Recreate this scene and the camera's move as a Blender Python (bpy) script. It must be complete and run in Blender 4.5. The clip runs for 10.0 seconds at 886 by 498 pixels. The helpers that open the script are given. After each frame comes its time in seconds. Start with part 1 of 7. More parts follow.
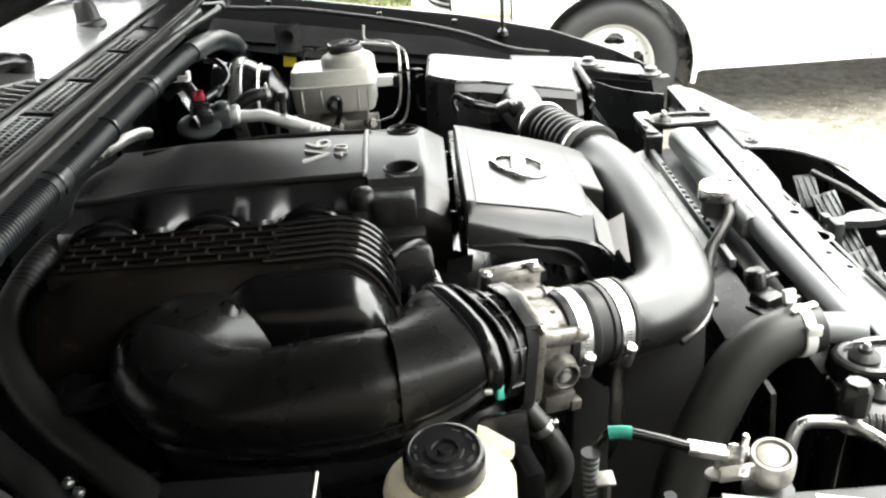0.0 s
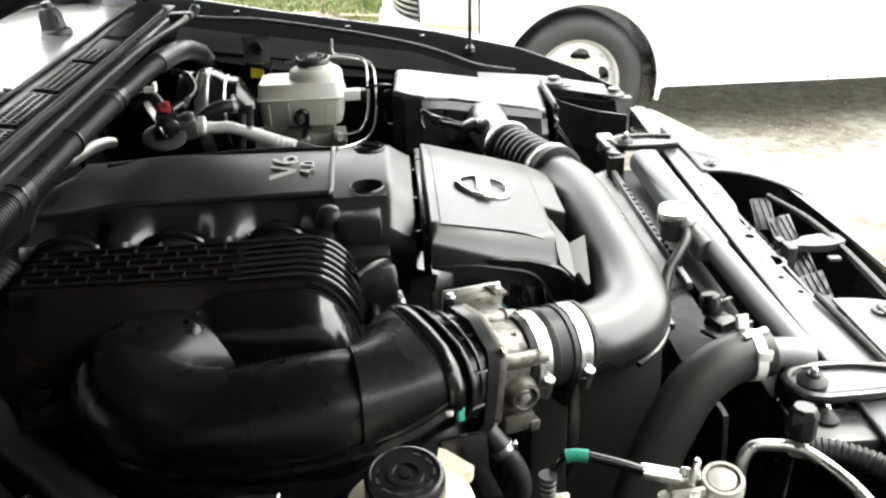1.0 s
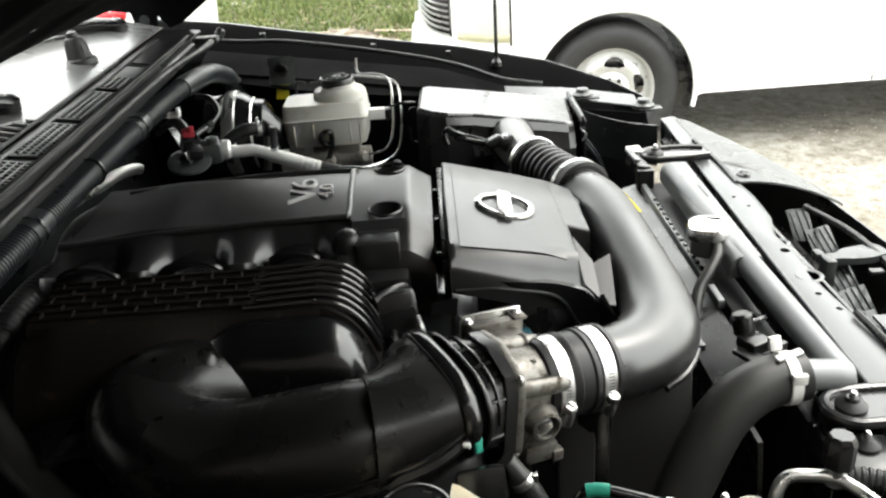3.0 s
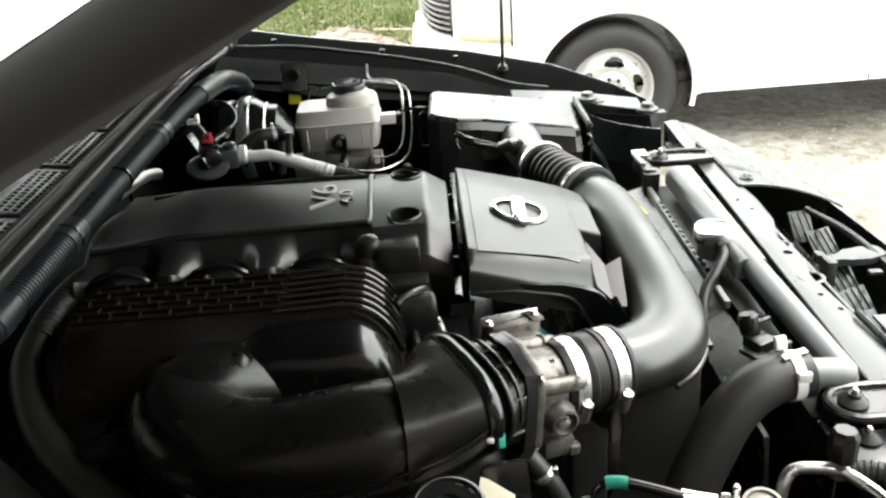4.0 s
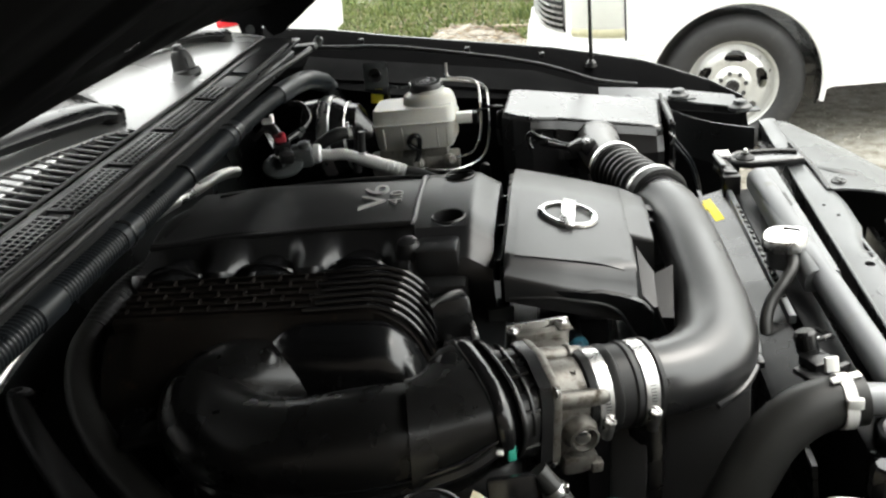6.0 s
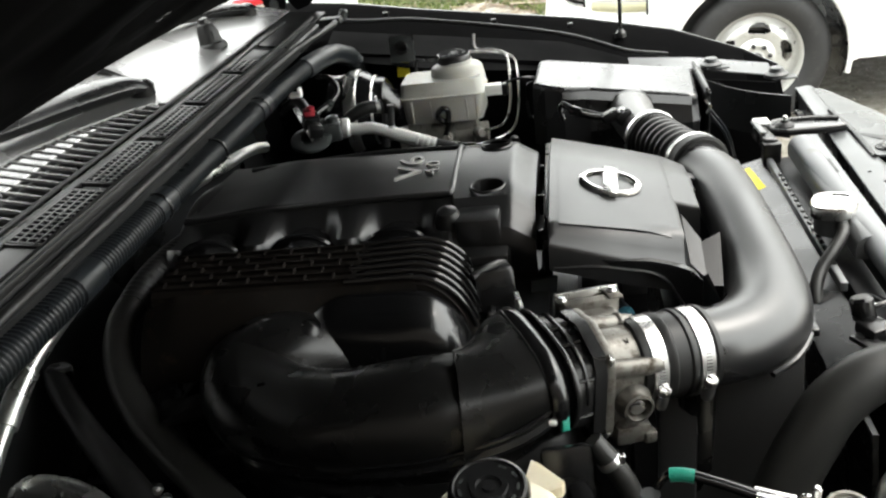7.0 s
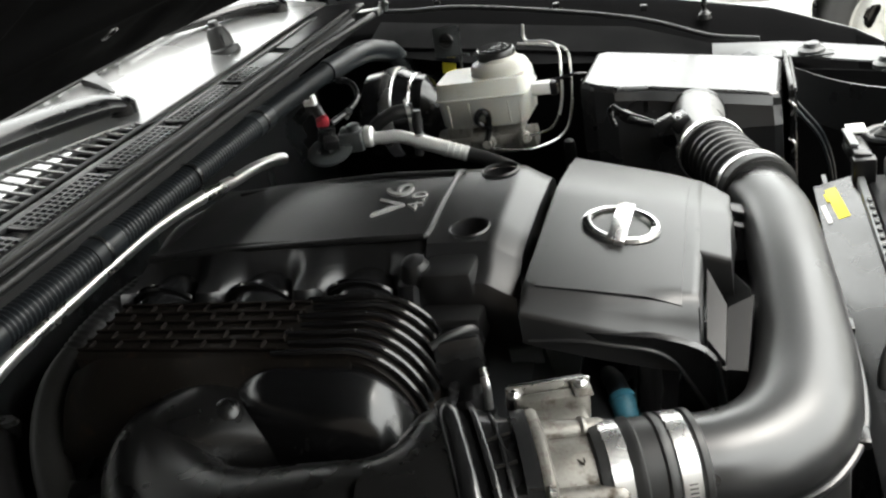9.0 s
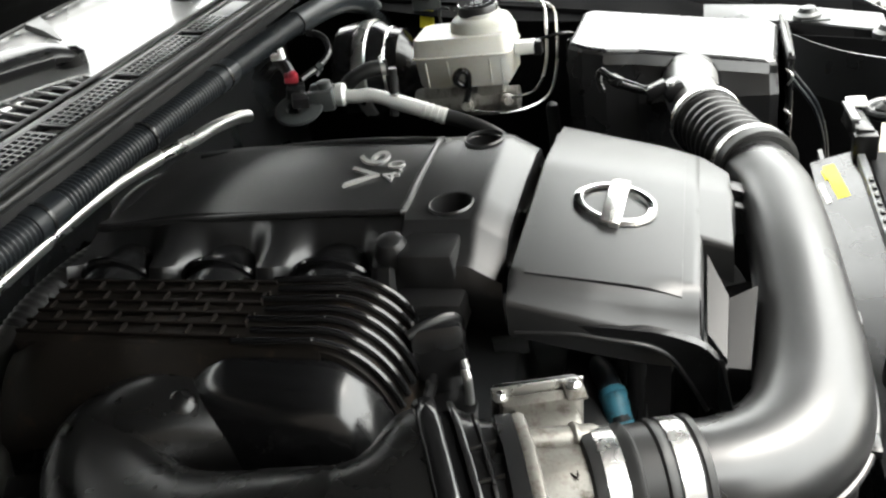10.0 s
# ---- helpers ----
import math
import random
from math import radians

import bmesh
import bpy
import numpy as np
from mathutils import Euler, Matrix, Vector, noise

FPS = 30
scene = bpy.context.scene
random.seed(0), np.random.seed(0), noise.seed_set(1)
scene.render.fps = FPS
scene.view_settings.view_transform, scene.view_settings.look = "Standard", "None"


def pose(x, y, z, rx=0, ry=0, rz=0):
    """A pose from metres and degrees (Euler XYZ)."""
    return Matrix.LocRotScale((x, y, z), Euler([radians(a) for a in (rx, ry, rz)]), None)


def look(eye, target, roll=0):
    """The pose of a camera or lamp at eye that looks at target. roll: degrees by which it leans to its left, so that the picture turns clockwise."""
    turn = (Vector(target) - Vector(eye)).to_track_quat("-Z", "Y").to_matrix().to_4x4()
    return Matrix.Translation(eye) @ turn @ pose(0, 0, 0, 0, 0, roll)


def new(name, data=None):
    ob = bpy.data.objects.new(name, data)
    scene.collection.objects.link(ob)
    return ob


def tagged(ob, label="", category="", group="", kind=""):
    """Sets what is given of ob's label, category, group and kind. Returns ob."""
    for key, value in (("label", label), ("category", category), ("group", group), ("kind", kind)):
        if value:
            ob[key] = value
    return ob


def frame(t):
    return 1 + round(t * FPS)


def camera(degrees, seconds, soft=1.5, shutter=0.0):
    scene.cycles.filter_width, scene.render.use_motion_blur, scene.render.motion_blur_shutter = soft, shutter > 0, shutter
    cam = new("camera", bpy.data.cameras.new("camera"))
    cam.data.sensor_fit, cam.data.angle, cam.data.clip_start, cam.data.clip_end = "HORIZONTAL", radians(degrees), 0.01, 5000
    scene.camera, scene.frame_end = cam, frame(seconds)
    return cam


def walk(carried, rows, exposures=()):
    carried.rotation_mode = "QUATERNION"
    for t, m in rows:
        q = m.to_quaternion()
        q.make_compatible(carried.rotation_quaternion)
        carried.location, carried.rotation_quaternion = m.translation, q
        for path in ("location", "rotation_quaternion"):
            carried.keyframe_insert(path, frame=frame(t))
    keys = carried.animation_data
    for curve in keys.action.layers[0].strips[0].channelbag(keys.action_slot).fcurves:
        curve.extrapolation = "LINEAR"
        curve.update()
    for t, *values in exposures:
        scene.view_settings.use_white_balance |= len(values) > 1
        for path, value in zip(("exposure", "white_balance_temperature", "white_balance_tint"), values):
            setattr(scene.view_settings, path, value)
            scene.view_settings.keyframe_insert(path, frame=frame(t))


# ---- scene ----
cam = camera(57.0, 10.0, soft=2.3)
PATH = [
    (0, (0.045, -0.123, 1.512), (0.052, 1.646, 0.58), -4.1),
    (0.5, (0.006, -0.143, 1.519), (0.053, 1.614, 0.563), -5.3),
    (1, (0.046, -0.128, 1.534), (0.141, 1.644, 0.612), -1.8),
    (1.5, (0.095, -0.095, 1.538), (0.033, 1.698, 0.654), -2.3),
    (2, (0.149, -0.091, 1.544), (-0.113, 1.712, 0.717), -4.5),
    (2.2, (0.156, -0.081, 1.544), (-0.037, 1.719, 0.696), -4.7),
    (3.3, (0.026, -0.107, 1.53), (0.028, 1.663, 0.598), -4.3),
    (3.5, (0.005, -0.107, 1.528), (-0.032, 1.646, 0.565), -4.9),
    (4, (0.048, -0.136, 1.565), (0.051, 1.65, 0.665), -4.5),
    (4.5, (0.156, -0.114, 1.558), (0.205, 1.665, 0.647), -6.0),
    (5, (0.211, -0.116, 1.543), (-0.029, 1.641, 0.617), -7.1),
    (5.5, (0.218, -0.12, 1.554), (-0.127, 1.645, 0.679), -8.3),
    (5.7, (0.197, -0.114, 1.555), (-0.115, 1.654, 0.674), -7.6),
    (6.8, (0.138, -0.111, 1.551), (-0.176, 1.662, 0.68), -7.9),
    (7, (0.125, -0.104, 1.535), (-0.221, 1.642, 0.622), -8.9),
    (7.5, (-0.007, -0.079, 1.504), (-0.335, 1.605, 0.478), -5.5),
    (8, (0.025, -0.039, 1.506), (-0.07, 1.674, 0.476), -1.8),
    (8.2, (0.097, -0.034, 1.507), (-0.075, 1.717, 0.555), -2.4),
    (8.5, (0.254, 0.061, 1.475), (-0.145, 1.763, 0.503), -9.3),
    (8.7, (0.288, 0.118, 1.489), (-0.276, 1.784, 0.537), -14.2),
    (9, (0.28, 0.132, 1.508), (-0.397, 1.772, 0.585), -13.4),
    (9.5, (0.245, 0.219, 1.485), (-0.377, 1.798, 0.427), -11.7),
    (10, (0.245, 0.203, 1.497), (-0.36, 1.804, 0.461), -11.4),
]
walk(cam, [(t, look(eye, target, roll)) for t, eye, target, roll in PATH], exposures=[(0.0, 2.6), (0.5, 2.66), (1.0, 2.36), (1.5, 2.05), (2.0, 1.9), (3.5, 1.9), (4.0, 2.08), (4.5, 1.67), (5.5, 1.6), (7.0, 1.75), (7.5, 2.68), (8.0, 2.88), (8.5, 2.4), (9.0, 2.0), (9.5, 2.35), (10.0, 2.45)])


# ---- world, sun, exposure ----
world = bpy.data.worlds.new("world")
scene.world = world
world.use_nodes = True
wn = world.node_tree.nodes
wl = world.node_tree.links
sky = wn.new("ShaderNodeTexSky")
sky.sky_type = "NISHITA"
sky.sun_disc = False
sky.sun_elevation = radians(58)
sky.sun_rotation = radians(60)
sky.dust_density = 4.0
sky.air_density = 1.0
# thin cloud evens the sky out to white
cloud = wn.new("ShaderNodeMix")
cloud.data_type = "RGBA"
cloud.inputs[0].default_value = 0.82
cloud.inputs[7].default_value = (13.2, 13.4, 12.7, 1)
wl.new(sky.outputs[0], cloud.inputs[6])
wl.new(cloud.outputs[2], wn["Background"].inputs[0])
wn["Background"].inputs[1].default_value = 0.15

sun_data = bpy.data.lights.new("sun", "SUN")
sun_data.energy = 0.5
sun_data.angle = radians(25)
sun_data.color = (1.0, 0.97, 0.92)
sun = new("sun", sun_data)
sun.matrix_world = look((4.0, 3.0, 8.0), (0, 0.8, 1))


# ---- materials ----
def node_mat(name, color, rough=0.5, metal=0.0, fine=120.0, large=9.0, vary=0.25, bump=0.15, dirt=None, dirt_amount=0.0,
             coat=0.0, rough_vary=0.12, spec=0.5, dist=0.001, sub=0.0, transmission=0.0, ior=1.45):
    """A surface with grain and slow stains; dirt is a second colour that gathers in patches."""
    dist *= 0.12 if fine >= 400 else 0.5 if fine >= 150 else 1.0
    m = bpy.data.materials.new(name)
    m.use_nodes = True
    n, l = m.node_tree.nodes, m.node_tree.links
    b = n["Principled BSDF"]
    co = n.new("ShaderNodeTexCoord")
    n1 = n.new("ShaderNodeTexNoise")
    n1.inputs["Scale"].default_value = fine
    n1.inputs["Detail"].default_value = 4
    n2 = n.new("ShaderNodeTexNoise")
    n2.inputs["Scale"].default_value = large
    n2.inputs["Detail"].default_value = 5
    l.new(co.outputs["Object"], n1.inputs["Vector"])
    l.new(co.outputs["Object"], n2.inputs["Vector"])
    mix = n.new("ShaderNodeMix")
    mix.data_type = "RGBA"
    mix.inputs[6].default_value = (*[c * (1 - vary) for c in color], 1)
    mix.inputs[7].default_value = (*[min(1, c * (1 + vary)) for c in color], 1)
    add = n.new("ShaderNodeMath")
    add.operation = "MULTIPLY_ADD"
    l.new(n1.outputs["Fac"], add.inputs[0])
    add.inputs[1].default_value = 0.5
    half = n.new("ShaderNodeMath")
    half.operation = "MULTIPLY"
    half.inputs[1].default_value = 0.5
    l.new(n2.outputs["Fac"], half.inputs[0])
    l.new(half.outputs[0], add.inputs[2])
    l.new(add.outputs[0], mix.inputs[0])
    out = mix.outputs[2]
    rr = n.new("ShaderNodeMapRange")
    rr.inputs[1].default_value, rr.inputs[2].default_value = 0.3, 0.7
    rr.inputs[3].default_value, rr.inputs[4].default_value = max(0.02, rough - rough_vary), min(1, rough + rough_vary)
    l.new(n2.outputs["Fac"], rr.inputs[0])
    rough_out = rr.outputs[0]
    if dirt:
        n3 = n.new("ShaderNodeTexNoise")
        n3.inputs["Scale"].default_value = large * 2.3
        n3.inputs["Detail"].default_value = 8
        n3.inputs["Roughness"].default_value = 0.7
        l.new(co.outputs["Object"], n3.inputs["Vector"])
        ramp = n.new("ShaderNodeMapRange")
        ramp.inputs[1].default_value, ramp.inputs[2].default_value = 0.66 - 0.4 * dirt_amount, 0.86 - 0.4 * dirt_amount
        l.new(n3.outputs["Fac"], ramp.inputs[0])
        mixd = n.new("ShaderNodeMix")
        mixd.data_type = "RGBA"
        l.new(ramp.outputs[0], mixd.inputs[0])
        l.new(out, mixd.inputs[6])
        mixd.inputs[7].default_value = (*dirt, 1)
        out = mixd.outputs[2]
        mr = n.new("ShaderNodeMix")
        l.new(ramp.outputs[0], mr.inputs[0])
        l.new(rough_out, mr.inputs[2])
        mr.inputs[3].default_value = 0.85
        rough_out = mr.outputs[0]
    l.new(out, b.inputs["Base Color"])
    l.new(rough_out, b.inputs["Roughness"])
    b.inputs["Metallic"].default_value = metal
    b.inputs["Specular IOR Level"].default_value = spec
    b.inputs["Coat Weight"].default_value = coat
    b.inputs["Coat Roughness"].default_value = 0.06
    b.inputs["IOR"].default_value = ior
    if sub:
        b.inputs["Subsurface Weight"].default_value = sub
        b.inputs["Subsurface Radius"].default_value = (0.03, 0.025, 0.018)
        b.inputs["Subsurface Scale"].default_value = 0.3
    if transmission:
        b.inputs["Transmission Weight"].default_value = transmission
    if bump:
        bp = n.new("ShaderNodeBump")
        bp.inputs["Strength"].default_value = bump
        bp.inputs["Distance"].default_value = dist
        l.new(n1.outputs["Fac"], bp.inputs["Height"])
        l.new(bp.outputs["Normal"], b.inputs["Normal"])
    return m


DUST = (0.050, 0.035, 0.024)

BLACK = node_mat("black_plastic", (0.008, 0.008, 0.0083), 0.26, fine=900, bump=0.12, dirt=(0.014, 0.0128, 0.0115), dirt_amount=0.12, dist=0.0004, spec=0.7)
COVER = node_mat("satin_engine_cover", (0.012, 0.012, 0.0122), 0.34, fine=1400, bump=0.12, rough_vary=0.03, dirt=(0.022, 0.02, 0.018), dirt_amount=0.02, dist=0.0004, spec=0.8)
GLOSSB = node_mat("glossy_black_plastic", (0.006, 0.006, 0.0063), 0.18, fine=700, bump=0.06, rough_vary=0.05, dirt=(0.01, 0.009, 0.008), dirt_amount=0.1, dist=0.0004, spec=0.8)
DUSTY = node_mat("dusty_black_plastic", (0.009, 0.0075, 0.0062), 0.55, fine=500, bump=0.5, spec=0.18, dirt=DUST, dirt_amount=0.24, large=15, dist=0.0005)
METER = node_mat("pale_grey_plastic", (0.16, 0.16, 0.158), 0.3, fine=700, bump=0.1, rough_vary=0.06, dirt=(0.08, 0.075, 0.07), dirt_amount=0.15, dist=0.0004)
GRIME = node_mat("dull_grimy_plastic", (0.007, 0.0058, 0.005), 0.75, fine=500, bump=0.3, spec=0.06, dirt=(0.02, 0.0135, 0.0095), dirt_amount=0.22, large=14, dist=0.0005)
LID = node_mat("satin_box_lid", (0.012, 0.012, 0.0124), 0.28, fine=900, bump=0.03, rough_vary=0.02, dirt=(0.03, 0.028, 0.025), dirt_amount=0.1, dist=0.0004, spec=0.95)
DUCT = node_mat("intake_duct_plastic", (0.017, 0.017, 0.0175), 0.31, spec=0.95, fine=800, bump=0.1, rough_vary=0.06, dist=0.0004)
RUBBER = node_mat("black_rubber", (0.011, 0.011, 0.011), 0.42, spec=0.5, fine=600, bump=0.2, dirt=(0.02, 0.018, 0.016), dirt_amount=0.12, dist=0.0005)
# matt black; on the inner wing and ledge it carries their shade too
LEDGE = node_mat("matt_black_with_shade", (0.0035, 0.0035, 0.0037), 0.8, fine=500, bump=0.3, spec=0.03, dirt=(0.006, 0.0056, 0.0052), dirt_amount=0.15, dist=0.0005)
HOSE = node_mat("grey_rubber_hose", (0.02, 0.02, 0.0188), 0.42, fine=500, bump=0.25, dirt=(0.028, 0.026, 0.022), dirt_amount=0.2, dist=0.0005)
LOOM = node_mat("blue_black_loom", (0.01, 0.0118, 0.0135), 0.36, spec=0.35, fine=500, bump=0.1, dirt=(0.022, 0.021, 0.020), dirt_amount=0.15, dist=0.0005)
PAINT = node_mat("dark_grey_paint", (0.012, 0.0128, 0.0135), 0.3, fine=1500, bump=0.03, coat=0.6, rough_vary=0.06, dirt=(0.04, 0.037, 0.033), dirt_amount=0.06, dist=0.0002)
BAYPAINT = node_mat("dull_grey_bay_paint", (0.034, 0.037, 0.037), 0.33, fine=900, bump=0.06, coat=0.2, dirt=(0.075, 0.07, 0.06), dirt_amount=0.2, dist=0.0003)
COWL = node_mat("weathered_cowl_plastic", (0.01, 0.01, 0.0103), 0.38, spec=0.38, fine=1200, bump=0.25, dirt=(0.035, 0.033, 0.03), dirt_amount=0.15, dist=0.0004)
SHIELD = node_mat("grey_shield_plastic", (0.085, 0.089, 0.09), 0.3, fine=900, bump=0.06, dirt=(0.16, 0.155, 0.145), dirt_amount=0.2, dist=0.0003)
# dark cowl plastic given a paler base that stands in for reflected sky
PANEL = node_mat("sky_pale_cowl_panel", (0.12, 0.12, 0.119), 0.26, fine=1200, bump=0.06, rough_vary=0.05, dirt=(0.36, 0.355, 0.345), dirt_amount=0.1, large=4, dist=0.0003, spec=0.8)
STEEL = node_mat("bright_zinc_steel", (0.75, 0.75, 0.74), 0.28, 1.0, fine=900, bump=0.08, vary=0.1, dirt=(0.25, 0.22, 0.18), dirt_amount=0.06, dist=0.0003)
ALU = node_mat("cast_aluminium", (0.17, 0.163, 0.148), 0.42, 0.7, fine=420, bump=0.9, vary=0.4, dirt=(0.06, 0.046, 0.032), dirt_amount=0.42, large=34, dist=0.0006)
PIPE = node_mat("dull_aluminium_pipe", (0.62, 0.62, 0.6), 0.3, 0.95, fine=500, bump=0.1, vary=0.12, dirt=(0.3, 0.28, 0.25), dirt_amount=0.12, dist=0.0003)
# lifted grey puts reflected light into the black web's colour
WEB = node_mat("lifted_grey_web", (0.042, 0.042, 0.042), 0.42, fine=700, bump=0.15, rough_vary=0.06, dirt=(0.07, 0.066, 0.06), dirt_amount=0.15, dist=0.0003)
PALEPIPE = node_mat("oxidised_aluminium_line", (0.68, 0.68, 0.66), 0.4, 0.6, fine=500, bump=0.2, vary=0.12, dirt=(0.4, 0.38, 0.34), dirt_amount=0.12, dist=0.0003)
CROSS = node_mat("pale_grey_bar_paint", (0.105, 0.11, 0.112), 0.36, fine=900, bump=0.06, coat=0.2, dirt=(0.2, 0.19, 0.17), dirt_amount=0.15, dist=0.0003)
RADTANK = node_mat("grey_aluminium_tank", (0.19, 0.195, 0.2), 0.42, 0.35, fine=700, bump=0.15, vary=0.15, dirt=(0.2, 0.19, 0.17), dirt_amount=0.15, dist=0.0003)
CASTING = node_mat("pale_cast_alloy", (0.34, 0.33, 0.30), 0.42, 0.55, fine=420, bump=0.6, vary=0.3, dirt=(0.10, 0.085, 0.065), dirt_amount=0.3, large=40, dist=0.0006)
CHROME = node_mat("satin_chrome", (0.8, 0.8, 0.79), 0.2, 1.0, fine=900, bump=0.05, vary=0.05, dist=0.0002)
DUSKY = node_mat("dusty_satin_plastic", (0.005, 0.0049, 0.0048), 0.28, fine=700, bump=0.1, rough_vary=0.04, spec=0.55, dirt=(0.008, 0.007, 0.006), dirt_amount=0.03, large=18, dist=0.0004)
FLUID = node_mat("cream_fluid_bottle", (0.5, 0.495, 0.45), 0.4, fine=200, vary=0.06, bump=0.05, sub=0.35, dirt=(0.36, 0.33, 0.27), dirt_amount=0.14, large=16, dist=0.0005)
FLUID2 = node_mat("cream_steering_fluid_bottle", (0.60, 0.55, 0.42), 0.42, fine=200, vary=0.06, bump=0.05, sub=0.35, dirt=(0.4, 0.3, 0.18), dirt_amount=0.16, large=14, dist=0.0005)
WHITEP = node_mat("white_painted_letters", (0.42, 0.42, 0.41), 0.4, 0.5, fine=600, vary=0.08, bump=0.05, dist=0.0002)
PAPER = node_mat("white_label", (0.8, 0.8, 0.77), 0.6, fine=300, vary=0.05, bump=0.05, large=40, dist=0.0002)
YELLOW = node_mat("yellow_label", (0.78, 0.66, 0.02), 0.5, fine=300, vary=0.06, bump=0.05, dist=0.0002)
GREEN = node_mat("green_tape", (0.02, 0.23, 0.165), 0.35, fine=250, vary=0.25, bump=0.2, dirt=(0.5, 0.6, 0.55), dirt_amount=0.16, large=120, dist=0.0005)
BLUE = node_mat("blue_tape", (0.03, 0.13, 0.18), 0.5, fine=250, vary=0.3, bump=0.3, dirt=(0.03, 0.03, 0.03), dirt_amount=0.3, large=60, dist=0.0005)
RED = node_mat("red_connector", (0.24, 0.02, 0.03), 0.35, fine=300, vary=0.2, bump=0.1, dist=0.0004)
DARKFINS = node_mat("dark_radiator_core", (0.012, 0.012, 0.013), 0.5, 0.4, fine=900, bump=0.5, dirt=(0.1, 0.09, 0.08), dirt_amount=0.2, dist=0.001)
BATTERY = node_mat("battery_case", (0.022, 0.022, 0.0225), 0.36, fine=900, bump=0.12, rough_vary=0.06, dirt=(0.05, 0.048, 0.044), dirt_amount=0.12, dist=0.0003)
GLASS = node_mat("dark_windscreen_glass", (0.02, 0.022, 0.022), 0.06, fine=200, bump=0.0, rough_vary=0.03, spec=0.8, dirt=(0.12, 0.12, 0.115), dirt_amount=0.08)
VANWHITE = node_mat("white_van_paint", (0.66, 0.665, 0.65), 0.3, fine=1200, vary=0.03, bump=0.02, coat=0.5, dirt=(0.55, 0.53, 0.48), dirt_amount=0.06, large=2, dist=0.0002)
TYRE = node_mat("worn_tyre_rubber", (0.02, 0.02, 0.0205), 0.62, fine=160, bump=0.3, dirt=(0.05, 0.048, 0.045), dirt_amount=0.3, large=6, dist=0.001)
WHEEL = node_mat("silver_painted_steel", (0.52, 0.52, 0.5), 0.36, 0.45, fine=500, bump=0.08, vary=0.1, dirt=(0.22, 0.2, 0.17), dirt_amount=0.2, large=12, dist=0.0003)
LENS = node_mat("clear_lamp_lens", (0.75, 0.76, 0.72), 0.12, fine=200, bump=0.1, vary=0.1, spec=0.8, dist=0.001)
AMBER = node_mat("yellowed_lamp_lens", (0.56, 0.54, 0.38), 0.2, fine=200, bump=0.1, vary=0.1, dist=0.001)
REDLENS = node_mat("red_tail_lens", (0.42, 0.015, 0.02), 0.15, fine=200, bump=0.05, vary=0.15)


def ground_mat():
    m = bpy.data.materials.new("trodden_gravel_and_soil")
    m.use_nodes = True
    n, l = m.node_tree.nodes, m.node_tree.links
    b = n["Principled BSDF"]
    co = n.new("ShaderNodeTexCoord")
    big = n.new("ShaderNodeTexNoise")
    big.inputs["Scale"].default_value, big.inputs["Detail"].default_value = 1.3, 10
    small = n.new("ShaderNodeTexVoronoi")
    small.inputs["Scale"].default_value = 95
    mid = n.new("ShaderNodeTexNoise")
    mid.inputs["Scale"].default_value, mid.inputs["Detail"].default_value = 13, 12
    mid.inputs["Roughness"].default_value = 0.72
    for x in (big, small, mid):
        l.new(co.outputs["Object"], x.inputs["Vector"])
    r1 = n.new("ShaderNodeValToRGB")
    r1.color_ramp.elements[0].position, r1.color_ramp.elements[0].color = 0.36, (0.15, 0.132, 0.104, 1)
    r1.color_ramp.elements[1].position, r1.color_ramp.elements[1].color = 0.62, (0.35, 0.336, 0.295, 1)
    l.new(mid.outputs["Fac"], r1.inputs[0])
    mx = n.new("ShaderNodeMix")
    mx.data_type, mx.blend_type = "RGBA", "MULTIPLY"
    mx.inputs[0].default_value = 0.6
    l.new(r1.outputs[0], mx.inputs[6])
    r2 = n.new("ShaderNodeValToRGB")
    r2.color_ramp.elements[0].position, r2.color_ramp.elements[0].color = 0.38, (0.36, 0.31, 0.25, 1)
    r2.color_ramp.elements[1].position, r2.color_ramp.elements[1].color = 0.54, (1, 1, 1, 1)
    l.new(big.outputs["Fac"], r2.inputs[0])
    l.new(r2.outputs[0], mx.inputs[7])
    l.new(mx.outputs[2], b.inputs["Base Color"])
    b.inputs["Roughness"].default_value = 0.95
    bp = n.new("ShaderNodeBump")
    bp.inputs["Strength"].default_value, bp.inputs["Distance"].default_value = 0.35, 0.003
    l.new(small.outputs["Distance"], bp.inputs["Height"])
    l.new(bp.outputs["Normal"], b.inputs["Normal"])
    return m


def island_mat(name, c0, c1, rough=0.8):
    """Many small pieces in one mesh, each with its own tone."""
    m = bpy.data.materials.new(name)
    m.use_nodes = True
    n, l = m.node_tree.nodes, m.node_tree.links
    b = n["Principled BSDF"]
    g = n.new("ShaderNodeNewGeometry")
    mx = n.new("ShaderNodeMix")
    mx.data_type = "RGBA"
    mx.inputs[6].default_value, mx.inputs[7].default_value = (*c0, 1), (*c1, 1)
    l.new(g.outputs["Random Per Island"], mx.inputs[0])
    l.new(mx.outputs[2], b.inputs["Base Color"])
    b.inputs["Roughness"].default_value = rough
    return m


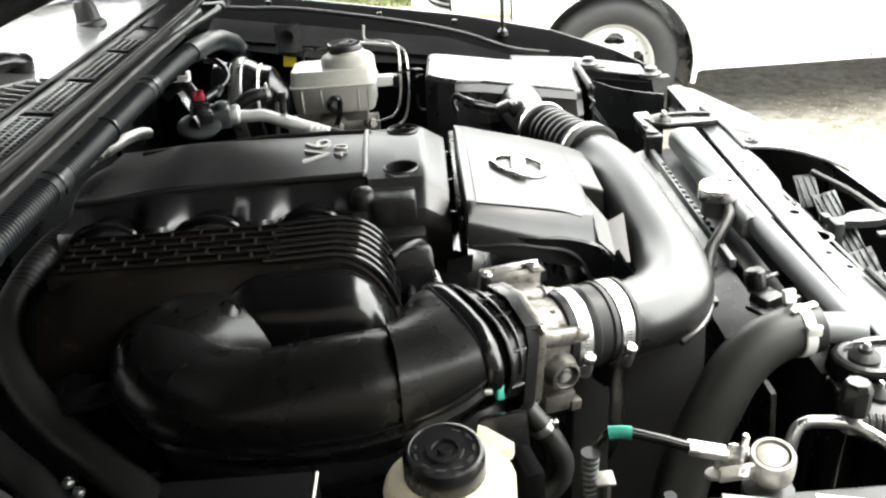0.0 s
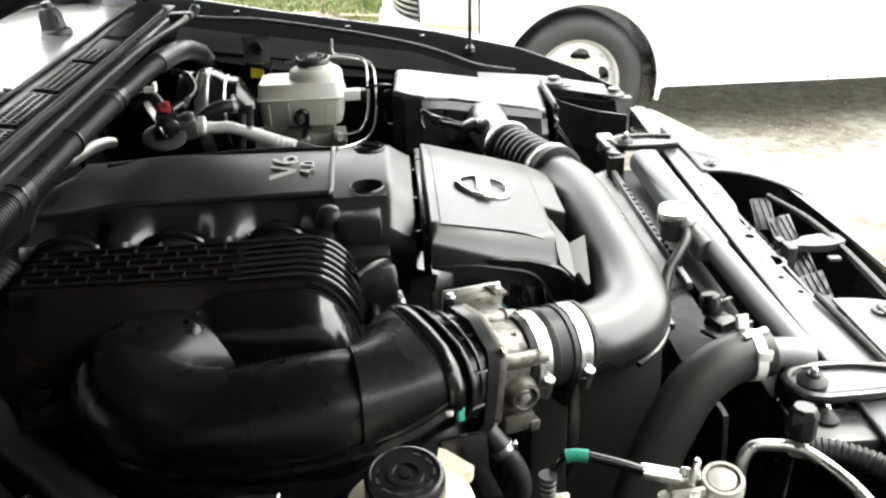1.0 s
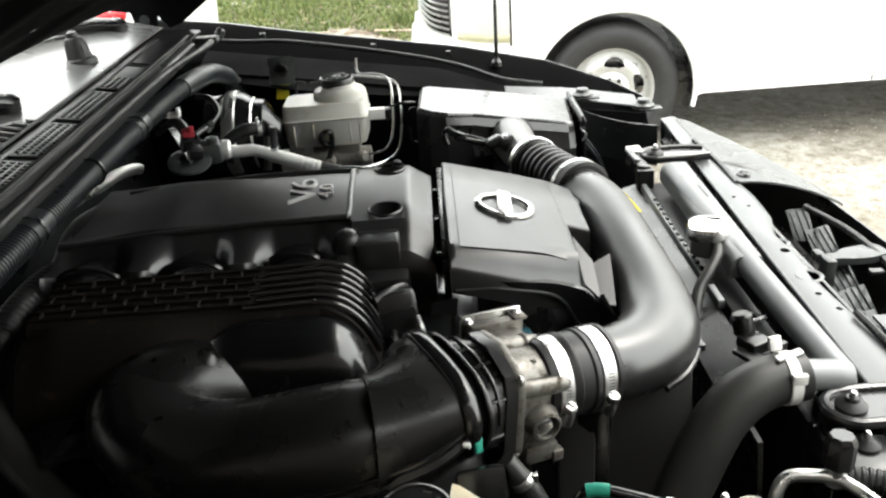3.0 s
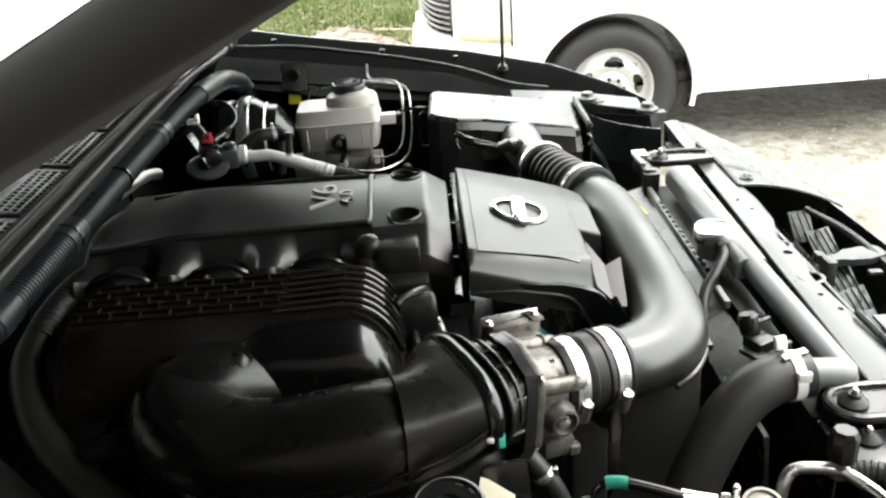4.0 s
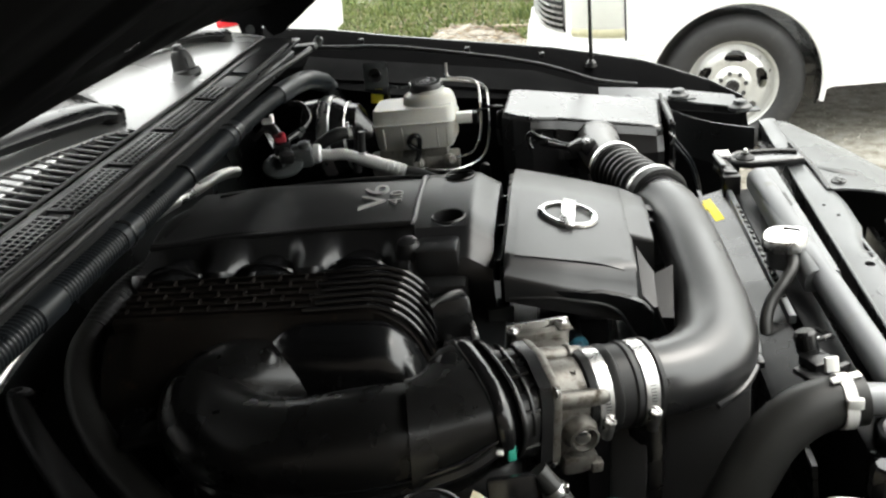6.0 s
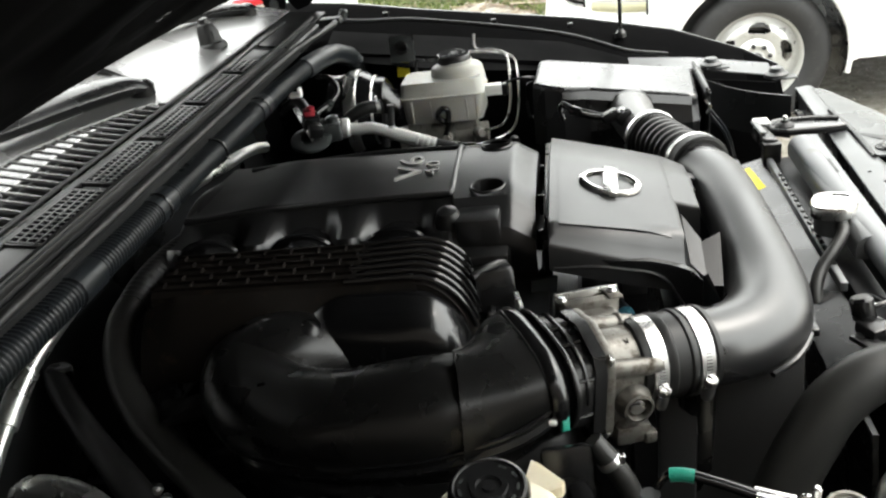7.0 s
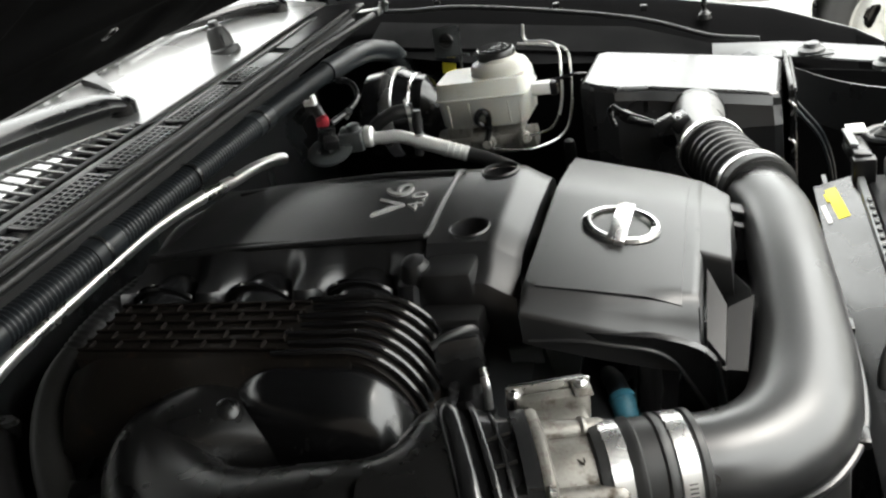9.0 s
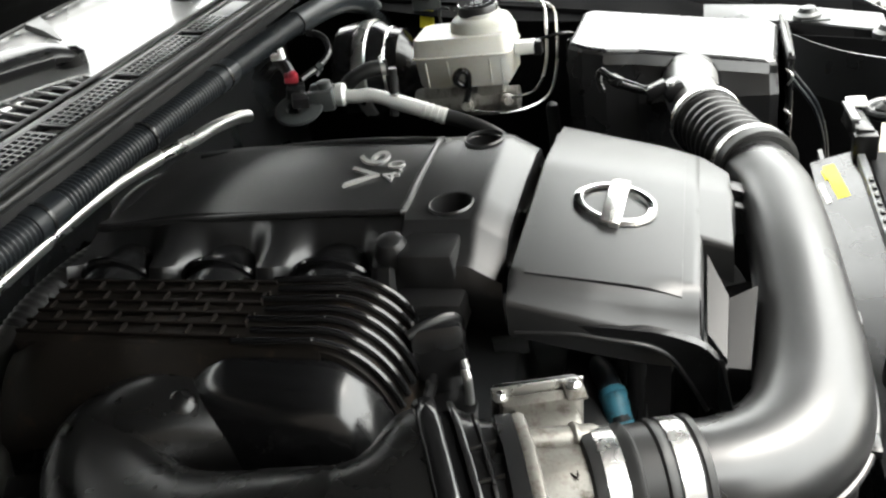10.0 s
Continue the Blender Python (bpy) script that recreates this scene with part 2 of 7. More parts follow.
GROUND = ground_mat()
STONES = island_mat("pale_stones", (0.16, 0.14, 0.105), (0.44, 0.42, 0.36), 0.9)
GRASS = island_mat("grass_blades", (0.028, 0.06, 0.008), (0.15, 0.175, 0.045), 0.7)
LITTER = island_mat("dry_leaf_litter", (0.05, 0.03, 0.018), (0.2, 0.15, 0.09), 0.9)
# dark boards for the two walls added to cut light and reflections
DARKWALL = node_mat("dark_added_walls", (0.035, 0.028, 0.022), 0.8, fine=60, bump=0.5, vary=0.35, dirt=(0.02, 0.016, 0.012), dirt_amount=0.3, dist=0.003)
OLDWOOD = node_mat("grey_weathered_wood", (0.2, 0.16, 0.12), 0.85, fine=60, bump=0.5, vary=0.35, dirt=(0.08, 0.06, 0.04), dirt_amount=0.3, dist=0.003)


# ---- building helpers ----
def thing(name, label, category, at=(0, 0, 0), group="", kind=""):
    ob = new(name)
    ob.location = at
    ob.empty_display_size = 0.05
    return tagged(ob, label, category, group, kind)


def part(name, bm, material, parent=None, label="", sharp=35, kind="", at=None):
    """Links bm, given in world metres, as one mesh object under a thing or a part."""
    bmesh.ops.recalc_face_normals(bm, faces=bm.faces)
    me = bpy.data.meshes.new(name)
    lo = [min(v.co[i] for v in bm.verts) for i in range(3)]
    hi = [max(v.co[i] for v in bm.verts) for i in range(3)]
    c = Vector(at) if at else Vector([(a + b) / 2 for a, b in zip(lo, hi)])
    bmesh.ops.translate(bm, verts=bm.verts, vec=-c)
    for f in bm.faces:
        f.smooth = True
    bm.to_mesh(me)
    bm.free()
    me.set_sharp_from_angle(angle=radians(sharp))
    me.materials.append(material)
    ob = new(name, me)
    ob.location = c
    if parent is not None:
        ob.parent = parent
        ob.matrix_parent_inverse = Matrix.Translation(-(parent.location))
    if label:
        ob["label"] = label
    if kind:
        ob["kind"] = kind
    return ob


def join(*bms):
    out = bms[0]
    for b in bms[1:]:
        me = bpy.data.meshes.new("tmp")
        b.to_mesh(me)
        out.from_mesh(me)
        bpy.data.meshes.remove(me)
        b.free()
    return out


def frame_of(axis, up=(0, 0, 1)):
    """A turn whose z runs along axis, and whose y is near up."""
    z = Vector(axis).normalized()
    x = Vector(up).cross(z)
    if x.length < 1e-4:
        x = Vector((1, 0, 0)).cross(z)
    x.normalize()
    y = z.cross(x)
    return Matrix((x, y, z)).transposed().to_4x4()


def box(c, s, bevel=0.0, turn=None, segs=2, taper=1.0):
    """A bevelled block with centre c and size s; taper scales its top."""
    bm = bmesh.new()
    bmesh.ops.create_cube(bm, size=1)
    for v in bm.verts:
        k = taper if v.co.z > 0 else 1.0
        v.co = Vector((v.co.x * s[0] * k, v.co.y * s[1] * k, v.co.z * s[2]))
    if bevel:
        bmesh.ops.bevel(bm, geom=bm.edges[:], offset=bevel, segments=segs, profile=0.5, affect="EDGES")
    m = Matrix.Translation(c) @ (turn if turn is not None else Matrix())
    bmesh.ops.transform(bm, matrix=m, verts=bm.verts)
    return bm


def loft(rings, closed=True, cap=True):
    """A skin over rings of equal length."""
    bm = bmesh.new()
    rows = [[bm.verts.new(p) for p in r] for r in rings]
    k = len(rows[0])
    for a, b in zip(rows, rows[1:]):
        for i in range(k if closed else k - 1):
            j = (i + 1) % k
            bm.faces.new((a[i], a[j], b[j], b[i]))
    if cap and closed:
        bm.faces.new(rows[0][::-1])
        bm.faces.new(rows[-1])
    return bm


def spline(pts, per=8):
    """A smooth curve through pts (any length of tuple)."""
    P = [np.array(p, float) for p in pts]
    P = [2 * P[0] - P[1]] + P + [2 * P[-1] - P[-2]]
    out = []
    for i in range(1, len(P) - 2):
        a, b, c, d = P[i - 1:i + 3]
        for k in range(per):
            t = k / per
            out.append(0.5 * (2 * b + (c - a) * t + (2 * a - 5 * b + 4 * c - d) * t * t + (3 * b - a - 3 * c + d) * t ** 3))
    out.append(P[-2])
    return out


def tube(pts, r, seg=14, per=8, ripple=None, flat=1.0, round_ends=False):
    """A pipe along a smooth curve. r: one radius, or one for each point. ripple: (pitch, depth) of corrugation. flat: height over width."""
    rad = [r] * len(pts) if isinstance(r, (int, float)) else list(r)
    S = spline([(*p, q) for p, q in zip(pts, rad)], per)
    pos = [Vector(s[:3]) for s in S]
    rr = [float(s[3]) for s in S]
    if ripple:
        pitch, depth = ripple
        dist = [0.0]
        for a, b in zip(pos, pos[1:]):
            dist.append(dist[-1] + (b - a).length)
        n = max(4, int(dist[-1] / pitch * 4))
        xs = np.linspace(0, dist[-1], n + 1)
        cols = [np.interp(xs, dist, [p[i] for p in pos]) for i in range(3)]
        rr = list(np.interp(xs, dist, rr))
        pos = [Vector((cols[0][i], cols[1][i], cols[2][i])) for i in range(n + 1)]
        rr = [q - (depth if i % 4 >= 2 else 0.0) for i, q in enumerate(rr)]
    tang = [(pos[min(i + 1, len(pos) - 1)] - pos[max(i - 1, 0)]).normalized() for i in range(len(pos))]
    up = Vector((0, 0, 1)) if abs(tang[0].z) < 0.9 else Vector((1, 0, 0))
    rings = []
    for p, t, q in zip(pos, tang, rr):
        up = (up - t * up.dot(t)).normalized()
        side = t.cross(up)
        rings.append([p + (side * math.cos(a) + up * math.sin(a) * flat) * q for a in (2 * math.pi * k / seg for k in range(seg))])
    if round_ends:
        def dome(i, sgn):
            p, t, q = pos[i], tang[i] * sgn, rr[i]
            res = []
            for e in (0.35, 0.65, 0.88, 0.98):
                k = math.sqrt(1 - e * e)
                res.append([p + t * q * e + (v - p) * k for v in rings_i])
            return res
        rings_i = rings[0][:]
        first = dome(0, -1)[::-1]
        rings_i = rings[-1][:]
        last = dome(-1, 1)
        rings = first + rings + last
    return loft(rings)


def lathe(profile, base, axis=(0, 0, 1), seg=28, up=(0, 0, 1), cap=True):
    """A turned body: profile of (radius, height) along axis from base."""
    m = Matrix.Translation(base) @ frame_of(axis, up)
    rings = [[m @ Vector((max(r, 1e-4) * math.cos(2 * math.pi * k / seg), max(r, 1e-4) * math.sin(2 * math.pi * k / seg), h)) for k in range(seg)]
             for r, h in profile]
    return loft(rings, cap=cap)


def sheet(fn, us, vs, thick=0.003, down=(0, 0, -1)):
    """A panel of some thickness over fn(u, v) -> place."""
    d = Vector(down).normalized() * thick
    bm = bmesh.new()
    A = [[bm.verts.new(fn(u, v)) for v in vs] for u in us]
    B = [[bm.verts.new(Vector(fn(u, v)) + d) for v in vs] for u in us]
    nu, nv = len(us), len(vs)
    for i in range(nu - 1):
        for j in range(nv - 1):
            bm.faces.new((A[i][j], A[i + 1][j], A[i + 1][j + 1], A[i][j + 1]))
            bm.faces.new((B[i][j], B[i][j + 1], B[i + 1][j + 1], B[i + 1][j]))
    for i in range(nu - 1):
        bm.faces.new((A[i][0], B[i][0], B[i + 1][0], A[i + 1][0]))
        bm.faces.new((A[i][-1], A[i + 1][-1], B[i + 1][-1], B[i][-1]))
    for j in range(nv - 1):
        bm.faces.new((A[0][j], A[0][j + 1], B[0][j + 1], B[0][j]))
        bm.faces.new((A[-1][j], B[-1][j], B[-1][j + 1], A[-1][j + 1]))
    return bm


def smooth(a, b, x):
    t = min(1.0, max(0.0, (x - a) / (b - a)))
    return t * t * (3 - 2 * t)


def lerp_table(table, x):
    return float(np.interp(x, [a for a, _ in table], [b for _, b in table]))


def bolt(at, axis=(0, 0, 1), r=0.007, h=0.006):
    """A flanged hexagon head."""
    return join(lathe([(r * 1.5, 0), (r * 1.5, h * 0.25), (r * 1.1, h * 0.35)], at, axis, 16),
                lathe([(r, h * 0.3), (r, h * 0.9), (r * 0.85, h)], at, axis, 6))


def lettering(words, at, turn, size, depth, stretch=1.0):
    """Raised letters in the built-in font, as a mesh."""
    cu = bpy.data.curves.new("letters", "FONT")
    cu.body, cu.size, cu.extrude, cu.align_x = words, size, depth, "LEFT"
    ob = bpy.data.objects.new("letters", cu)
    scene.collection.objects.link(ob)
    dg = bpy.context.evaluated_depsgraph_get()
    me = bpy.data.meshes.new_from_object(ob.evaluated_get(dg))
    bm = bmesh.new()
    bm.from_mesh(me)
    bpy.data.objects.remove(ob)
    bpy.data.curves.remove(cu)
    bpy.data.meshes.remove(me)
    bmesh.ops.transform(bm, matrix=Matrix.Translation(at) @ turn @ Matrix.Diagonal((stretch, 1, 1, 1)), verts=bm.verts)
    return bm


def cut(bm, tools):
    """bm with the closed bodies of tools taken out of it."""
    bmesh.ops.recalc_face_normals(bm, faces=bm.faces)
    obs = []
    for k, b in enumerate([bm, join(*tools)]):
        bmesh.ops.recalc_face_normals(b, faces=b.faces)
        me = bpy.data.meshes.new("cut")
        b.to_mesh(me)
        b.free()
        ob = bpy.data.objects.new("cut", me)
        scene.collection.objects.link(ob)
        obs.append(ob)
    mod = obs[0].modifiers.new("cut", "BOOLEAN")
    mod.operation, mod.solver, mod.object = "DIFFERENCE", "EXACT", obs[1]
    me = bpy.data.meshes.new_from_object(obs[0].evaluated_get(bpy.context.evaluated_depsgraph_get()))
    out = bmesh.new()
    out.from_mesh(me)
    bpy.data.meshes.remove(me)
    for ob in obs:
        me = ob.data
        bpy.data.objects.remove(ob)
        bpy.data.meshes.remove(me)
    return out


# ---- ground ----
GZ = -0.085


def ground_height(x, y):
    return GZ + 0.02 * noise.noise((x * 0.5, y * 0.5, 0)) * smooth(0.3, 2.5, abs(y - 1) + abs(x))


far = [-400, -120, -40, -18, -10]
us = far + list(np.linspace(-7, 9, 65)) + [12, 18, 40, 120, 400]
vs = far + list(np.linspace(-7, 13, 81)) + [16, 22, 40, 120, 400]
ground = part("ground", sheet(lambda u, v: (u, v, ground_height(u, v)), us, vs, 0.1), GROUND, None, sharp=80)
tagged(ground, "bare pale gravel and soil of a yard", "ground", kind="structure")


# unseen dark wall added behind the walk to shade the bay's near side
shade_wall = part("shade_wall_south", box((-1.0, -1.5, 1.6), (9.0, 0.2, 3.8), 0.02), DARKWALL, None)
tagged(shade_wall, "unseen dark wall added to block light from the near side", "wall", kind="structure")
# dark wall added past the grass for the far wing to reflect
far_dark_wall = part("dark_wall_north", box((-2.0, 14.6, 2.0), (7.0, 0.25, 4.2), 0.02), DARKWALL, None)
tagged(far_dark_wall, "dark wall added beyond the grass to darken wing reflections", "wall", kind="structure")

# ---- truck body ----
truck = thing("pickup_truck", "dark grey pickup truck with its bonnet propped open", "truck", (0.2, 0.98, GZ))

# far wing: crest, outer side, and the ledge inside it
CREST = [(-0.62, 1.20), (-0.42, 1.175), (-0.25, 1.142), (0.15, 1.075), (0.37, 1.022), (0.52, 0.972), (0.66, 0.93), (0.80, 0.86)]
CRESTY = [(-0.62, 1.95), (0.37, 1.95), (0.52, 1.90), (0.60, 1.78), (0.66, 1.68), (0.80, 1.55)]


def wing(sign, v0, v1):
    def fn(u, v):
        z, y = lerp_table(CREST, u), lerp_table(CRESTY, u)
        prof = [(0.0, -0.10, -0.11), (0.12, -0.09, -0.08), (0.25, -0.065, -0.055), (0.4, -0.03, -0.022), (0.48, -0.008, -0.004), (0.54, 0.003, 0.0), (0.62, 0.03, -0.012),
                (0.72, 0.045, -0.05), (0.85, 0.05, -0.25), (1.0, 0.03, -0.55)]
        dy = float(np.interp(v, [p[0] for p in prof], [p[1] for p in prof]))
        dz = float(np.interp(v, [p[0] for p in prof], [p[2] for p in prof]))
        yy = y + dy
        return (u, yy if sign > 0 else 1.96 - yy, z + dz)
    return sheet(fn, list(np.linspace(-0.62, 0.58, 40)), list(np.linspace(v0, v1, 22)), 0.002)


# inner half coloured near-black to hold the shade inside the wing
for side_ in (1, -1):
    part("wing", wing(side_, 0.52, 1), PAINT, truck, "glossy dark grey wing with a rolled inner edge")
    part("wing_return", wing(side_, 0, 0.52), LEDGE, truck, "inner return of the wing, shade put into its near-black colour")
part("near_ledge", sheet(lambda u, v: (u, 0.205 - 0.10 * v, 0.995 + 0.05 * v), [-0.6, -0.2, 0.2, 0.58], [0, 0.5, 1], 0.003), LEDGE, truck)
for y in (0.16, 1.80):
    part("front_wheel", lathe([(0.20, -0.11), (0.30, -0.115), (0.35, -0.09), (0.365, -0.05), (0.366, 0.05), (0.35, 0.09), (0.30, 0.115), (0.20, 0.11)], (0.02, y, GZ + 0.366), (0, 1, 0), 48), TYRE, truck, "black road tyre")
# rubber seal and clips along the ledge of the far wing
seal_pts = [(-0.43, 1.80, 1.165), (-0.36, 1.825, 1.150), (-0.25, 1.845, 1.137), (-0.05, 1.845, 1.100), (0.08, 1.845, 1.070), (0.16, 1.845, 1.045), (0.25, 1.84, 1.010), (0.34, 1.83, 0.995)]
part("seal", tube(seal_pts, 0.0042, 8), RUBBER, truck, "thin rubber lip along the wing ledge")
# pale tube drawn as the bright highlight along the folded edge
part("seal_highlight", tube([(x, y - 0.010, z + 0.006) for x, y, z in seal_pts], 0.0022, 8), SHIELD, truck, "pale line standing for the highlight on the folded edge")
# one ledge in two colours: near-black for shade, pale for reflected sky
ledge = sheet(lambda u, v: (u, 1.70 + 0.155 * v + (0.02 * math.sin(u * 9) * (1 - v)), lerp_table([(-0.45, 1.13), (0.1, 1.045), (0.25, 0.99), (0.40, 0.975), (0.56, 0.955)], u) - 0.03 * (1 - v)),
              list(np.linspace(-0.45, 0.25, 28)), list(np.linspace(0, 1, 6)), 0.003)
part("wing_ledge", ledge, LEDGE, truck, "rear of the wing ledge, shade put into its near-black colour")
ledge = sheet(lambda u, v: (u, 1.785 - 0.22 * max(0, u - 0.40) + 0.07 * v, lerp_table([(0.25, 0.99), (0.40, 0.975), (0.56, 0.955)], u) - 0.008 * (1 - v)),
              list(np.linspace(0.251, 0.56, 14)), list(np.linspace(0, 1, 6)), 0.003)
part("wing_ledge", ledge, SHIELD, truck, "front of the wing ledge, paler for the sky it reflects")
for x, y in ((-0.32, 1.885), (-0.06, 1.885), (0.12, 1.885)):
    z = lerp_table(CREST, x)
    part("clip", box((x, y, z - 0.006), (0.014, 0.01, 0.012), 0.002), BLACK, truck)
for x, y, z in ((0.43, 1.79, 0.972), (0.535, 1.63, 0.985)):
    part("bumper_stop", join(lathe([(0.024, -0.004), (0.024, 0.004), (0.016, 0.008), (0.013, 0.016), (0.004, 0.018)], (x, y, z), (0, 0, 1), 20),
                             box((x + 0.012, y - 0.012, z - 0.003), (0.05, 0.026, 0.004), 0.0015)), BAYPAINT, truck, "round rubber stop on a pressed plate")

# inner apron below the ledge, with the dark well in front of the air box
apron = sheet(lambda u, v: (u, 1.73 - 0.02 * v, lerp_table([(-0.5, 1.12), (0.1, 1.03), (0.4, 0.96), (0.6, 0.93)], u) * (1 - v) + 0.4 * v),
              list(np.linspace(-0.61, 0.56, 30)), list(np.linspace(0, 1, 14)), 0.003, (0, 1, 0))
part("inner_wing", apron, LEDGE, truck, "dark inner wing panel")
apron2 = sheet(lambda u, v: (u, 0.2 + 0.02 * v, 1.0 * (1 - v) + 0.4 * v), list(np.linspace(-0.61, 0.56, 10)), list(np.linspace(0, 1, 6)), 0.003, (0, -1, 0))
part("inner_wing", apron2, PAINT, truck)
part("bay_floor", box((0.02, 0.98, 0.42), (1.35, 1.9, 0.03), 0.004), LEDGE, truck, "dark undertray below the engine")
# curved panel between the far headlamp and the wing
side = sheet(lambda u, v: (0.37 + 0.19 * u, 1.70 - 0.10 * u * u - 0.01 * v, 0.985 - 0.035 * u - 0.09 * v - 0.02 * math.sin(u * 3)),
             list(np.linspace(0, 1, 16)), list(np.linspace(0, 1, 8)), 0.003, (0, 1, 0))
part("side_panel", side, PAINT, truck)

# firewall and cowl
part("firewall", box((-0.60, 0.98, 0.85), (0.03, 1.75, 0.70), 0.01), PAINT, truck, "dark firewall behind the engine")


def cowl_xz(v):
    """The cowl from its front lip (v = 0) to the glass (v = 1)."""
    return lerp_table([(0, -0.4225), (0.03, -0.4215), (0.05, -0.4245), (0.075, -0.4265), (0.10, -0.4275), (0.13, -0.4305), (0.2, -0.4345)], v), lerp_table([(0, 1.168), (0.03, 1.186), (0.05, 1.189), (0.075, 1.1885), (0.10, 1.198), (0.13, 1.2065), (0.2, 1.2085)], v)


cowl_front = sheet(lambda u, v: (*(lambda a: (a[0], u))(cowl_xz(v * 0.2)), cowl_xz(v * 0.2)[1]), list(np.linspace(0.12, 1.66, 30)), [0, 0.15, 0.25, 0.375, 0.5, 0.65, 1], 0.003)
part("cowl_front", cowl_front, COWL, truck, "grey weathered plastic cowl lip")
# grating: a frame of bars with square holes, in bays with wider posts between
X0, X1 = -0.432, -0.478
Z0, Z1 = 1.2035, 1.2105


def on_strip(k):
    return X0 + (X1 - X0) * k, Z0 + (Z1 - Z0) * k


bays = [(0.595, 0.728), (0.756, 0.888), (0.916, 1.043), (1.071, 1.211), (1.239, 1.305)]
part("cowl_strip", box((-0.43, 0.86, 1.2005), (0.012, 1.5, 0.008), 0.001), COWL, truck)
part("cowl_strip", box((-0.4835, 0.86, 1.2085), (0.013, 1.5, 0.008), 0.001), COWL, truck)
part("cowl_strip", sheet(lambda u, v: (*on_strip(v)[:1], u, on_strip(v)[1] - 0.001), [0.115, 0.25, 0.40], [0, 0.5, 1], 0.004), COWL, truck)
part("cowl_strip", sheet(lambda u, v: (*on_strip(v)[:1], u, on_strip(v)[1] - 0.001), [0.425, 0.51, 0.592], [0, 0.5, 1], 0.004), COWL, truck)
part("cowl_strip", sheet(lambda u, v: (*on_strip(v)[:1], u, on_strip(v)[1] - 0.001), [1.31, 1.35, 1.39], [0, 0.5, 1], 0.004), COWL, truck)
tilt = math.degrees(math.atan2(Z1 - Z0, X0 - X1))
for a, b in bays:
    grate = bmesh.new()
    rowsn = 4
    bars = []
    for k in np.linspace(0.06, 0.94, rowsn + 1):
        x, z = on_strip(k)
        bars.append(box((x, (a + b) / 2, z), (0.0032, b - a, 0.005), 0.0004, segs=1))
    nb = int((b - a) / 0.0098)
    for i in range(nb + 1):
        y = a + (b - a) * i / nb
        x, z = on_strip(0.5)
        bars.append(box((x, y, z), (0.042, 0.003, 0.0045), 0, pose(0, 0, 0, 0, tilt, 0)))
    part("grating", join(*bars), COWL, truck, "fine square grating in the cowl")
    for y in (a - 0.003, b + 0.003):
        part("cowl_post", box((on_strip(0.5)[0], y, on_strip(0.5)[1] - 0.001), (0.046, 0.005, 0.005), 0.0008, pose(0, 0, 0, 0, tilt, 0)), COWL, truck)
part("cowl_well", sheet(lambda u, v: (-0.43 - 0.45 * v, u, 1.165 + 0.02 * v), [0.12, 0.6, 1.1, 1.4], [0, 0.3, 0.6, 1], 0.003), BLACK, truck)
# louvres behind the grating, then the smooth panel up to the glass
part("cowl_rim", tube([(-0.492, 0.12, 1.217), (-0.492, 1.035, 1.217), (-0.492, 1.4, 1.217)], 0.0028, 8), COWL, truck)
LOUV = [(0.60, 0.100), (0.80, 0.092), (0.90, 0.070), (1.0, 0.038), (1.06, 0.010)]
for i in range(22):
    y = 0.618 + i * 0.0203
    length = lerp_table(LOUV, y)
    part("louvre", box((-0.492 - length / 2, y, 1.2155 + 0.11 * length), (length, 0.0032, 0.004), 0.0006, pose(0, 0, 0, 0, 12.4, 0)), PANEL, truck)


def panel(u, v):
    y = u
    x0 = -0.494 - (lerp_table(LOUV, y) if 0.606 < y < 1.06 else 0.0)
    x = x0 + (-0.80 - x0) * v
    return (x, y, 1.2155 + (-0.49 - x) * 0.22 + 0.004 * math.sin(y * 5))


part("cowl_panel", sheet(panel, list(np.linspace(1.061, 1.70, 20)), list(np.linspace(0, 1, 10)), 0.003), PANEL, truck, "smooth satin cowl panel that mirrors the sky")
part("cowl_panel", sheet(panel, list(np.linspace(0.607, 1.0605, 24)), list(np.linspace(0, 1, 10)), 0.003), PANEL, truck)
part("cowl_panel", sheet(panel, list(np.linspace(0.12, 0.6055, 12)), list(np.linspace(0, 1, 10)), 0.003), PANEL, truck)
part("rubber_cone", join(lathe([(0.029, -0.004), (0.027, 0.005), (0.022, 0.008), (0.0175, 0.034), (0.014, 0.042), (0.010, 0.044), (0.009, 0.052), (0.004, 0.054)], (-0.546, 0.560, 1.228), (-0.1, 0, 1), 24), box((-0.543, 0.560, 1.246), (0.030, 0.034, 0.030), 0.006, taper=0.8)), RUBBER, truck)
part("rubber_cone", join(lathe([(0.029, -0.004), (0.027, 0.005), (0.022, 0.008), (0.0175, 0.034), (0.014, 0.042), (0.010, 0.044), (0.009, 0.052), (0.004, 0.054)], (-0.546, 1.37, 1.228), (-0.1, 0, 1), 24), box((-0.543, 1.37, 1.246), (0.030, 0.034, 0.030), 0.006, taper=0.8)), RUBBER, truck,
     "grey rubber buffer cone on the cowl")
part("cowl_seal", tube([(-0.418, 0.12, 1.183), (-0.418, 0.6, 1.186), (-0.417, 1.1, 1.189), (-0.408, 1.40, 1.191), (-0.386, 1.56, 1.192), (-0.384, 1.64, 1.188), (-0.395, 1.70, 1.182)], 0.0065, 12), RUBBER, truck, "rubber bonnet seal along the cowl")
part("cowl_corner", sheet(lambda u, v: (-0.42 - 0.22 * u, 1.42 + 0.30 * v - 0.06 * u * v, 1.2 + 0.035 * u + 0.003 * v), [0, 0.3, 0.6, 1], [0, 0.3, 0.6, 1], 0.003), COWL, truck)
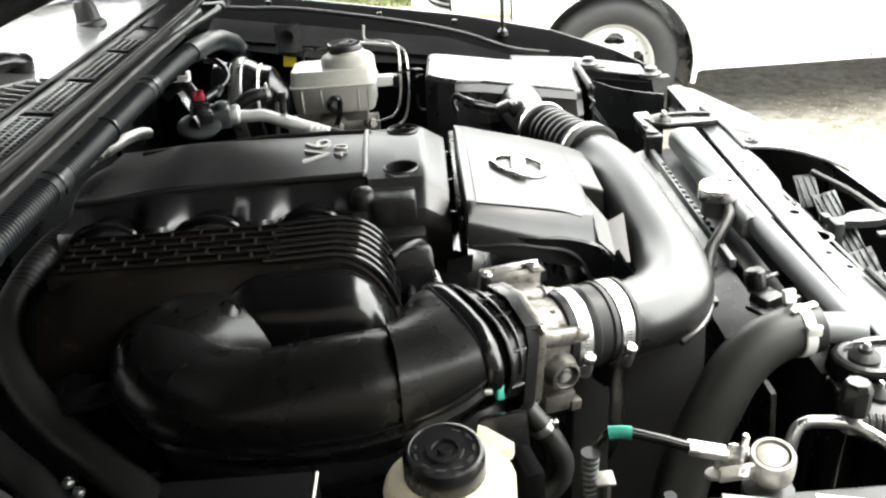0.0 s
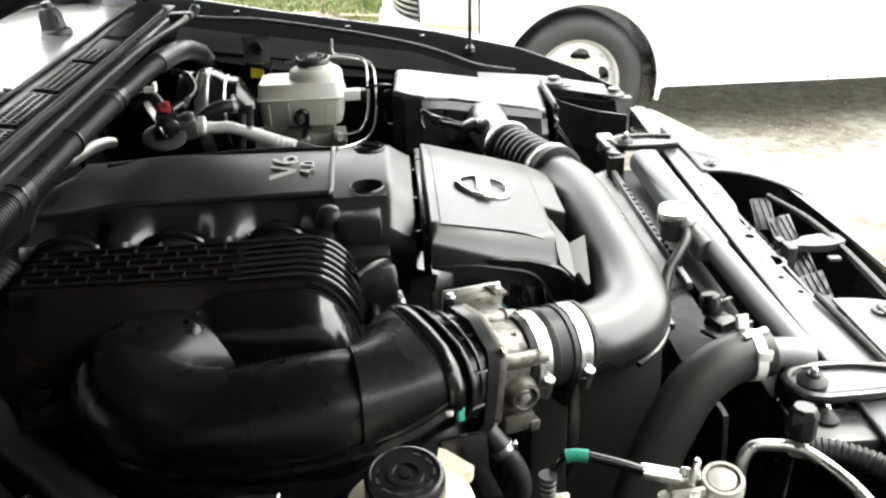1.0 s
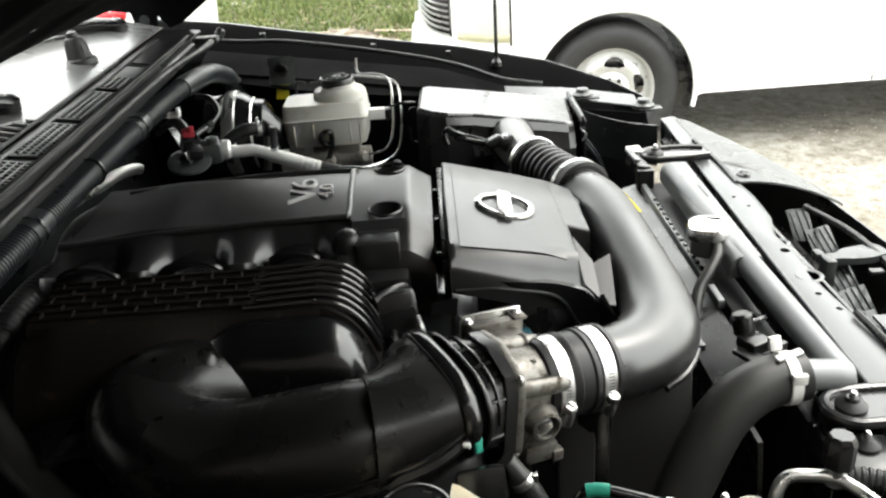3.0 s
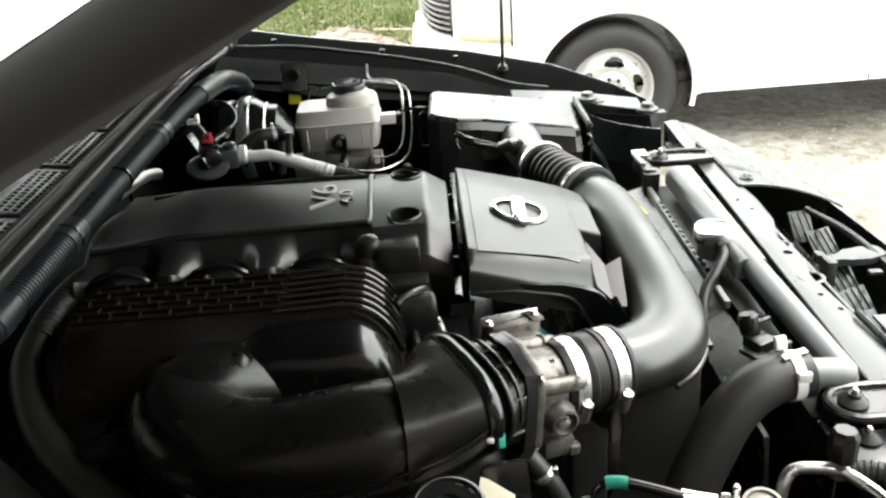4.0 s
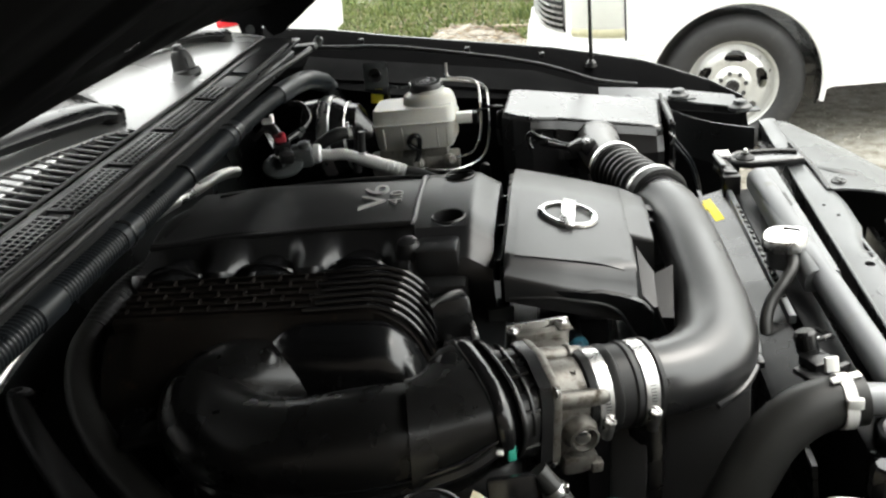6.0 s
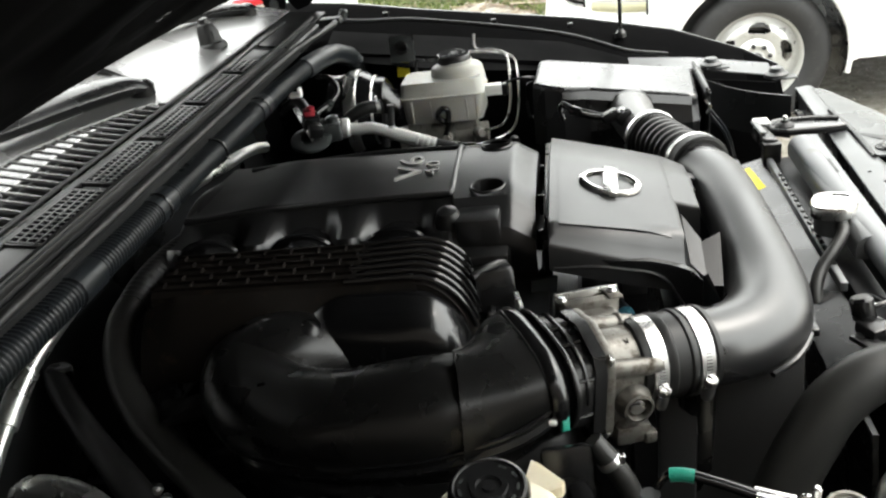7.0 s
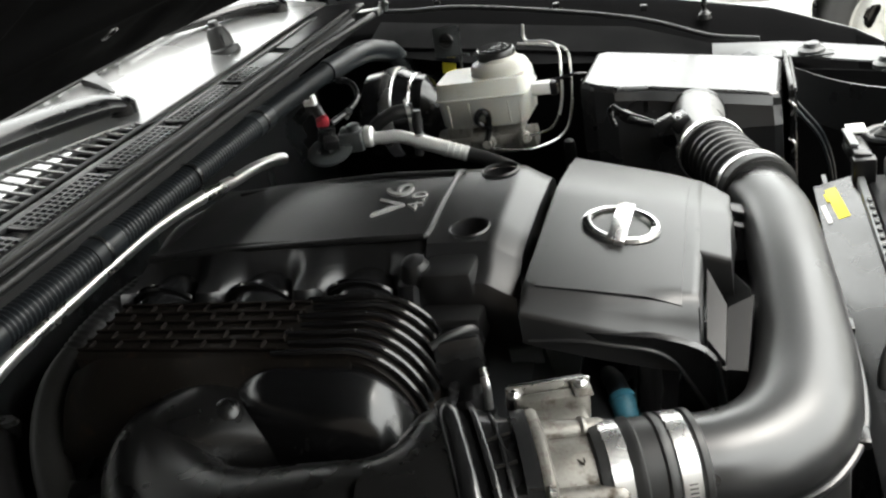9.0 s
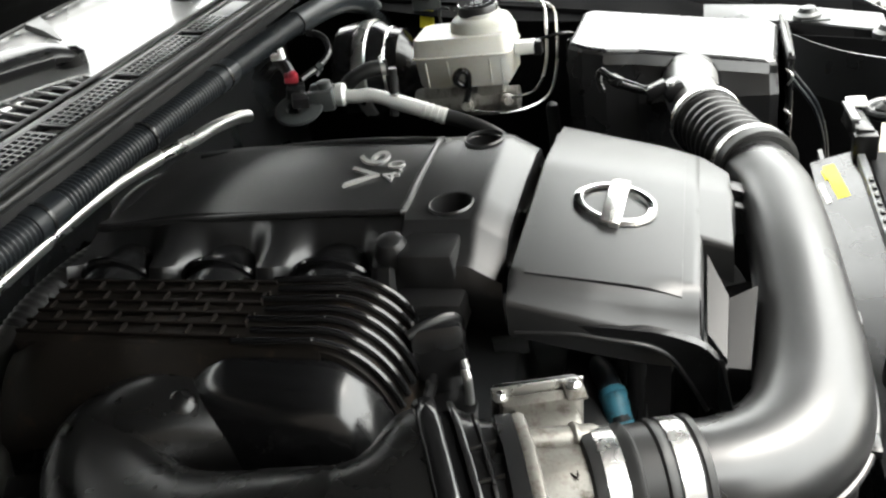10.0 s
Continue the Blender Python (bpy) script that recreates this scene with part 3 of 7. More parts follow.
part("hinge", join(box((-0.405, 1.70, 1.185), (0.05, 0.03, 0.014), 0.003), lathe([(0.010, 0), (0.010, 0.018), (0.005, 0.022)], (-0.385, 1.722, 1.183), (0.5, 0.3, 1), 12)), BAYPAINT, truck, "dull grey bonnet hinge")

part("louvre_rail", tube([(-0.494 - lerp_table(LOUV, y), y, 1.2155 + 0.22 * lerp_table(LOUV, y)) for y in (0.612, 0.70, 0.80, 0.85, 0.90, 0.95, 1.0, 1.04)], 0.0026, 8, per=3), PANEL, truck, "pale rail along the louvre ends")
HINGE = ((-0.62, 1.25), (-0.578, 1.243), (-0.568, 1.185), (-0.53, 1.185), (-0.522, 1.235), (-0.498, 1.205), (-0.472, 1.212), (-0.36, 1.29), (-0.22, 1.39), (-0.17, 1.465), (-0.30, 1.42), (-0.42, 1.365), (-0.52, 1.32), (-0.60, 1.28))
for y in (1.765, 0.085):
    part("hinge_arm", loft([[(x, y + o, z) for x, z in HINGE] for o in (0.0, 0.012)]), LEDGE, truck, "black steel bonnet hinge plate")
    part("hinge_pin", lathe([(0.011, -0.004), (0.011, 0.018), (0.007, 0.021)], (-0.55, y, 1.225), (0, 1, 0), 16), BAYPAINT, truck)

# windscreen and wipers
part("windscreen", sheet(lambda u, v: (-0.72 - 0.62 * v, u, 1.255 + 0.50 * v + 0.03 * math.sin(math.pi * (u - 0.18) / 1.6)), list(np.linspace(0.18, 1.78, 24)), list(np.linspace(0, 1, 10)), 0.006),
     GLASS, truck, "dark windscreen glass")

# slotted rubber moulding at the foot of the screen, and a loose end of it
for x in (-0.668, -0.690, -0.712):
    part("screen_moulding", tube([(x, y, 1.2155 + (-0.49 - x) * 0.22 + 0.013 + 0.004 * math.sin(y * 5)) for y in (0.30, 0.6, 0.9, 1.2, 1.45)], 0.0042, 8), RUBBER, truck, "black slotted moulding along the foot of the screen")
for i in range(25):
    y = 0.42 + 0.036 * i
    for x, w in ((-0.679, 0.009 + 0.006 * (i % 3)), (-0.701, 0.010 + 0.007 * ((i * 7) % 4))):
        part("moulding_rung", box((x, y + (0.015 if x < -0.69 else 0), 1.2155 + (-0.49 - x) * 0.22 + 0.012 + 0.004 * math.sin(y * 5)), (0.022, w, 0.005), 0.001, pose(0, 0, 0, 0, 12, 0), 1), RUBBER, truck)
part("moulding_end", loft([[(-0.668, 1.150, 1.268), (-0.668, 1.185, 1.268), (-0.668, 1.185, 1.258), (-0.668, 1.150, 1.258)], [(-0.63, 1.140, 1.258), (-0.63, 1.158, 1.258), (-0.63, 1.158, 1.25), (-0.63, 1.140, 1.25)], [(-0.597, 1.128, 1.246), (-0.597, 1.132, 1.246), (-0.597, 1.132, 1.243), (-0.597, 1.128, 1.243)]]), RUBBER, truck)

# cab around the screen: pillars, roof edge, scuttle ends, door mirrors
for k, y in ((1, 1.80), (-1, 0.16)):
    part("screen_pillar", tube([(-0.70, y + 0.03 * k, 1.235), (-1.0, y - 0.01 * k, 1.485), (-1.36, y - 0.07 * k, 1.765), (-1.5, y - 0.08 * k, 1.80)], [0.03, 0.032, 0.036, 0.04], 14, flat=0.7), PAINT, truck, "dark grey windscreen pillar")
    part("door_skin", sheet(lambda u, v: (-0.66 - 1.0 * u, y + k * (0.13 + 0.02 * math.sin(math.pi * v)) - 0.03 * k * v, 0.42 + 0.76 * v), list(np.linspace(0, 1, 8)), list(np.linspace(0, 1, 8)), 0.004, (0, -k, 0)), PAINT, truck)
    mirror = part("door_mirror", loft([[(-0.93 + dx, y + 0.23 * k + 0.105 * r * math.cos(a), 1.235 + 0.082 * r * math.sin(a)) for a in (2 * math.pi * i / 28 for i in range(28))]
                                       for dx, r in ((0.075, 0.35), (0.066, 0.62), (0.045, 0.85), (0.015, 0.97), (-0.02, 1.0), (-0.03, 0.96))]), PAINT, truck, "rounded dark grey door mirror shell")
    part("mirror_glass", lathe([(0.0001, 0), (0.07, 0.0005), (0.072, -0.003)], (-0.962, y + 0.23 * k, 1.235), (-1, 0, 0), 28), CHROME, mirror, "mirror glass")
    part("mirror_foot", box((-0.92, y + 0.13 * k, 1.185), (0.06, 0.12, 0.04), 0.012), PAINT, mirror)
part("cab_roof", sheet(lambda u, v: (-1.36 - 1.1 * u, 0.20 + 1.56 * v, 1.765 + 0.07 * math.sin(math.pi * min(1, u * 1.6) / 2) + 0.03 * math.sin(math.pi * v)), list(np.linspace(0, 1, 10)), list(np.linspace(0, 1, 12)), 0.03), PAINT, truck, "dark grey cab roof")
part("cab_back", box((-2.4, 0.98, 1.05), (0.05, 1.6, 1.5), 0.02), PAINT, truck)

# bonnet, propped open about its rear edge: crowned outer skin, hemmed rim, pressed inner frame
HA = radians(26.5)
BS, BL, BY0, BY1 = 0.188, 1.46, 0.07, 1.92


def bonnet_pt(s, y, d):
    """s along the bonnet from the line about which it turns, d below the crown of its skin; the sides fall away and the nose curls down."""
    d = d + 0.062 * (abs(y - 0.98) / 0.91) ** 2.3 * smooth(-0.05, 0.35, s) + 0.06 * smooth(1.1, 1.5, s) ** 2
    x = -0.71 + math.cos(HA) * s + math.sin(HA) * d
    z = 1.262 + math.sin(HA) * s - math.cos(HA) * d
    return (x, y, z)


ss = list(np.linspace(BS, BL, 26))
yy = list(np.linspace(BY0, BY1, 34))
part("bonnet_skin", sheet(lambda s, y: bonnet_pt(s, y, -0.003), ss, yy, 0.0015, (-1, 0, 2)), PAINT, truck, "dark grey bonnet skin")


def inner_d(s, y):
    e = smooth(BS - 0.02, BS + 0.02, s) * smooth(0, 0.12, BL - s) * smooth(0, 0.30, y - BY0) * smooth(0, 0.16, BY1 - y)
    dip = 0.020 * smooth(0.37, 0.42, s) * smooth(0.12, 0.2, BL - s) * smooth(0.16, 0.22, y - BY0) * smooth(0.16, 0.22, BY1 - y)
    rib = 0.016 * (smooth(0.10, 0.06, abs(y - 0.60)) + smooth(0.10, 0.06, abs(y - 1.36))) * smooth(0.36, 0.42, s) * smooth(0.1, 0.2, BL - s)
    pad = 0.008 * smooth(0.07, 0.1, abs(y - 1.13)) * smooth(0.37, 0.33, s) * smooth(0.215, 0.245, s)
    return 0.003 + 0.048 * e - dip + rib - pad


part("bonnet_frame", sheet(lambda s, y: bonnet_pt(s, y, inner_d(s, y)), list(np.linspace(BS + 0.002, BL - 0.006, 70)), list(np.linspace(BY0 + 0.004, BY1 - 0.004, 90)), 0.0015, (-1, 0, 2)), LEDGE, truck,
     "black pressed frame on the underside of the bonnet")
for y in (BY0, BY1):
    k = 1 if y < 1 else -1
    part("bonnet_hem", loft([[bonnet_pt(s, y + k * a, d) for a, d in ((0.0, -0.004), (-0.0035, 0.002), (-0.004, 0.014), (-0.001, 0.021), (0.006, 0.022), (0.012, 0.016), (0.014, 0.004), (0.008, -0.003))] for s in np.linspace(BS, BL, 24)]), PAINT, truck,
         "folded painted hem along the bonnet's side")
part("bonnet_lip", tube([bonnet_pt(BS, y, 0.024) for y in np.linspace(BY0 + 0.01, BY1 - 0.01, 9)], 0.022, 10, per=3), LEDGE, truck, "rolled rear lip of the bonnet")
hp = Vector(bonnet_pt(0.312, 0.95, inner_d(0.312, 0.95)))
part("frame_hole", lathe([(0.013, -0.002), (0.012, 0.0015), (0.009, 0.002), (0.0085, -0.002)], hp, (math.sin(HA), 0, -math.cos(HA)), 20), BLACK, truck)

# front: upper crossmember, latch panel, sight shield, bumper face
ZS = 0.955


def crossmember():
    """Pressed upper bar with a wavy front edge."""
    def fn(u, v):
        edge = lerp_table([(0.42, 0.614), (0.70, 0.607), (0.76, 0.601), (0.82, 0.596), (0.87, 0.592), (0.93, 0.598), (0.978, 0.601), (1.0, 0.598), (1.015, 0.592), (1.035, 0.593), (1.10, 0.612), (1.19, 0.617), (1.28, 0.611), (1.62, 0.611)], u)
        rear = 0.542 + 0.034 * (u - 0.727)
        x = rear + (edge - rear) * v
        return (x, u, ZS + 0.004 * math.sin(math.pi * v) - 0.006 * smooth(0.8, 1, v))
    return sheet(fn, list(np.linspace(0.42, 1.62, 70)), list(np.linspace(0, 1, 10)), 0.003)


HOLES = ((0.578, 0.963, 0.0072), (0.5705, 0.834, 0.0042), (0.580, 0.794, 0.0045), (0.575, 1.169, 0.0033), (0.585, 1.127, 0.0036))
part("crossmember", cut(crossmember(), [lathe([(r, -0.03), (r, 0.03)], (x, y, ZS), (0, 0, 1), 18) for x, y, r in HOLES]), CROSS, truck, "grey painted upper crossmember with punched holes")
part("crossmember_back", box((0.585, 1.02, ZS - 0.03), (0.05, 1.1, 0.004), 0.001), BLACK, truck)
part("crossmember_flange", box((0.5535, 1.02, ZS - 0.028), (0.003, 1.2, 0.05), 0.001, pose(0, 0, 0, 0, 0, -1.95)), BLACK, truck)
part("crossmember_rib", tube([(0.5335, 0.42, ZS), (0.5525, 1.0, ZS), (0.5735, 1.62, ZS)], 0.0026, 8), CROSS, truck)
for x, y, r in ((0.580, 0.885, 0.020), (0.583, 0.99, 0.014)):
    part("pressed_ring", lathe([(r, 0.0), (r - 0.003, 0.0012), (r - 0.006, 0.0)], (x, y, ZS + 0.0030), (0, 0, 1), 28), CROSS, truck)

FRONT = [(0.62, 1.64), (0.68, 1.57), (0.735, 1.46), (0.768, 1.30), (0.782, 1.11), (0.786, 0.93), (0.785, 0.78), (0.782, 0.6), (0.77, 0.45), (0.74, 0.36)]
FR = spline(FRONT, 6)


def shield_piece(y0, y1, x_in, zf=0.93):
    """Flat plastic shield between the crossmember and the nose, over a stretch of y."""
    pts = [(p[0], p[1]) for p in FR if y0 <= p[1] <= y1]
    xs = [p[0] for p in pts][::-1]
    ys = [p[1] for p in pts][::-1]

    def fn(u, v):
        xo = float(np.interp(u, ys, xs))
        return (x_in + (xo + 0.026 - x_in) * v, u, ZS + 0.004 - (ZS - 0.895) * v * v)
    return sheet(fn, list(np.linspace(y0, y1, 24)), list(np.linspace(0, 1, 10)), 0.004)


part("sight_shield", shield_piece(1.232, 1.60, 0.598), SHIELD, truck, "grey flat plastic shield above the lamp")
part("sight_shield", shield_piece(0.40, 0.772, 0.612), SHIELD, truck)
for y0, y1 in ((1.225, 1.45), (0.40, 0.775)):
    part("shield_edge", tube([(0.600, y0, ZS + 0.004), (0.600, (y0 + y1) / 2, ZS + 0.006), (0.592, y1, ZS + 0.008)], 0.005, 8), BLACK, truck)
for x, y in ((0.625, 1.262), (0.660, 0.735)):
    part("push_clip", join(lathe([(0.013, 0), (0.012, 0.003), (0.007, 0.004), (0.006, 0.002), (0.003, 0.005)], (x, y, ZS + 0.003), (0, 0, 1), 18),
                           box((x, y + 0.0, ZS + 0.0065), (0.006, 0.022, 0.004), 0.001)), BLACK, truck, "black push clip")
part("shield_bump", tube([(0.615, 1.33, ZS - 0.001), (0.635, 1.315, ZS - 0.001), (0.66, 1.305, ZS - 0.005)], 0.012, 10, flat=0.6, round_ends=True), BAYPAINT, truck)
# nose skin
nose = sheet(lambda u, v: (float(np.interp(u, np.arange(len(FR)), [p[0] for p in FR])) + 0.03 + 0.014 * math.sin(min(1, v * 2) * math.pi / 2),
                           float(np.interp(u, np.arange(len(FR)), [p[1] for p in FR])),
                           0.895 + lerp_table([(0, 0.035), (12, 0.0), (20, -0.008), (54, -0.008)], u) - 0.5 * v * v - 0.03 * v),
             list(np.linspace(0, len(FR) - 1, 50)), list(np.linspace(0, 1, 14)), 0.003, (-1, 0, 0))
part("nose_panel", nose, PAINT, truck, "dark grey painted front edge of the bumper")
# recess behind the grille: fins of the grille back, a bracket, dark box
part("grille_back", box((0.70, 1.0, 0.72), (0.012, 0.60, 0.26), 0.002), BLACK, truck)
for x, y, z, wide, high, turn in ((0.722, 1.222, 0.868, 0.040, 0.062, 4), (0.728, 1.140, 0.864, 0.052, 0.070, 20), (0.700, 1.022, 0.862, 0.066, 0.050, 24), (0.684, 0.950, 0.858, 0.084, 0.056, 22), (0.676, 0.885, 0.856, 0.050, 0.060, 12)):
    tilt_ = Matrix.Translation((x, y, z)) @ pose(0, 0, 0, 48, 0, turn)
    fin = part("grille_fin", box((0, 0, 0), (wide, high, 0.006), 0.001), BAYPAINT, truck, "pleated grey plastic behind the grille")
    for v in fin.data.vertices:
        v.co = tilt_.to_3x3() @ v.co
    fin.location = (x, y, z)
    for q in range(int(wide / 0.013)):
        rib_ = box((-wide / 2 + 0.008 + 0.013 * q, -0.002, 0.0035), (0.0022, high * 0.94, 0.003), 0.0006, segs=1)
        bmesh.ops.transform(rib_, matrix=tilt_ @ pose(0, 0, 0, 0, 0, 8), verts=rib_.verts)
        part("pleat", rib_, BLACK, fin)
part("grille_bracket", loft([[(x, y, 0.905), (x, y + w, 0.903), (x, y + w, 0.893), (x, y, 0.893)] for x, y, w in ((0.672, 1.022, 0.02), (0.70, 1.022, 0.024), (0.715, 1.018, 0.040), (0.745, 1.018, 0.046), (0.770, 1.026, 0.040), (0.777, 1.032, 0.026))]), BAYPAINT, truck, "grey moulded paddle bracket behind the grille")
part("bracket_post", join(box((0.676, 1.02, 0.885), (0.018, 0.03, 0.05), 0.004), box((0.668, 1.04, 0.903), (0.014, 0.02, 0.016), 0.003)), BAYPAINT, truck)
part("grille_lip", tube([(0.715, 1.20, 0.915), (0.755, 1.10, 0.905), (0.768, 0.95, 0.893), (0.755, 0.82, 0.893), (0.72, 0.775, 0.90)], 0.006, 8), BLACK, truck)
part("lamp_can", lathe([(0.0001, 0), (0.04, 0.004), (0.055, 0.02), (0.055, 0.10)], (0.735, 0.84, 0.885), (0.2, -0.1, -1), 24), BAYPAINT, truck, "round grey lamp housing behind the grille")
part("grille_tab", box((0.735, 0.985, 0.898), (0.02, 0.012, 0.006), 0.001), BAYPAINT, truck)
part("front_frame", box((0.64, 1.0, 0.60), (0.02, 1.1, 0.4), 0.004), BLACK, truck)
part("front_shield", box((0.60, 1.0, 0.80), (0.006, 1.1, 0.30), 0.002), PAINT, truck)

# aerial on the far wing
aerial = thing("aerial", "thin black whip aerial on the wing", "aerial", (0.238, 1.905, 1.035))
part("mast", tube([(0.238, 1.905, 1.03), (0.240, 1.905, 1.25), (0.243, 1.905, 1.75)], [0.0055, 0.004, 0.003], 8), BLACK, aerial)
part("base", lathe([(0.014, -0.006), (0.013, 0.004), (0.006, 0.012)], (0.238, 1.905, 1.035), (0, 0, 1), 16), BLACK, aerial)


def wiper(name_at, pts, r, label):
    w = thing("wiper", label, "wiper", name_at)
    part("arm_cover", tube(pts, r, 12, flat=0.6, round_ends=True), BLACK, w, "dull black moulded arm cover")
    part("pivot", lathe([(0.02, -0.012), (0.02, 0.004), (0.012, 0.012), (0.004, 0.014)], pts[0], (0.1, 0, 1), 18), BLACK, w)
    p, q = Vector(pts[-1]), Vector(pts[-2])
    tip = p + (p - q).normalized() * 0.25
    part("blade", tube([p, (p + tip) / 2 + Vector((0, 0, 0.004)), tip], 0.007, 8), RUBBER, w)
    return w


wiper((-0.548, 1.08, 1.225), [(-0.548, 1.080, 1.238), (-0.568, 1.045, 1.249), (-0.598, 0.94, 1.260), (-0.622, 0.82, 1.268)], [0.020, 0.029, 0.032, 0.030], "black wiper arm lying along the cowl")
wiper((-0.58, 1.60, 1.25), [(-0.56, 1.62, 1.245), (-0.60, 1.57, 1.258), (-0.64, 1.47, 1.268), (-0.66, 1.38, 1.275)], [0.02, 0.022, 0.02, 0.016], "black wiper arm near the screen corner")


# ---- engine: block and dark lower parts ----
engine = thing("engine", "dark grimy engine block deep in the bay", "engine", (-0.1, 0.95, 0.45))
part("block", box((-0.13, 0.96, 0.70), (0.5, 0.42, 0.46), 0.03), PAINT, engine)
for yb in (0.80, 1.10):
    part("cylinder_head", box((-0.15, yb, 0.93), (0.46, 0.14, 0.12), 0.02, pose(0, 0, 0, 20 if yb < 1 else -20, 0, 0)), PAINT, engine)
part("timing_case", box((0.14, 0.92, 0.76), (0.06, 0.40, 0.40), 0.02), PAINT, engine)
part("lower_intake", box((-0.16, 0.70, 0.935), (0.42, 0.20, 0.09), 0.02), BLACK, engine, "black lower intake casting")
part("pulley_guard", box((0.24, 0.86, 0.80), (0.05, 0.36, 0.28), 0.02), BLACK, engine)
for k, (x, y, z) in enumerate(((-0.3, 0.60, 0.9), (-0.22, 0.5, 0.88), (-0.1, 0.47, 0.88), (0.02, 0.5, 0.86))):
    part("lower_boss", lathe([(0.03, 0), (0.03, 0.03), (0.02, 0.045), (0.004, 0.048)], (x, y, z), (0, -0.3, 1), 16), BLACK, engine)

# rear engine cover: a long moulding with scalloped near edge
cover = thing("engine_cover", "satin black engine cover with raised silver lettering", "engine cover", (-0.17, 0.95, 1.04))
ARCHES = (-0.385, -0.252, -0.12)


def cover_ring(x):
    """Section of the cover at x, from its far foot over the top to its near foot."""
    rear = smooth(-0.30, -0.43, x)
    top = 1.100 - 0.018 * rear
    near = min(abs(x - a) for a in ARCHES)
    hump = smooth(0.025, 0.062, near) if x < -0.03 else 1.0
    flat = smooth(-0.055, -0.035, x)
    nose = min(1.0, max(0.0, (x - 0.030) / 0.031))
    yfar = 1.085 + 0.03 * rear
    if flat > 0.5:
        y_e, z_e = 0.818, 1.066
        crease_y, crease_z = 0.868, 1.094
    else:
        y_e, z_e = 0.852 - 0.040 * hump, 1.052 + 0.016 * hump
        crease_y, crease_z = 0.888, 1.096
    drop = 0.020 * nose
    pts = [(yfar + 0.012, 0.98), (yfar + 0.010, top - 0.035), (yfar, top - 0.012), (yfar - 0.012, top - 0.004), (1.05, top), (0.98, top + 0.003), (0.92, top + 0.001),
           (crease_y + 0.006, crease_z + 0.004 - 0.012 * rear), (crease_y, crease_z - 0.016 * rear), ((crease_y + y_e) / 2, (crease_z * 0.45 + z_e * 0.55) - 0.010 * rear),
           (y_e + 0.008, z_e + 0.004 + 0.004 * hump), (y_e, z_e - 0.006), (y_e - 0.002, z_e - 0.03), (y_e + 0.01, 0.985)]
    return [(x, y, z - drop * (1 if z > 1.0 else 0.2)) for y, z in pts]


xs = sorted(set([round(v, 4) for v in np.linspace(-0.44, 0.062, 120)] + [-0.056, -0.034]))
bm = loft([cover_ring(x) for x in xs], closed=True)
bm = cut(bm, [lathe([(0.0205, -0.055), (0.0215, 0.03)], (x, y, 1.10), (0, 0, 1), 36) for x, y in ((0.0, 0.9), (0.002, 1.053))])
part("shell", bm, COVER, cover, sharp=29)
part("rear_cap", tube([(-0.43, 1.06, 1.05), (-0.44, 0.98, 1.058), (-0.43, 0.90, 1.05)], 0.03, 12, round_ends=True), COVER, cover)
# raised ridge round the lettered field
part("ridge", tube([(-0.44, 0.892, 1.082), (-0.30, 0.889, 1.094), (-0.15, 0.888, 1.0995), (-0.062, 0.888, 1.1005), (-0.049, 0.893, 1.101), (-0.050, 0.95, 1.103), (-0.053, 1.045, 1.1015), (-0.060, 1.058, 1.0995), (-0.2, 1.068, 1.098), (-0.40, 1.075, 1.083)],
              0.0042, 10, per=6), COVER, cover)
for x, y in ((0.0, 0.9), (0.002, 1.053)):
    part("well_rim", lathe([(0.0212, -0.002), (0.0216, 0.0016), (0.0228, 0.0022), (0.024, 0.0)], (x, y, 1.1012), (0, 0.02, 1), 36, cap=False), COVER, cover)
    part("well_bolt", bolt((x, y, 1.046), (0, 0, 1), 0.007, 0.008), PAINT, cover)
letters = lettering("V6", (-0.099, 0.941, 1.1035), pose(0, 0, 0, 0, 0, 93), 0.054, 0.0018, 1.45)
part("lettering", letters, WHITEP, cover, "raised silver lettering V6")
letters = lettering("4.0", (-0.075, 0.950, 1.1035), pose(0, 0, 0, 0, 0, 93), 0.0285, 0.0018, 1.4)
part("lettering", letters, WHITEP, cover, "raised silver lettering 4.0")
# moulded box and grommet on the cover's near front corner
part("coil_box", join(box((-0.010, 0.842, 1.060), (0.060, 0.050, 0.060), 0.005, taper=0.95), box((-0.006, 0.815, 1.036), (0.070, 0.05, 0.035), 0.006)), COVER, cover, "square moulded hood over the ignition coil")
part("grommet", lathe([(0.018, 0), (0.019, 0.03), (0.013, 0.046), (0.005, 0.05)], (-0.049, 0.845, 1.052), (0, -0.15, 1), 20), COVER, cover)

# connector and short pipe in front of that box
valve = thing("purge_valve", "black solenoid valve with a plug beside the cover", "valve", (0.01, 0.775, 1.0))
part("body", join(box((0.008, 0.772, 1.02), (0.052, 0.045, 0.055), 0.008, pose(0, 0, 0, -15, 0, 15)), lathe([(0.02, 0), (0.022, 0.03), (0.02, 0.05), (0.012, 0.055)], (0.005, 0.77, 0.97), (0.1, 0, 1), 20)), BLACK, valve)
part("arm", tube([(-0.014, 0.752, 1.046), (0.004, 0.768, 1.050), (0.022, 0.784, 1.046), (0.030, 0.78, 1.03)], 0.0045, 10), COVER, valve)
part("spigot", tube([(0.036, 0.750, 1.022), (0.041, 0.738, 1.008), (0.041, 0.733, 0.985)], 0.0045, 10), PIPE, valve, "small bright pipe stub")
part("plate", box((0.069, 0.800, 1.0), (0.034, 0.004, 0.032), 0.001, pose(0, 0, 0, 20, 0, 14)), BAYPAINT, valve, "grey steel bracket plate")

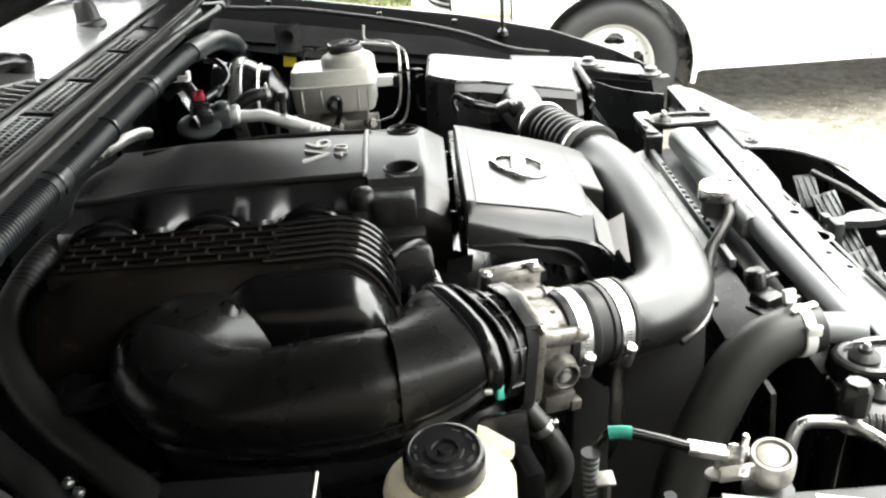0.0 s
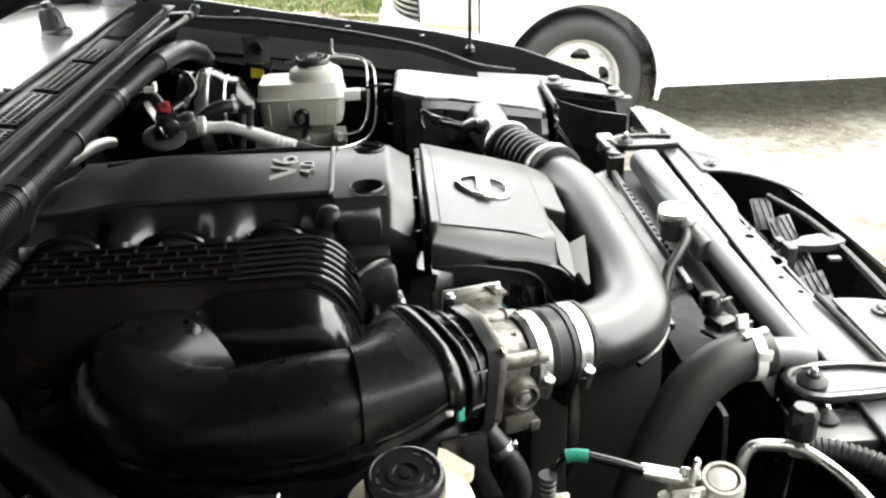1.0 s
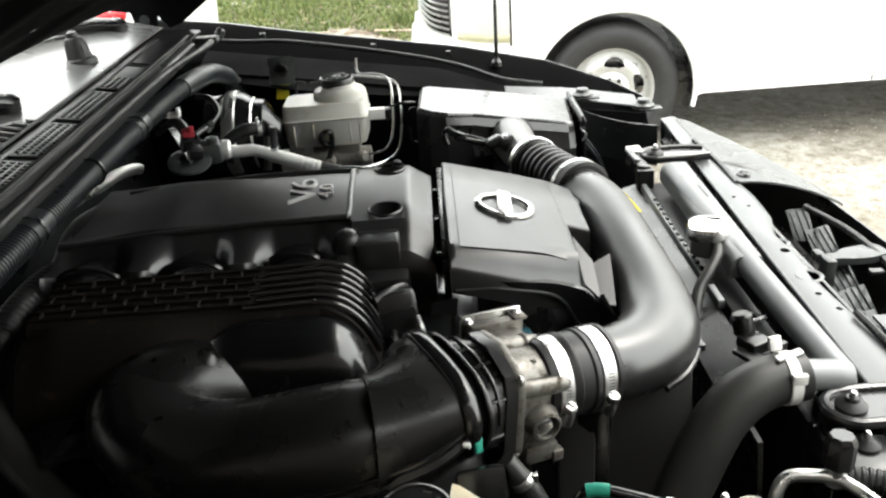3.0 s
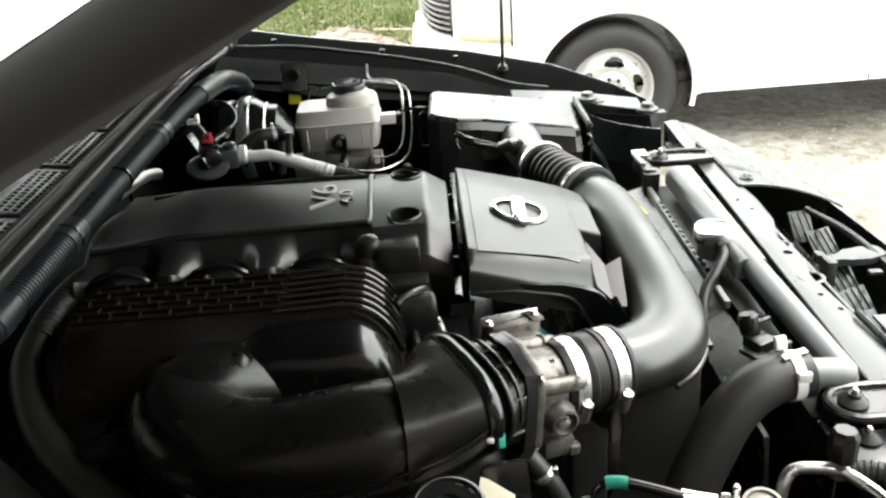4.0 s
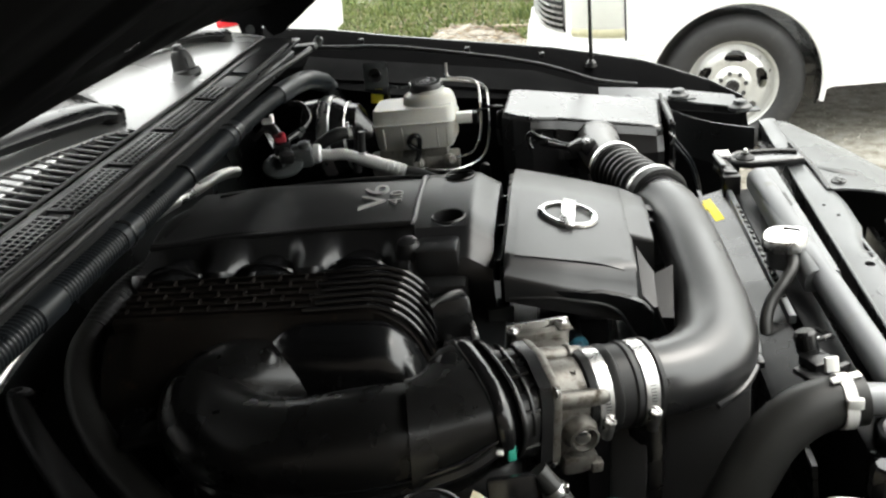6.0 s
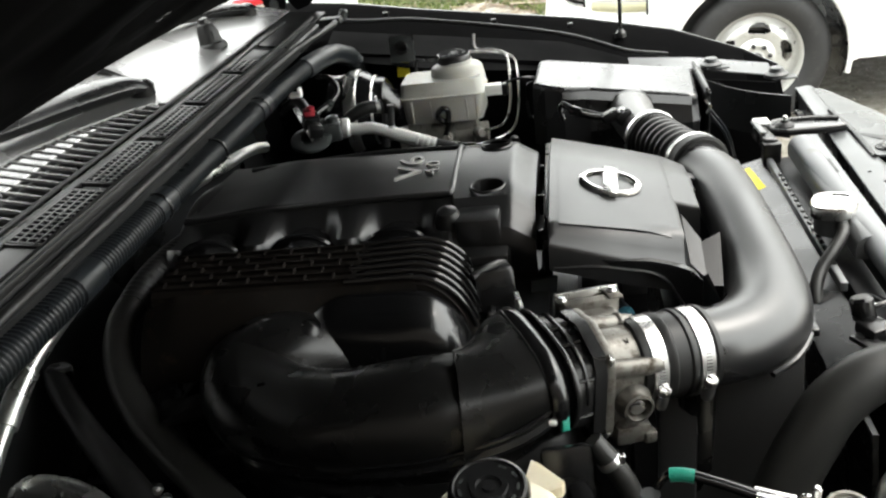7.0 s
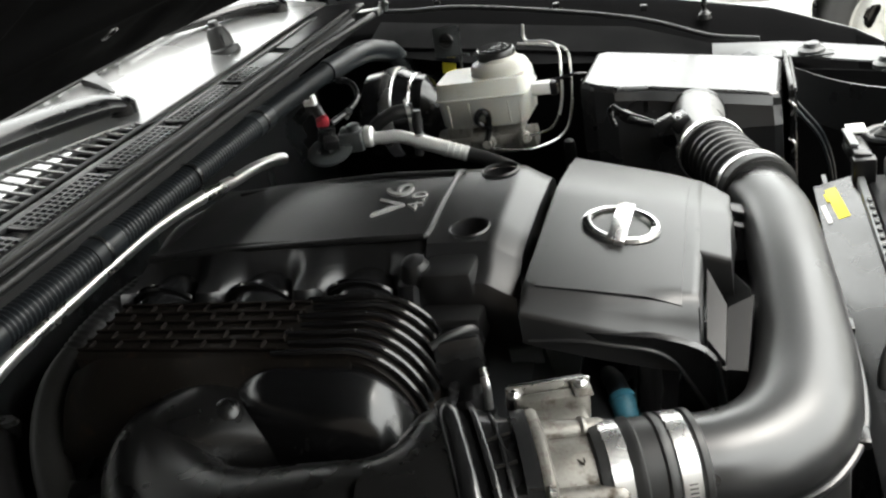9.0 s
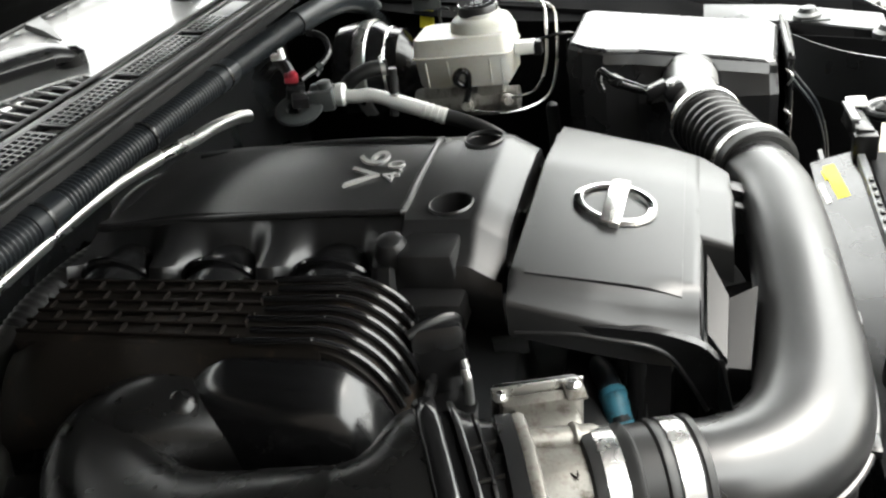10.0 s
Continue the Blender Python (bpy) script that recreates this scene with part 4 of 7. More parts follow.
# front engine cover with the round badge
fcover = thing("front_engine_cover", "satin black front engine cover with a chrome badge", "engine cover", (0.17, 0.95, 1.02))


def fc_near(x):
    return lerp_table([(0.08, 0.766), (0.15, 0.774), (0.20, 0.783), (0.243, 0.795)], x)


def fc_z(x, y):
    base = 1.092 - 0.24 * (x - 0.09)
    edge = y - fc_near(x)
    bevel = max(0.0, 1 - edge / 0.022) * (0.014 + 0.12 * (x - 0.082))
    return base - bevel - 0.35 * max(0, y - 1.0) ** 1.4


def fc_far(x):
    return lerp_table([(0.08, 1.142), (0.2, 1.125), (0.245, 1.105), (0.275, 1.06)], x)


def fc_surf(u, v):
    x = 0.082 + 0.192 * u
    if x > 0.243:
        near = lerp_table([(0.243, 0.905), (0.275, 0.90)], x)
    else:
        near = fc_near(x)
    y = near + (fc_far(x) - near) * v
    return (x, y, fc_z(x, y))


us1 = list(np.linspace(0, (0.243 - 0.082) / 0.192, 24))
us2 = list(np.linspace((0.2431 - 0.082) / 0.192, 1, 8))
vs1 = list(np.linspace(0, 1, 36))


def skirted(us_, vs_, fn, zb):
    """A moulding: its top over fn with walls that fall by zb."""
    bm = bmesh.new()
    nu, nv = len(us_), len(vs_)
    A = [[bm.verts.new(fn(u, v)) for v in vs_] for u in us_]
    for i in range(nu - 1):
        for j in range(nv - 1):
            bm.faces.new((A[i][j], A[i + 1][j], A[i + 1][j + 1], A[i][j + 1]))
    ring = [A[i][0] for i in range(nu)] + [A[-1][j] for j in range(1, nv)] + [A[i][-1] for i in range(nu - 2, -1, -1)] + [A[0][j] for j in range(nv - 2, 0, -1)]
    cx = sum(v.co.x for v in ring) / len(ring)
    cy = sum(v.co.y for v in ring) / len(ring)
    prev = ring
    for k, (dz, out) in enumerate(((-0.002, 0.0025), (-0.006, 0.004), (None, 0.006))):
        nxt = []
        for v in ring:
            d = Vector((v.co.x - cx, v.co.y - cy, 0)).normalized()
            nxt.append(bm.verts.new((v.co.x + d.x * out, v.co.y + d.y * out, v.co.z - zb if dz is None else v.co.z + dz)))
        for i in range(len(ring)):
            j = (i + 1) % len(ring)
            bm.faces.new((prev[i], prev[j], nxt[j], nxt[i]))
        prev = nxt
    bm.faces.new(prev[::-1])
    return bm


part("shell", skirted(us1, vs1, fc_surf, 0.036), COVER, fcover, sharp=42)
part("side_lobe", skirted(us2, vs1, fc_surf, 0.040), COVER, fcover, sharp=42)
part("raised_panel", sheet(lambda u, v: (0.094 + 0.134 * u, 0.790 + 0.018 * u + (0.343 - 0.064 * u) * v, fc_z(0.094 + 0.134 * u, 0.790 + 0.018 * u + (0.343 - 0.064 * u) * v) + 0.0016), list(np.linspace(0, 1, 16)), list(np.linspace(0, 1, 26)), 0.003), COVER, fcover)
part("left_flange", box((0.076, 0.975, 1.035), (0.010, 0.34, 0.055), 0.003), BLACK, fcover)
for y in (0.86, 0.97, 1.08):
    part("rib", box((0.066, y, 1.035), (0.016, 0.006, 0.03), 0.001), BLACK, fcover)
# stepped foot beside the duct
foot = bmesh.new()
FT = [(0.2495, 0.800, 1.020), (0.2500, 0.893, 1.043), (0.2685, 0.846, 1.0277), (0.2655, 0.776, 1.0108)]
FT2 = [(0.2660, 0.777, 1.001), (0.2690, 0.846, 1.0249), (0.2945, 0.862, 1.0285), (0.2850, 0.777, 0.9995)]
for quad, zb in ((FT, 0.955), (FT2, 0.95)):
    a = [foot.verts.new(p) for p in quad]
    b = [foot.verts.new((p[0], p[1] + (0.012 if i in (0, 3) else 0), zb)) for i, p in enumerate(quad)]
    foot.faces.new(a)
    foot.faces.new(b[::-1])
    for i in range(4):
        foot.faces.new((a[i], b[i], b[(i + 1) % 4], a[(i + 1) % 4]))
part("stepped_foot", foot, COVER, fcover, sharp=8)
part("tab", box((0.278, 1.062, 1.022), (0.035, 0.02, 0.006), 0.001, pose(0, 0, 0, 0, 14, -6)), COVER, fcover)
part("tab", box((0.285, 1.035, 1.012), (0.03, 0.012, 0.006), 0.001, pose(0, 0, 0, 0, 14, -6)), COVER, fcover)
# skirt that dips under the near edge, open over the drive belt
part("skirt", loft([[(x, y - 0.009, z), (x, y, z), (x, y - 0.002, zb), (x, y - 0.009, zb)] for x, y, z, zb in ((0.085, 0.772, 1.060, 1.046), (0.131, 0.777, 1.052, 1.042), (0.166, 0.780, 1.046, 1.034), (0.201, 0.784, 1.040, 1.024), (0.220, 0.786, 1.034, 1.010), (0.231, 0.786, 1.030, 0.990), (0.242, 0.785, 1.026, 0.970), (0.250, 0.783, 1.022, 0.955), (0.266, 0.779, 1.004, 0.955))]), BLACK, fcover, sharp=30)
part("arch_rim", tube([(0.085, 0.762, 1.046), (0.131, 0.767, 1.042), (0.166, 0.770, 1.034), (0.201, 0.774, 1.024), (0.2195, 0.776, 1.009), (0.2305, 0.776, 0.989), (0.241, 0.775, 0.970), (0.249, 0.773, 0.953)], 0.0022, 8), COVER, fcover)
# badge: ring with a bar across
bz = lambda x, y: fc_z(x, y) + 0.0045
ringpts = [(0.162 + 0.0365 * math.cos(a), 0.932 + 0.0345 * math.sin(a)) for a in (2 * math.pi * k / 40 for k in range(41))]
rings_ = []
for x, y in ringpts[:-1]:
    d = Vector((x - 0.162, y - 0.932, 0)).normalized()
    s = [(-0.0048, 0.0), (-0.004, 0.004), (0.0, 0.0052), (0.004, 0.004), (0.0048, 0.0)]
    rings_.append([(x + d.x * o, y + d.y * o, bz(x, y) - 0.002 + h) for o, h in s])
rings_.append(rings_[0])
part("badge_ring", loft(rings_, closed=True, cap=False), CHROME, fcover, "chrome badge ring")
bar = box((0, 0, 0), (0.020, 0.086, 0.007), 0.0015)
bmesh.ops.transform(bar, matrix=Matrix.Translation((0.162, 0.932, bz(0.162, 0.932) + 0.001)) @ pose(0, 0, 0, 0, 13.5, -4), verts=bar.verts)
part("badge_bar", bar, CHROME, fcover, "chrome bar across the badge")

# ---- intake plenum ----
plenum = thing("intake_plenum", "black moulded intake plenum with ribs, dusty at the back", "intake manifold", (-0.15, 0.65, 0.95))
main = [(0.058, 0.575, 0.993), (0.026, 0.564, 0.995), (-0.014, 0.554, 0.997), (-0.06, 0.545, 0.998), (-0.15, 0.542, 0.996), (-0.225, 0.568, 0.998), (-0.262, 0.618, 1.003), (-0.222, 0.655, 1.008), (-0.160, 0.680, 0.982)]
radii = [0.046, 0.0585, 0.0640, 0.065, 0.060, 0.058, 0.058, 0.057, 0.05]
part("chamber", tube(main, radii, 28, per=10, round_ends=True), DUSKY, plenum, "satin black rounded air chamber", sharp=60)
part("chamber_foot", tube([(0.05, 0.575, 0.950), (0.0, 0.555, 0.95), (-0.12, 0.54, 0.945), (-0.22, 0.56, 0.945)], 0.052, 18, round_ends=True), BLACK, plenum)
part("boss", lathe([(0.022, -0.014), (0.017, 0.0), (0.012, 0.005), (0.006, 0.008), (0.0005, 0.009)], (-0.196, 0.647, 1.0505), (0.1, -0.2, 1), 20), DUSKY, plenum)
seam = [(0.086, 0.530, 1.022), (0.04, 0.503, 1.010), (-0.04, 0.484, 1.000), (-0.13, 0.483, 0.994), (-0.22, 0.503, 0.992), (-0.285, 0.56, 0.995), (-0.313, 0.63, 1.0)]
part("seam", tube(seam, 0.0032, 8, per=6), GLOSSB, plenum, "moulded seam round the chamber")
part("seam_shelf", tube([(p[0], p[1] + 0.006, p[2] - 0.012) for p in seam], 0.009, 8, per=6), BLACK, plenum)
part("raised_mark", box((0.018, 0.552, 1.052), (0.003, 0.012, 0.003), 0.0005, pose(0, 0, 0, 40, 0, 8)), GLOSSB, plenum)
# ribbed loaf
LX0, LXR, LXE = -0.40, -0.082, -0.008


def loaf(x, lift):
    """Height of the ribbed loaf at x."""
    if x <= LXR:
        return 1.082 + lift
    k = min(1, (x - LXR) / (LXE + lift - LXR))
    return 0.975 + (1.082 + lift - 0.975) * math.sqrt(max(0, 1 - k ** 2.2))


def pod(x, k):
    """The upper chamber's swollen near side, which carries on the ribs' curve."""
    high = (loaf(x, 0) - 0.010 - 0.95) * (1 - 0.75 * smooth(-0.15, -0.34, x))
    return (x, 0.702 - (0.068 + 0.012 * smooth(-0.2, -0.06, x)) * k, 0.95 + high * (1 - k ** 3) ** (1 / 2.6))


core_x = list(np.linspace(LX0, LXR, 6)) + [LXR + (LXE - LXR) * math.sin(a) for a in np.linspace(0.1, math.pi / 2, 14)]
part("pod", sheet(pod, list(np.linspace(-0.345, LXR, 20)) + [LXR + (LXE - LXR) * math.sin(a) for a in np.linspace(0.1, math.pi / 2, 14)], list(np.linspace(0, 1, 18) ** 0.6), 0.004), GLOSSB, plenum, "rounded front of the upper chamber", sharp=60)
part("loaf", loft([[(x, 0.690, 0.95), (x, 0.690, loaf(x, 0) - 0.004), (x, 0.696, loaf(x, 0)), (x, 0.785, loaf(x, 0)), (x, 0.792, loaf(x, 0) - 0.004), (x, 0.792, 0.95)] for x in core_x]), DUSTY, plenum,
     "ribbed top of the intake, brown with dust")
for i in range(7):
    y = 0.693 + i * 0.0158
    pts = [(-0.155 + 0.012 * (i % 2), y, 1.0835)] + [(x, y + 0.004 * smooth(LXR, LXE, x), loaf(x, 0.004)) for x in core_x if x > LXR - 0.06]
    part("rib", tube(pts, 0.0036, 8, per=2), GLOSSB, plenum)
for i in range(6):
    y = 0.698 + i * 0.0168
    part("lattice_bar", box(((LX0 - 0.15) / 2, y, 1.0842), (-0.15 - LX0, 0.0034, 0.0045), 0.0008, segs=1), GRIME, plenum)
    if i < 5:
        for k in range(7):
            x = LX0 + 0.012 + k * 0.036 + (0.018 if i % 2 else 0)
            part("lattice_rib", box((x, y + 0.0084, 1.0842), (0.0034, 0.0135, 0.0045), 0.0006, segs=1), GRIME, plenum)
part("dust_slab", sheet(lambda u, v: (u, 0.690 - 0.06 * v, 1.079 - 0.014 * v - 0.05 * v * v - 0.02 * smooth(-0.36, -0.42, u) - 0.048 * min(1, v * 3) * smooth(-0.25, -0.10, u)), list(np.linspace(-0.41, -0.07, 28)), list(np.linspace(0, 1, 8)), 0.02), DUSTY, plenum, "sloping ledge caked with brown dust", sharp=60)
for i, a in enumerate(ARCHES):
    part("runner", tube([(a, 0.90, 1.018), (a, 0.85, 1.028), (a + 0.006, 0.805, 1.028), (a + 0.01, 0.77, 1.015)], [0.047, 0.048, 0.048, 0.046], 20), BLACK, plenum)
    part("runner_rim", tube([(a + 0.052 * math.cos(t), 0.838 - 0.01 * math.sin(t), 1.030 + 0.050 * math.sin(t)) for t in np.linspace(0.15, math.pi - 0.15, 12)], 0.005, 8, per=2), GLOSSB, plenum)
part("end_flange", tube([(-0.012, 0.792, 1.0), (0.004, 0.75, 1.004), (0.008, 0.70, 1.0), (0.004, 0.66, 0.985)], 0.006, 8), BLACK, plenum)

# ---- throttle body on its flange, rubber joint with two clamps ----
AX = Vector((0.925, 0.365, -0.09)).normalized()
CA = Vector((0.175, 0.628, 1.004))
NEAR = Vector((AX.y, -AX.x, 0)).normalized()
UPT = NEAR.cross(AX) * -1
if UPT.z < 0:
    UPT = -UPT


def tb(s, u, w):
    """A place by the throttle's axis: s along it, u towards the near side, w up."""
    return CA + AX * s + NEAR * u + UPT * w


TM = Matrix((AX, NEAR, UPT)).transposed().to_4x4()
throttle = thing("throttle_housing", "cast aluminium throttle body, stained and dusty", "throttle", tuple(tb(-0.04, 0, -0.06)))
part("barrel", lathe([(0.044, -0.060), (0.0445, -0.050), (0.0425, -0.035), (0.0415, -0.015), (0.0385, -0.012), (0.0375, 0.0)], tuple(CA), tuple(AX), 36), ALU, throttle)
part("motor_housing", join(box(tuple(tb(-0.036, -0.044, 0.016)), (0.058, 0.040, 0.052), 0.010, TM), box(tuple(tb(-0.036, -0.056, 0.024)), (0.066, 0.014, 0.056), 0.005, TM),
                           tube([tb(-0.066, -0.022, 0.040), tb(-0.03, -0.022, 0.036), tb(-0.006, -0.024, 0.032)], 0.011, 14, round_ends=True)), ALU, throttle, "aluminium cover over the throttle gears")
part("cover_rim", box(tuple(tb(-0.038, -0.065, 0.026)), (0.074, 0.003, 0.064), 0.0012, TM), PIPE, throttle, "thin bright rim of the gear cover")
part("gear_cover", join(box(tuple(tb(-0.038, -0.071, 0.025)), (0.070, 0.010, 0.060), 0.004, TM), box(tuple(tb(-0.045, -0.080, 0.015)), (0.045, 0.016, 0.040), 0.005, TM)), BLACK, throttle, "black gear cover")
part("clip_plate", box(tuple(tb(-0.010, -0.056, 0.053)), (0.016, 0.022, 0.003), 0.001, TM), ALU, throttle, "pressed clip")
part("collar_ring", lathe([(0.0125, -0.003), (0.0135, 0.0), (0.0125, 0.003)], tuple(tb(-0.018, -0.023, 0.034)), tuple(AX), 18), ALU, throttle)
part("cross_rib", tube([tb(-0.058, 0.036, 0.022), tb(-0.03, 0.037, 0.020), tb(-0.004, 0.037, 0.018)], 0.010, 14, round_ends=True), ALU, throttle)
part("side_casting", join(box(tuple(tb(-0.036, 0.020, -0.022)), (0.05, 0.044, 0.080), 0.008, TM), box(tuple(tb(-0.030, 0.036, -0.055)), (0.040, 0.034, 0.024), 0.006, TM)), ALU, throttle)
part("sensor_boss", lathe([(0.021, 0.0), (0.020, 0.028), (0.0165, 0.034), (0.0165, 0.040), (0.0135, 0.041), (0.012, 0.034), (0.0001, 0.034)], tuple(tb(-0.030, 0.018, -0.017)), tuple(NEAR), 28), ALU, throttle, "round cast boss with a plugged end")
part("boss_plug", lathe([(0.0085, 0), (0.0085, 0.003), (0.006, 0.004), (0.0001, 0.003)], tuple(tb(-0.030, 0.052, -0.017)), tuple(NEAR), 24), STEEL, throttle)
part("lower_lug", box(tuple(tb(-0.012, 0.05, -0.060)), (0.014, 0.012, 0.014), 0.003, TM), ALU, throttle)
for s, u, w in ((-0.06, 0.046, 0.040), (-0.06, -0.044, 0.044), (-0.06, 0.044, -0.050), (-0.010, -0.060, 0.0545), (-0.068, -0.060, 0.052)):
    part("screw", bolt(tuple(tb(s, u, w)), tuple(UPT if w > 0.05 else AX), 0.004, 0.005), STEEL, throttle)
part("red_mark", box(tuple(tb(-0.0665, 0.010, 0.047)), (0.004, 0.008, 0.004), 0.001, TM), RED, throttle, "dab of red paint")
scr = [box(tuple(tb(-0.03 + 0.004 * k, 0.016 - 0.004 * k, 0.0392)), (0.0009, 0.012, 0.0012), 0, TM @ pose(0, 0, 0, 0, 0, 30 * (k % 3 - 1))) for k in range(3)]
part("scribed_mark", join(*scr), GRIME, throttle, "dark scribbled paint mark")

adapter = thing("intake_flange", "black ribbed plastic flange behind the throttle body", "flange", tuple(tb(-0.09, 0, -0.06)))
sq = [(0.052, 0.028), (0.044, 0.046), (0.0, 0.058), (-0.044, 0.050), (-0.055, 0.03), (-0.055, -0.04), (-0.04, -0.058), (0.035, -0.062), (0.052, -0.045)]

part("plate", loft([[tb(s, u, w) for u, w in sq] for s in (-0.063, -0.076)]), BLACK, adapter)
part("casting_flange", loft([[tb(s, u * k, w * k) for u, w in sq] for s, k in ((-0.0625, 0.985), (-0.058, 1.0), (-0.054, 0.98), (-0.052, 0.9))]), ALU, throttle, "square cast mounting flange")


def radial(poly, n=40):
    """Even turns round a closed outline about its middle."""
    out_ = []
    for a in (2 * math.pi * k / n for k in range(n)):
        d = Vector((math.cos(a), math.sin(a)))
        best = 0.0
        for p, q in zip(poly, poly[1:] + poly[:1]):
            e = Vector(q) - Vector(p)
            det = d.x * -e.y + e.x * d.y
            if abs(det) > 1e-9:
                r = (p[0] * -e.y + e.x * p[1]) / det
                k_ = (d.x * p[1] - d.y * p[0]) / det
                if -1e-6 <= k_ <= 1 + 1e-6 and r > best:
                    best = r
        out_.append((d.x * best, d.y * best))
    return out_


MOUTH = radial([(-0.085, 0.040), (-0.078, 0.048), (-0.05, 0.053), (-0.01, 0.053), (0.028, 0.049), (0.050, 0.039), (0.064, 0.022), (0.067, 0.005), (0.063, -0.012), (0.054, -0.032), (0.035, -0.05), (-0.05, -0.056), (-0.085, -0.03)])
SQ = radial(sq)


def mouth(s, k, add=0.0):
    """Outline of the plenum's mouth, leaning with its rim."""
    return [tb(s + 0.071 * u, u * k + (add * u / math.hypot(u, w)), w * k + (add * w / math.hypot(u, w))) for u, w in MOUTH]


neck = []
for k_ in (0.0, 0.2, 0.4, 0.6, 0.8, 1.0):
    e_ = k_ * k_ * (3 - 2 * k_)
    ring_ = []
    for j, (u, w) in enumerate(MOUTH):
        a = 2 * math.pi * j / len(MOUTH)
        cu, cw = 0.004 + 0.0632 * math.cos(a), -0.018 + 0.0632 * math.sin(a)
        ring_.append(tb(-0.205 + 0.073 * k_ + 0.071 * u * e_ - 0.17 * cu * (1 - e_), cu * (1 - e_) + 0.93 * u * e_, cw * (1 - e_) + 0.93 * w * e_))
    neck.append(ring_)
part("mouth_neck", loft(neck), DUSKY, plenum, "neck that flares to the throttle flange", sharp=60)
part("mouth_rim", loft([mouth(-0.1315, 0.90), mouth(-0.1320, 1.0, -0.004), mouth(-0.1295, 1.0, -0.0006), mouth(-0.1235, 1.0, 0.0018), mouth(-0.1165, 1.0, 0.0012), mouth(-0.1135, 1.0, -0.001), mouth(-0.113, 1.0, -0.004), mouth(-0.113, 0.86)]), GLOSSB, plenum, "rounded rim of the plenum's mouth", sharp=60)
part("paint_mark", box((0.0935, 0.5265, 1.006), (0.009, 0.005, 0.018), 0.0015, pose(0, 0, 0, -20, 12, 30)), GREEN, plenum, "dab of green paint")
part("white_dot", box((0.082, 0.521, 1.010), (0.008, 0.005, 0.005), 0.0015), PAPER, plenum)
part("flange_groove", loft([mouth(-0.1135, 0.86), mouth(-0.103, 0.86)]), LEDGE, adapter)
part("flange_lip", loft([mouth(-0.104, 0.86), mouth(-0.104, 0.935), mouth(-0.1025, 0.945), mouth(-0.100, 0.945), mouth(-0.0985, 0.93), mouth(-0.0985, 0.86)]), BLACK, adapter, "thin raised lip of the flange", sharp=40)
blend = []
for s_, k_ in ((-0.099, 0.0), (-0.088, 0.35), (-0.077, 0.75)):
    blend.append([tb(s_ + 0.071 * m[0] * (1 - k_), 0.885 * m[0] * (1 - k_) + 0.93 * q[0] * k_, 0.885 * m[1] * (1 - k_) + 0.93 * q[1] * k_) for m, q in zip(MOUTH, SQ)])
part("flange_body", loft(blend), BLACK, adapter, "black flange with shallow pockets", sharp=50)
for j in (3, 8, 12, 38):
    part("web", tube([blend[0][j] + (blend[0][j] - CA).normalized() * 0.001, blend[1][j] + (blend[1][j] - CA).normalized() * 0.0015, blend[2][j] + (blend[2][j] - CA).normalized() * 0.002], 0.0022, 6), BLACK, adapter)
part("pocket_rib", tube([blend[1][j] + (blend[1][j] - tb(-0.09, 0, 0)).normalized() * 0.0016 for j in range(0, 17)], 0.0018, 6, per=2), BLACK, adapter)
part("foot_bracket", box(tuple(tb(-0.085, 0.046, -0.070)), (0.035, 0.006, 0.03), 0.003, TM), BLACK, adapter)

joint = thing("rubber_joint", "black rubber joint held by two steel band clamps", "hose", tuple(tb(0.02, 0, -0.046)))
part("sleeve", lathe([(0.040, -0.018), (0.0455, -0.016), (0.0465, -0.010), (0.0465, 0.010), (0.0485, 0.014), (0.0485, 0.018), (0.0465, 0.020), (0.0465, 0.034), (0.0485, 0.036), (0.0485, 0.04), (0.0468, 0.043),
                      (0.0468, 0.062), (0.0485, 0.064), (0.048, 0.069), (0.044, 0.071)], tuple(CA), tuple(AX), 48), RUBBER, joint)


def clamp(s, r, name="hose_clamp", w=0.0165):
    c = part("clamp", lathe([(r, s - w / 2), (r + 0.0012, s - w / 2 + 0.0006), (r + 0.0012, s + w / 2 - 0.0006), (r, s + w / 2)], tuple(CA), tuple(AX), 56), STEEL, joint, "bright steel worm-drive clamp")
    a = math.radians(-13)
    u, v = math.cos(a) * (r + 0.005), math.sin(a) * (r + 0.005)
    p = tb(s, u, v)
    along = (NEAR * -math.sin(a) + UPT * math.cos(a)).normalized()
    part("screw_housing", tube([p - along * 0.017, p - along * 0.004, p + along * 0.001], [0.0062, 0.0068, 0.0062], 12, per=3), STEEL, c)
    part("screw_head", join(lathe([(0.0068, 0.002), (0.0072, 0.004), (0.0072, 0.009), (0.006, 0.0105), (0.002, 0.0105)], tuple(p), tuple(along), 8)), STEEL, c)
    part("screw_slot", box(tuple(p + along * 0.0105), (0.0015, 0.011, 0.0012), 0, frame_of(along)), BLACK, c)
    for k in range(7):
        b = a + math.radians(16 + 4.2 * k)
        q = tb(s, math.cos(b) * (r + 0.0013), math.sin(b) * (r + 0.0013))
        t = (NEAR * -math.sin(b) + UPT * math.cos(b)).normalized()
        part("band_slot", box(tuple(q), (0.0065, 0.0008, 0.0012), 0, frame_of(AX, t) @ pose(0, 0, 0, 0, 90, 0)), BLACK, c)


clamp(0.0, 0.0467)
clamp(0.0525, 0.0470)

